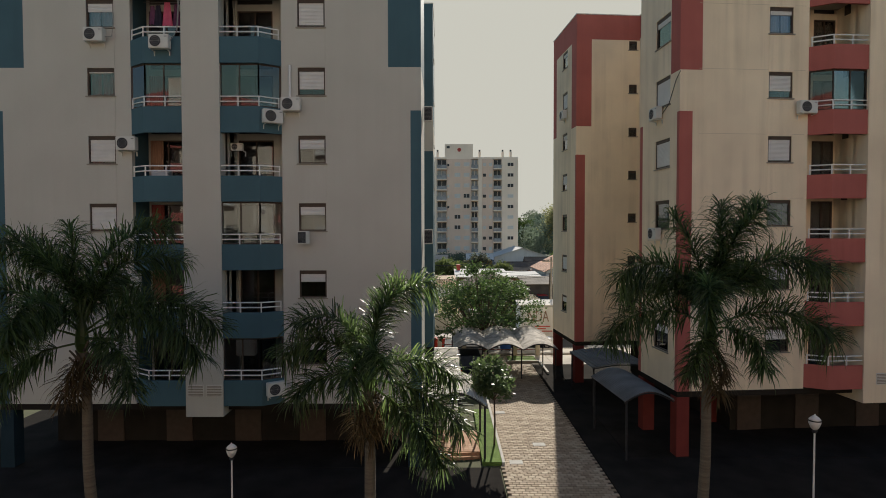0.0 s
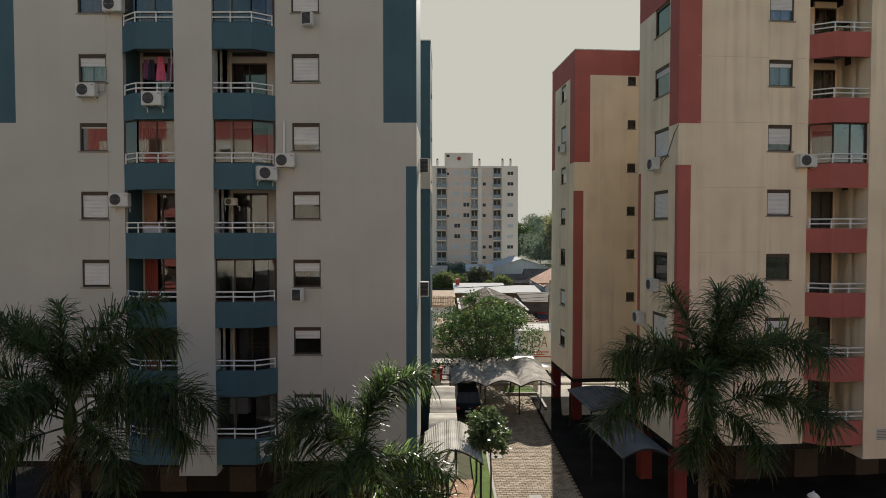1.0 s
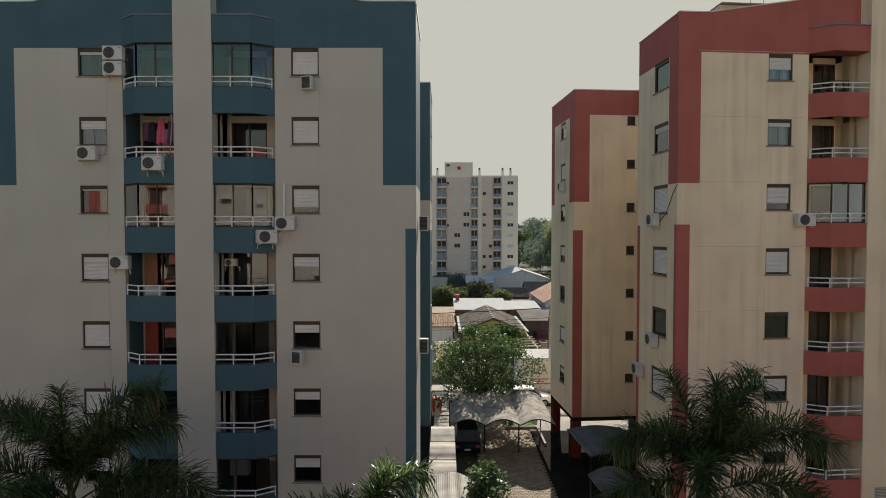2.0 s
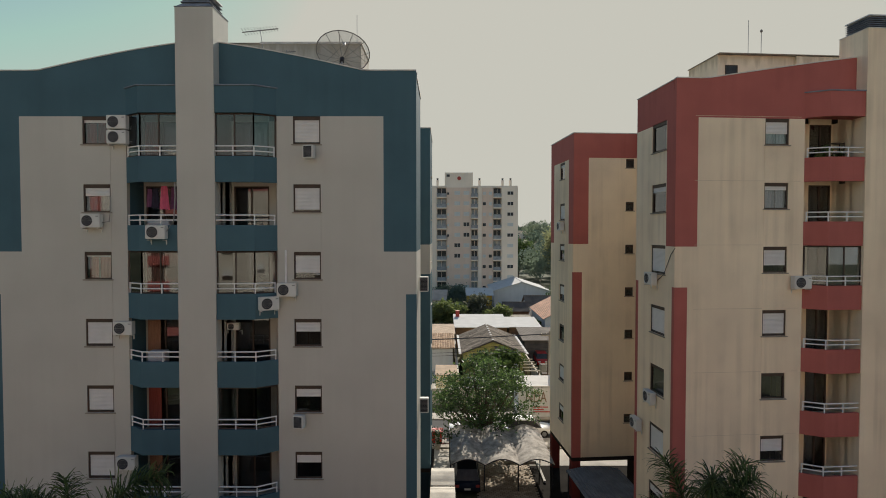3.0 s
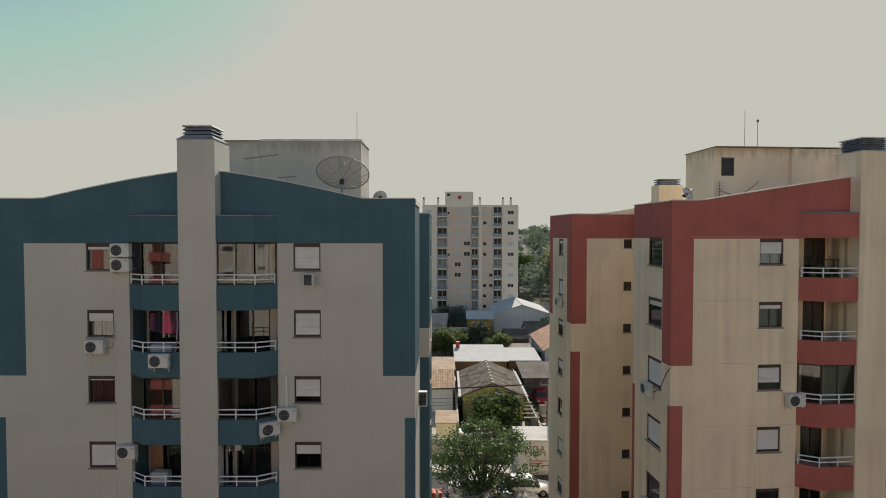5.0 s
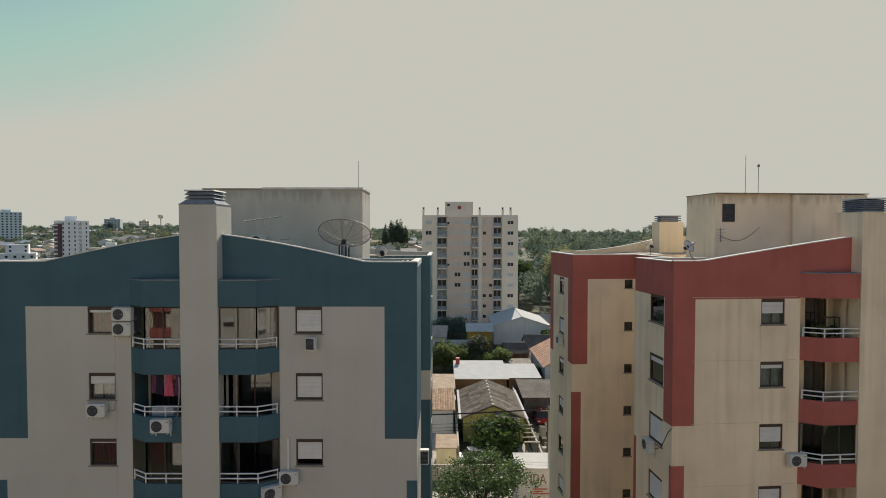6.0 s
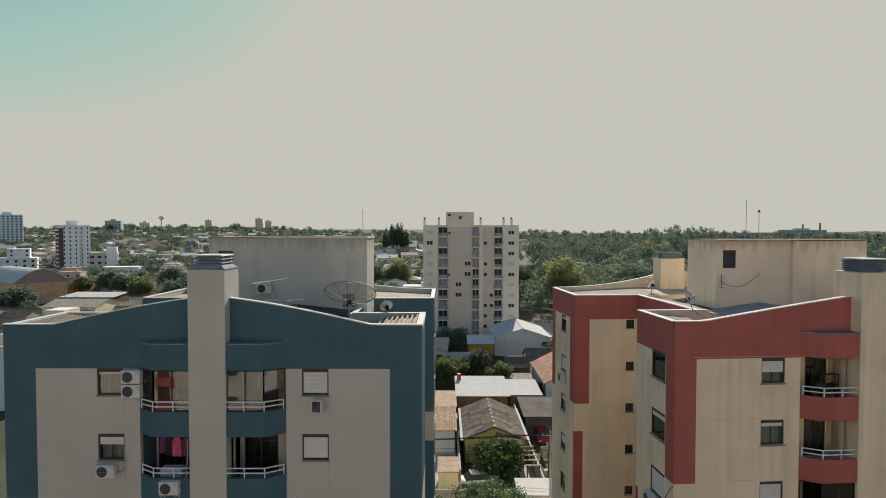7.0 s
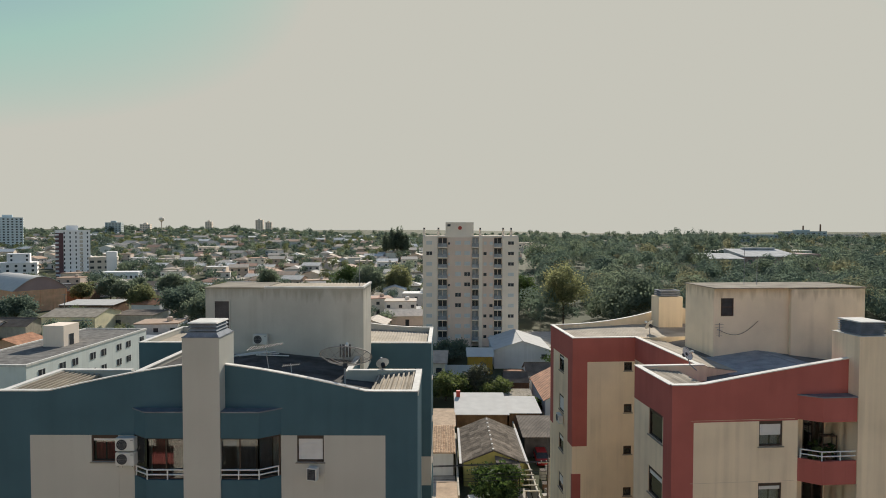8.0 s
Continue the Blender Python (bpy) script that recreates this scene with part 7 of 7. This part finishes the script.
def ac_unit(m, label="off-white outdoor air conditioner on wall brackets", w=0.78, h=0.54, d=0.28, fan=-0.12, coil=False):
    """Outdoor unit: local x along the wall, -y outwards, z up from its underside; its back is 6 cm off the wall."""
    th = thing("air_conditioner", label, "air conditioner", m, "outdoor air conditioners")
    bm = box(B(), -w / 2, -d - 0.06, 0, w / 2, -0.06, h)
    part("casing", bevelled(bm, 0.018, 2), "plastic", th)
    n, R, f = 20, h * 0.40, -d - 0.062
    if coil:
        part("coil", box(B(), -w * 0.40, f + 0.001, h * 0.08, w * 0.40, f + 0.01, h * 0.92), "grille", th, "dark cooling coil")
        for k in range(9):
            part("slat", box(B(), -w * 0.40, f - 0.006, h * (0.14 + 0.085 * k), w * 0.40, f, h * (0.150 + 0.085 * k)), "cable", th)
        return th
    bm = B()
    tube(bm, [(fan * w * 1.2, f + 0.004, h * 0.5), (fan * w * 1.2, f - 0.004, h * 0.5)], R, n)
    fanp = part("fan_opening", bm, "grille", th, "dark round fan opening")
    for k, rr in enumerate((1.0, 0.72, 0.44)):
        ring = [(fan * w * 1.2 + R * rr * math.cos(q * 2 * math.pi / n), f - 0.012, h * 0.5 + R * rr * math.sin(q * 2 * math.pi / n)) for q in range(n + 1)]
        part("grille_ring", tube(B(), ring, 0.006, 4, cap=False), "cable", fanp)
    part("grille_bar", box(B(), fan * w * 1.2 - R, f - 0.018, h * 0.5 - 0.006, fan * w * 1.2 + R, f - 0.006, h * 0.5 + 0.006), "cable", fanp)
    part("badge", box(B(), w * 0.30, f - 0.004, h * 0.80, w * 0.44, f + 0.001, h * 0.86), "cable", th)
    for s in (-0.3, 0.3):
        part("bracket", extrude(B(), [(s - 0.015, -d - 0.08, -0.03), (s - 0.015, 0, -0.03), (s - 0.015, 0, -0.22), (s - 0.015, -0.03, -0.22), (s - 0.015, -0.06, -0.06), (s - 0.015, -d - 0.08, -0.05)], (0.03, 0, 0)), "plastic", th)
    return th


for x, y, z in ((-12.86, 23.1, 21.3), (-12.86, 23.1, 20.70), (-13.97, 23.1, 17.36), (-11.1, 22.58, 16.9), (-6.12, 23.1, 14.58), (-12.74, 23.1, 13.02), (-12.7, 23.1, 7.5)):
    ac_unit(pose(x, y, z))
ac_unit(pose(-6.92, 22.86, 14.05, 0, 0, 35), "off-white air conditioner on the chamfered balcony end")
ac_unit(pose(-6.85, 22.82, 3.14, 0, 0, 35), "off-white air conditioner on the lowest balcony end")
for x, z in ((-5.33, 20.12), (-5.8, 9.24)):
    ac_unit(pose(x + 0.2, 22.98, z, 0, 0, -14), "off-white air conditioner turned sideways below a window", 0.44, 0.52, 0.26, coil=True)
for z in (14.55, 9.18):
    ac_unit(pose(-0.66, 25.2, z), "off-white air conditioner on the side wall", 0.40, 0.66, 0.26, coil=True)
ac_unit(pose(-9.75, 30.6, 24.2), "off-white air conditioner on the lift housing")
ac_unit(RIGHT_M @ pose(5.55, 0, 14.75), "off-white air conditioner beside a red balcony")
for v, z in ((1.85, 14.8), (1.85, 9.35), (3.3, 7.65)):
    ac_unit(RIGHT_M @ pose(0, v, z, 0, 0, -90), "off-white air conditioner on the side wall")
ac_unit(RIGHT_M @ pose(-0.57, 14.35, 17.3, 0, 0, -90), "off-white air conditioner on the rear side wall")
ac_unit(pose(-8.55, 23.75, 13.1), "small split unit inside a balcony", 0.5, 0.3, 0.2)


def run(name, label, pts, r, mat, cat="pipe", m=None):
    return solid(name, tube(B(), pts, r, 6), mat, label, cat, m)


run("conduit", "white plastic conduit above an air conditioner", [(-6.2, 23.04, 14.9), (-6.2, 23.04, 16.45)], 0.045, "rail")
run("refrigerant_hose", "grey hose looping to an air conditioner", [(-13.3, 23.05, 18.6), (-13.25, 22.98, 18.1), (-13.3, 22.95, 17.6), (-13.55, 22.9, 17.55)], 0.022, "cable", "hose")
run("refrigerant_hose", "grey hose looping to an air conditioner", [(-10.42, 22.5, 19.1), (-10.36, 22.4, 18.6), (-10.42, 22.38, 17.6), (-10.72, 22.4, 17.2)], 0.022, "cable", "hose")
run("refrigerant_hose", "grey hose looping to an air conditioner", [(-12.4, 23.0, 21.3), (-12.25, 22.95, 21.75), (-12.1, 22.95, 21.6), (-12.15, 22.98, 20.9), (-12.45, 23.0, 20.8)], 0.022, "cable", "hose")
run("refrigerant_hose", "dark hose along the cream wall", [(0.0, -0.03, 16.5), (-0.02, 0.3, 16.2), (-0.04, 0.9, 15.3), (-0.05, 1.5, 15.0)], 0.016, "dark_steel", "hose", RIGHT_M)
run("refrigerant_hose", "white hose beside an air conditioner", [(5.95, -0.05, 15.2), (6.0, -0.1, 14.9), (5.98, -0.08, 14.6)], 0.025, "rail", "hose", RIGHT_M)
run("wall_cable", "thin cable slung across the lift housing", [(6.45 + 2.3 * i / 10, 7.40, 24.7 + 0.5 * (i / 10) - 0.5 * math.sin(math.pi * i / 10)) for i in range(11)], 0.012, "dark_steel", "cable", RIGHT_M)


def dish(m, R, depth, mat, label, mesh_like=False, arm=0.8):
    """A dish that looks along +z of its pose, on a mast below."""
    th = thing("satellite_dish", label, "satellite dish", m)
    rings, n = 6, 24
    bm = B()
    vs = [[bm.verts.new((R * i / rings * math.cos(k * 2 * math.pi / n), R * i / rings * math.sin(k * 2 * math.pi / n), depth * (i / rings) ** 2)) for k in range(n)] for i in range(1, rings + 1)]
    c = bm.verts.new((0, 0, 0))
    for k in range(n):
        bm.faces.new((c, vs[0][k], vs[0][(k + 1) % n]))
        for a, b in zip(vs, vs[1:]):
            bm.faces.new((a[k], a[(k + 1) % n], b[(k + 1) % n], b[k]))
    part("reflector", bm, mat, th, smooth=True, fix=False)
    part("rim", tube(B(), [(R * math.cos(k * 2 * math.pi / n), R * math.sin(k * 2 * math.pi / n), depth) for k in range(n + 1)], 0.016 * R + 0.004, 5, cap=False), "dish_rib", th)
    if mesh_like:
        for k in range(12):
            a = k * math.pi / 6
            part("rib", tube(B(), [(R * i / 6 * math.cos(a), R * i / 6 * math.sin(a), depth * (i / 6) ** 2 - 0.015) for i in range(7)], 0.013, 4), "dish_rib", th)
    for k in range(3):
        a = k * 2 * math.pi / 3 + 0.5
        part("feed_strut", tube(B(), [(R * 0.95 * math.cos(a), R * 0.95 * math.sin(a), depth * 0.9), (0, 0, arm)], 0.010, 4), "dish_rib", th)
    part("feed", lathe(B(), [(0.06, arm - 0.08), (0.075, arm), (0.05, arm + 0.12)], 10), "plastic", th)
    part("hub", lathe(B(), [(0.10, -0.2), (0.10, 0.0), (0.05, 0.03)], 10), "dark_steel", th)
    return th


M["dish_rib"] = surface("grey_dish_frame", (0.22, 0.21, 0.20), 0.6, 0.2, 4, 40, 0.05)
M["dish_white"] = surface("white_dish_paint", (0.66, 0.65, 0.61), 0.5, 0.12, 3, 30, 0.05)
mm, nd, lk, bs = nodes_of("dish_wire_mesh")
tr_ = nd.new("ShaderNodeBsdfTransparent")
ms_ = nd.new("ShaderNodeMixShader")
ms_.inputs[0].default_value = 0.35
bs.inputs["Base Color"].default_value = (0.24, 0.22, 0.20, 1)
bs.inputs["Roughness"].default_value = 0.7
lk.new(tr_.outputs[0], ms_.inputs[1])
lk.new(bs.outputs[0], ms_.inputs[2])
lk.new(ms_.outputs[0], nd["Material Output"].inputs[0])
M["dish_mesh"] = mm
dish(pose(-4.1, 24.35, 24.55, -32, 0, 0), 1.13, 0.36, "dish_mesh", "large wire mesh satellite dish with radial ribs on the roof", True, 0.85)
run("dish_mast", "grey steel mast under the large dish", [(-4.1, 24.25, 23.4), (-4.1, 24.28, 24.4)], 0.05, "steel", "mast")
dish(pose(-2.75, 26.9, 23.95, -58, 0, 20), 0.32, 0.07, "dish_white", "small white satellite dish on the parapet", False, 0.3)
run("dish_mast", "short steel mast under a small dish", [(-2.75, 26.9, 23.5), (-2.75, 26.88, 23.95)], 0.025, "steel", "mast")
dish(RIGHT_M @ pose(2.6, 3.75, 24.2, -60, 0, -150), 0.33, 0.07, "dish_white", "small white satellite dish on the parapet", False, 0.3)
run("dish_mast", "bent steel foot under a small dish", [(2.95, 3.4, 23.45), (2.7, 3.6, 23.7), (2.6, 3.72, 24.15)], 0.025, "steel", "mast", RIGHT_M)
dish(RIGHT_M @ pose(5.2, 13.6, 24.0, -60, 0, 35), 0.36, 0.08, "dish_white", "small grey satellite dish on the rear roof", False, 0.3)
run("dish_mast", "steel mast under a rear roof dish", [(5.2, 13.6, 23.45), (5.2, 13.58, 24.0)], 0.025, "steel", "mast", RIGHT_M)


def aerial(m, boom, count, w, label, mast):
    th = thing("tv_aerial", label, "aerial", m, "roof aerials")
    part("mast", tube(B(), [(0, 0, -mast), (0, 0, 0.08)], 0.016, 6), "steel", th)
    part("boom", tube(B(), [(-boom / 2, 0, 0), (boom / 2, 0, 0.0)], 0.022, 5), "dish_rib", th)
    for i in range(count):
        x = -boom / 2 + boom * (i + 0.5) / count
        part("element", tube(B(), [(x, -w / 2 * (1 - 0.4 * i / count), 0.01), (x, w / 2 * (1 - 0.4 * i / count), 0.01)], 0.008, 4), "dish_rib", th)
    return th


aerial(pose(-7.33, 23.6, 25.45, 0, -8, 6), 1.46, 12, 0.9, "long yagi television aerial on a roof mast", 1.85)
aerial(pose(-6.3, 23.75, 24.62, 0, -5, 4), 0.75, 8, 0.35, "short yagi television aerial behind the parapet", 1.15)
aerial(RIGHT_M @ pose(6.32, 7.2, 24.75, 90, 90, 0), 0.8, 5, 0.5, "small television aerial on the lift housing wall", 0.2)
run("lightning_rod", "thin lightning rod on the lift housing", [(-4.43, 30.7, 27.2), (-4.43, 30.7, 28.75)], 0.014, "steel", "mast")
run("lightning_rod", "thin mast on the lift housing", [(17.8, 33.2, 27.2), (17.8, 33.2, 29.4)], 0.014, "steel", "mast")
run("lightning_rod", "thin mast with a small lamp on the lift housing", [(18.55, 33.2, 27.2), (18.55, 33.2, 28.7)], 0.016, "steel", "mast")
solid("obstruction_lamp", lathe(B(), [(0.03, 0), (0.07, 0.05), (0.07, 0.13), (0.02, 0.18)], 10, (18.55, 33.2, 28.7)), "dish_rib", "small lamp on top of a mast", "lamp")

# openings of the lift housings
hw_ = thing("housing_window", "dark framed window of the lift housing", "window", RIGHT_M @ pose(6.55, 7.45, 25.5))
part("frame", wall_grid(B(), [0, 0.05, 0.68, 0.73], [0, 0.05, 0.5, 0.54, 0.97, 1.02], lambda x, z: not (0.05 < x < 0.68 and (0.05 < z < 0.5 or 0.54 < z < 0.97)), lambda x, k, z: (x, -0.03 + k, z), 0.028), "frame", hw_)
part("pane", box(B(), 0.051, -0.012, 0.051, 0.679, -0.004, 0.969), "win_dark", hw_)
dv = thing("housing_door", "dark open doorway of the lift housing", "door", pose(-12.35, 30.6, 24.9))
part("frame", wall_grid(B(), [0, 0.06, 0.84, 0.9], [0, 0.06, 1.6, 1.7], lambda x, z: not (0.06 < x < 0.84 and 0.06 < z < 1.6), lambda x, k, z: (x, -0.04 + k, z), 0.038), "weather_l", dv)
# flat dark panel, painted as the shade within the open doorway
part("doorway_shade", box(B(), 0.061, -0.016, 0.061, 0.839, -0.004, 1.599), "dark", dv)
gw = thing("roof_hatch_grate", "barred ventilation opening at the roof", "grate", pose(-5.5, 30.6, 23.45))
part("backing", box(B(), 0, -0.02, 0, 0.6, -0.003, 0.7), "dark", gw)
for i in range(3):
    part("bar", box(B(), 0.1 + 0.18 * i, -0.05, 0, 0.14 + 0.18 * i, -0.021, 0.7), "rail", gw)
# chimney of the rear wing
ch = thing("rear_chimney", "plastered chimney block with a louvred cap on the rear wing", "chimney", RIGHT_M @ pose(7.7, 16.3, 23.3))
part("shaft", box(B(), -0.88, -0.6, 0, 0.88, 0.6, 2.35), "wall_r", ch)
for i in range(3):
    part("louvre", box(B(), -0.75, -0.5, 2.4 + 0.16 * i, 0.75, 0.5, 2.48 + 0.16 * i), "flue", ch)
part("core", box(B(), -0.6, -0.35, 2.353, 0.6, 0.35, 2.8), "flue", ch)
# loose pale bars lying on the membrane below the air conditioner
r = random.Random(5)
for i in range(9):
    L = r.uniform(0.9, 1.9)
    x, y = -10.6 + 0.22 * i + r.uniform(-0.2, 0.2), 30.35 - 0.05 * i - r.uniform(0, 0.35)
    solid("roof_batten", box(B(), -L / 2, -0.035, 0, L / 2, 0.035, 0.05), "shutter", "pale loose batten lying on the roof", "batten", pose(x, y, 23.77 - 0.105 * abs(x + 9.6) + 0.012 * (i % 3), 0, 6 if x > -9.6 else -6, r.uniform(4, 26)), group="roof battens")

# laundry and balcony things
M["pink"] = surface("pink_cloth", (0.62, 0.12, 0.20), 0.9, 0.12, 5, 40, 0.1)
M["navy"] = surface("dark_cloth", (0.035, 0.03, 0.05), 0.9, 0.2, 5, 40, 0.1)
M["violet"] = surface("plum_cloth", (0.16, 0.06, 0.12), 0.9, 0.2, 5, 40, 0.1)
M["pale_cloth"] = surface("pale_cloth", (0.55, 0.55, 0.56), 0.9, 0.1, 5, 40, 0.1)


def cloth(x, y, z, w, h, mat, label):
    bm, n = B(), 8
    a = [(-w / 2 + w * i / n, 0.03 * math.sin(i * 1.7)) for i in range(n + 1)]
    top = [bm.verts.new((p * 0.55, q * 0.4, h)) for p, q in a]
    mid = [bm.verts.new((p * 0.75, q * 0.7, h * 0.55)) for p, q in a]
    low = [bm.verts.new((p, q, 0.03 * math.sin(i * 2.3))) for i, (p, q) in enumerate(a)]
    for r0, r1 in ((low, mid), (mid, top)):
        for i in range(n):
            bm.faces.new((r0[i], r0[i + 1], r1[i + 1], r1[i]))
    return solid("laundry", bm, mat, label, "laundry", pose(x, y, z), "drying laundry", smooth=True)


cloth(-11.2, 23.25, 18.1, 0.42, 0.95, "pink", "pink dress hanging on a balcony line")
cloth(-11.6, 23.3, 18.15, 0.35, 0.8, "navy", "dark garment hanging on a balcony line")
cloth(-11.85, 23.35, 18.2, 0.3, 0.75, "violet", "plum garment hanging on a balcony line")
cloth(-10.85, 23.3, 18.1, 0.3, 0.9, "violet", "plum garment hanging on a balcony line")
run("clothes_line", "thin line across the balcony", [(-12.2, 23.28, 19.05), (-10.45, 23.28, 19.05)], 0.006, "cable", "line")
for x, w, mt in ((-14.15, 0.35, "pink"), (-13.75, 0.25, "curtain_r"), (-13.5, 0.25, "pale_cloth")):
    cloth(x, 23.4, 18.0, w, 0.7, mt, "garment hanging behind a window")


def boxy(name, m, w, d, h, mat, label, cat):
    return solid(name, bevelled(box(B(), -w / 2, -d / 2, 0, w / 2, d / 2, h), 0.02, 2), mat, label, cat, m)


boxy("cool_box", pose(-8.0, 22.88, 5.73 - 1.0 + 0.0, 0, 0, 0), 0.75, 0.34, 0.0 + 1.3, "pale_cloth", "white plastic cabinet behind the balcony railing", "cabinet")
boxy("storage_crate", pose(-11.4, 23.3, 16.90, 0, 0, 0), 0.9, 0.4, 0.75, "pale_cloth", "pale laundry rack box on the balcony floor", "crate")
boxy("storage_crate", pose(-11.6, 23.4, 11.42, 0, 0, 0), 0.7, 0.4, 0.85, "pale_cloth", "pale crate on the balcony floor", "crate")


def potted(m, s, label, leaf="leaf_a", pot="terracotta"):
    th = thing("potted_plant", label, "plant", m)
    part("pot", lathe(B(), [(0.10 * s, 0), (0.15 * s, 0.24 * s), (0.165 * s, 0.25 * s), (0.165 * s, 0.28 * s)], 12), pot, th)
    g = np.random.default_rng(int(s * 100))
    p, _ = crown_points(g, 160, 14, 0.25 * s, 0.25 * s, 0.28 * s, 0.5 * s)
    part("foliage", scatter_mesh("foliage", p, 0.09 * s, 5, leaf), None, th)
    return th


for u, v, z, s, lf in ((6.5, -0.1, 19.88, 1.2, "leaf_c"), (7.6, 0.5, 20.0, 1.0, "leaf_a"), (7.3, 0.9, 19.88, 1.1, "leaf_a")):
    potted(RIGHT_M @ pose(u, v, z), s, "potted green plant on the red balcony", lf)
sh = thing("plant_shelf", "small dark shelf rack on the red balcony", "shelf", RIGHT_M @ pose(7.6, 0.6, 19.88))
for q in (0.0, 0.45, 0.9):
    part("board", box(B(), -0.35, -0.15, 0.3 + q, 0.35, 0.15, 0.33 + q), "frame", sh)
for a in (-0.33, 0.33):
    for b in (-0.13, 0.13):
        part("leg", box(B(), a - 0.015, b - 0.015, 0, a + 0.015, b + 0.015, 1.25), "frame", sh)
for k in range(6):
    solid("wall_hatch", box(B(), 8.015, 0.5, 5.63 + PITCH * k, 8.047, 0.82, 6.18 + PITCH * k), "frame", "small dark kitchen window inside the balcony", "window", RIGHT_M, group="kitchen windows")


def vent(m, label):
    th = thing("wall_vent", label, "vent", m, "wall vents")
    part("vent_frame", box(B(), -0.32, -0.012, 0, 0.32, -0.001, 0.5), "coping", th)
    for i in range(7):
        part("slat", box(B(), -0.29, -0.03, 0.04 + 0.065 * i, 0.29, -0.013, 0.07 + 0.065 * i), "sill", th)
    return th


vent(RIGHT_M @ pose(8.95, -0.57, 3.1), "louvred plaster vent on the red block pillar")
vent(pose(-9.95, 22.53, 3.1), "louvred plaster vent on the blue block pillar")
vent(pose(-9.2, 22.53, 3.1), "louvred plaster vent on the blue block pillar")

# the pavers nearest to the eye, one by one
for x, y, dz in PAVER_SINGLES:
    o = new("paver", pm)
    o.parent = drive
    o.matrix_basis = pose(x, y, dz)
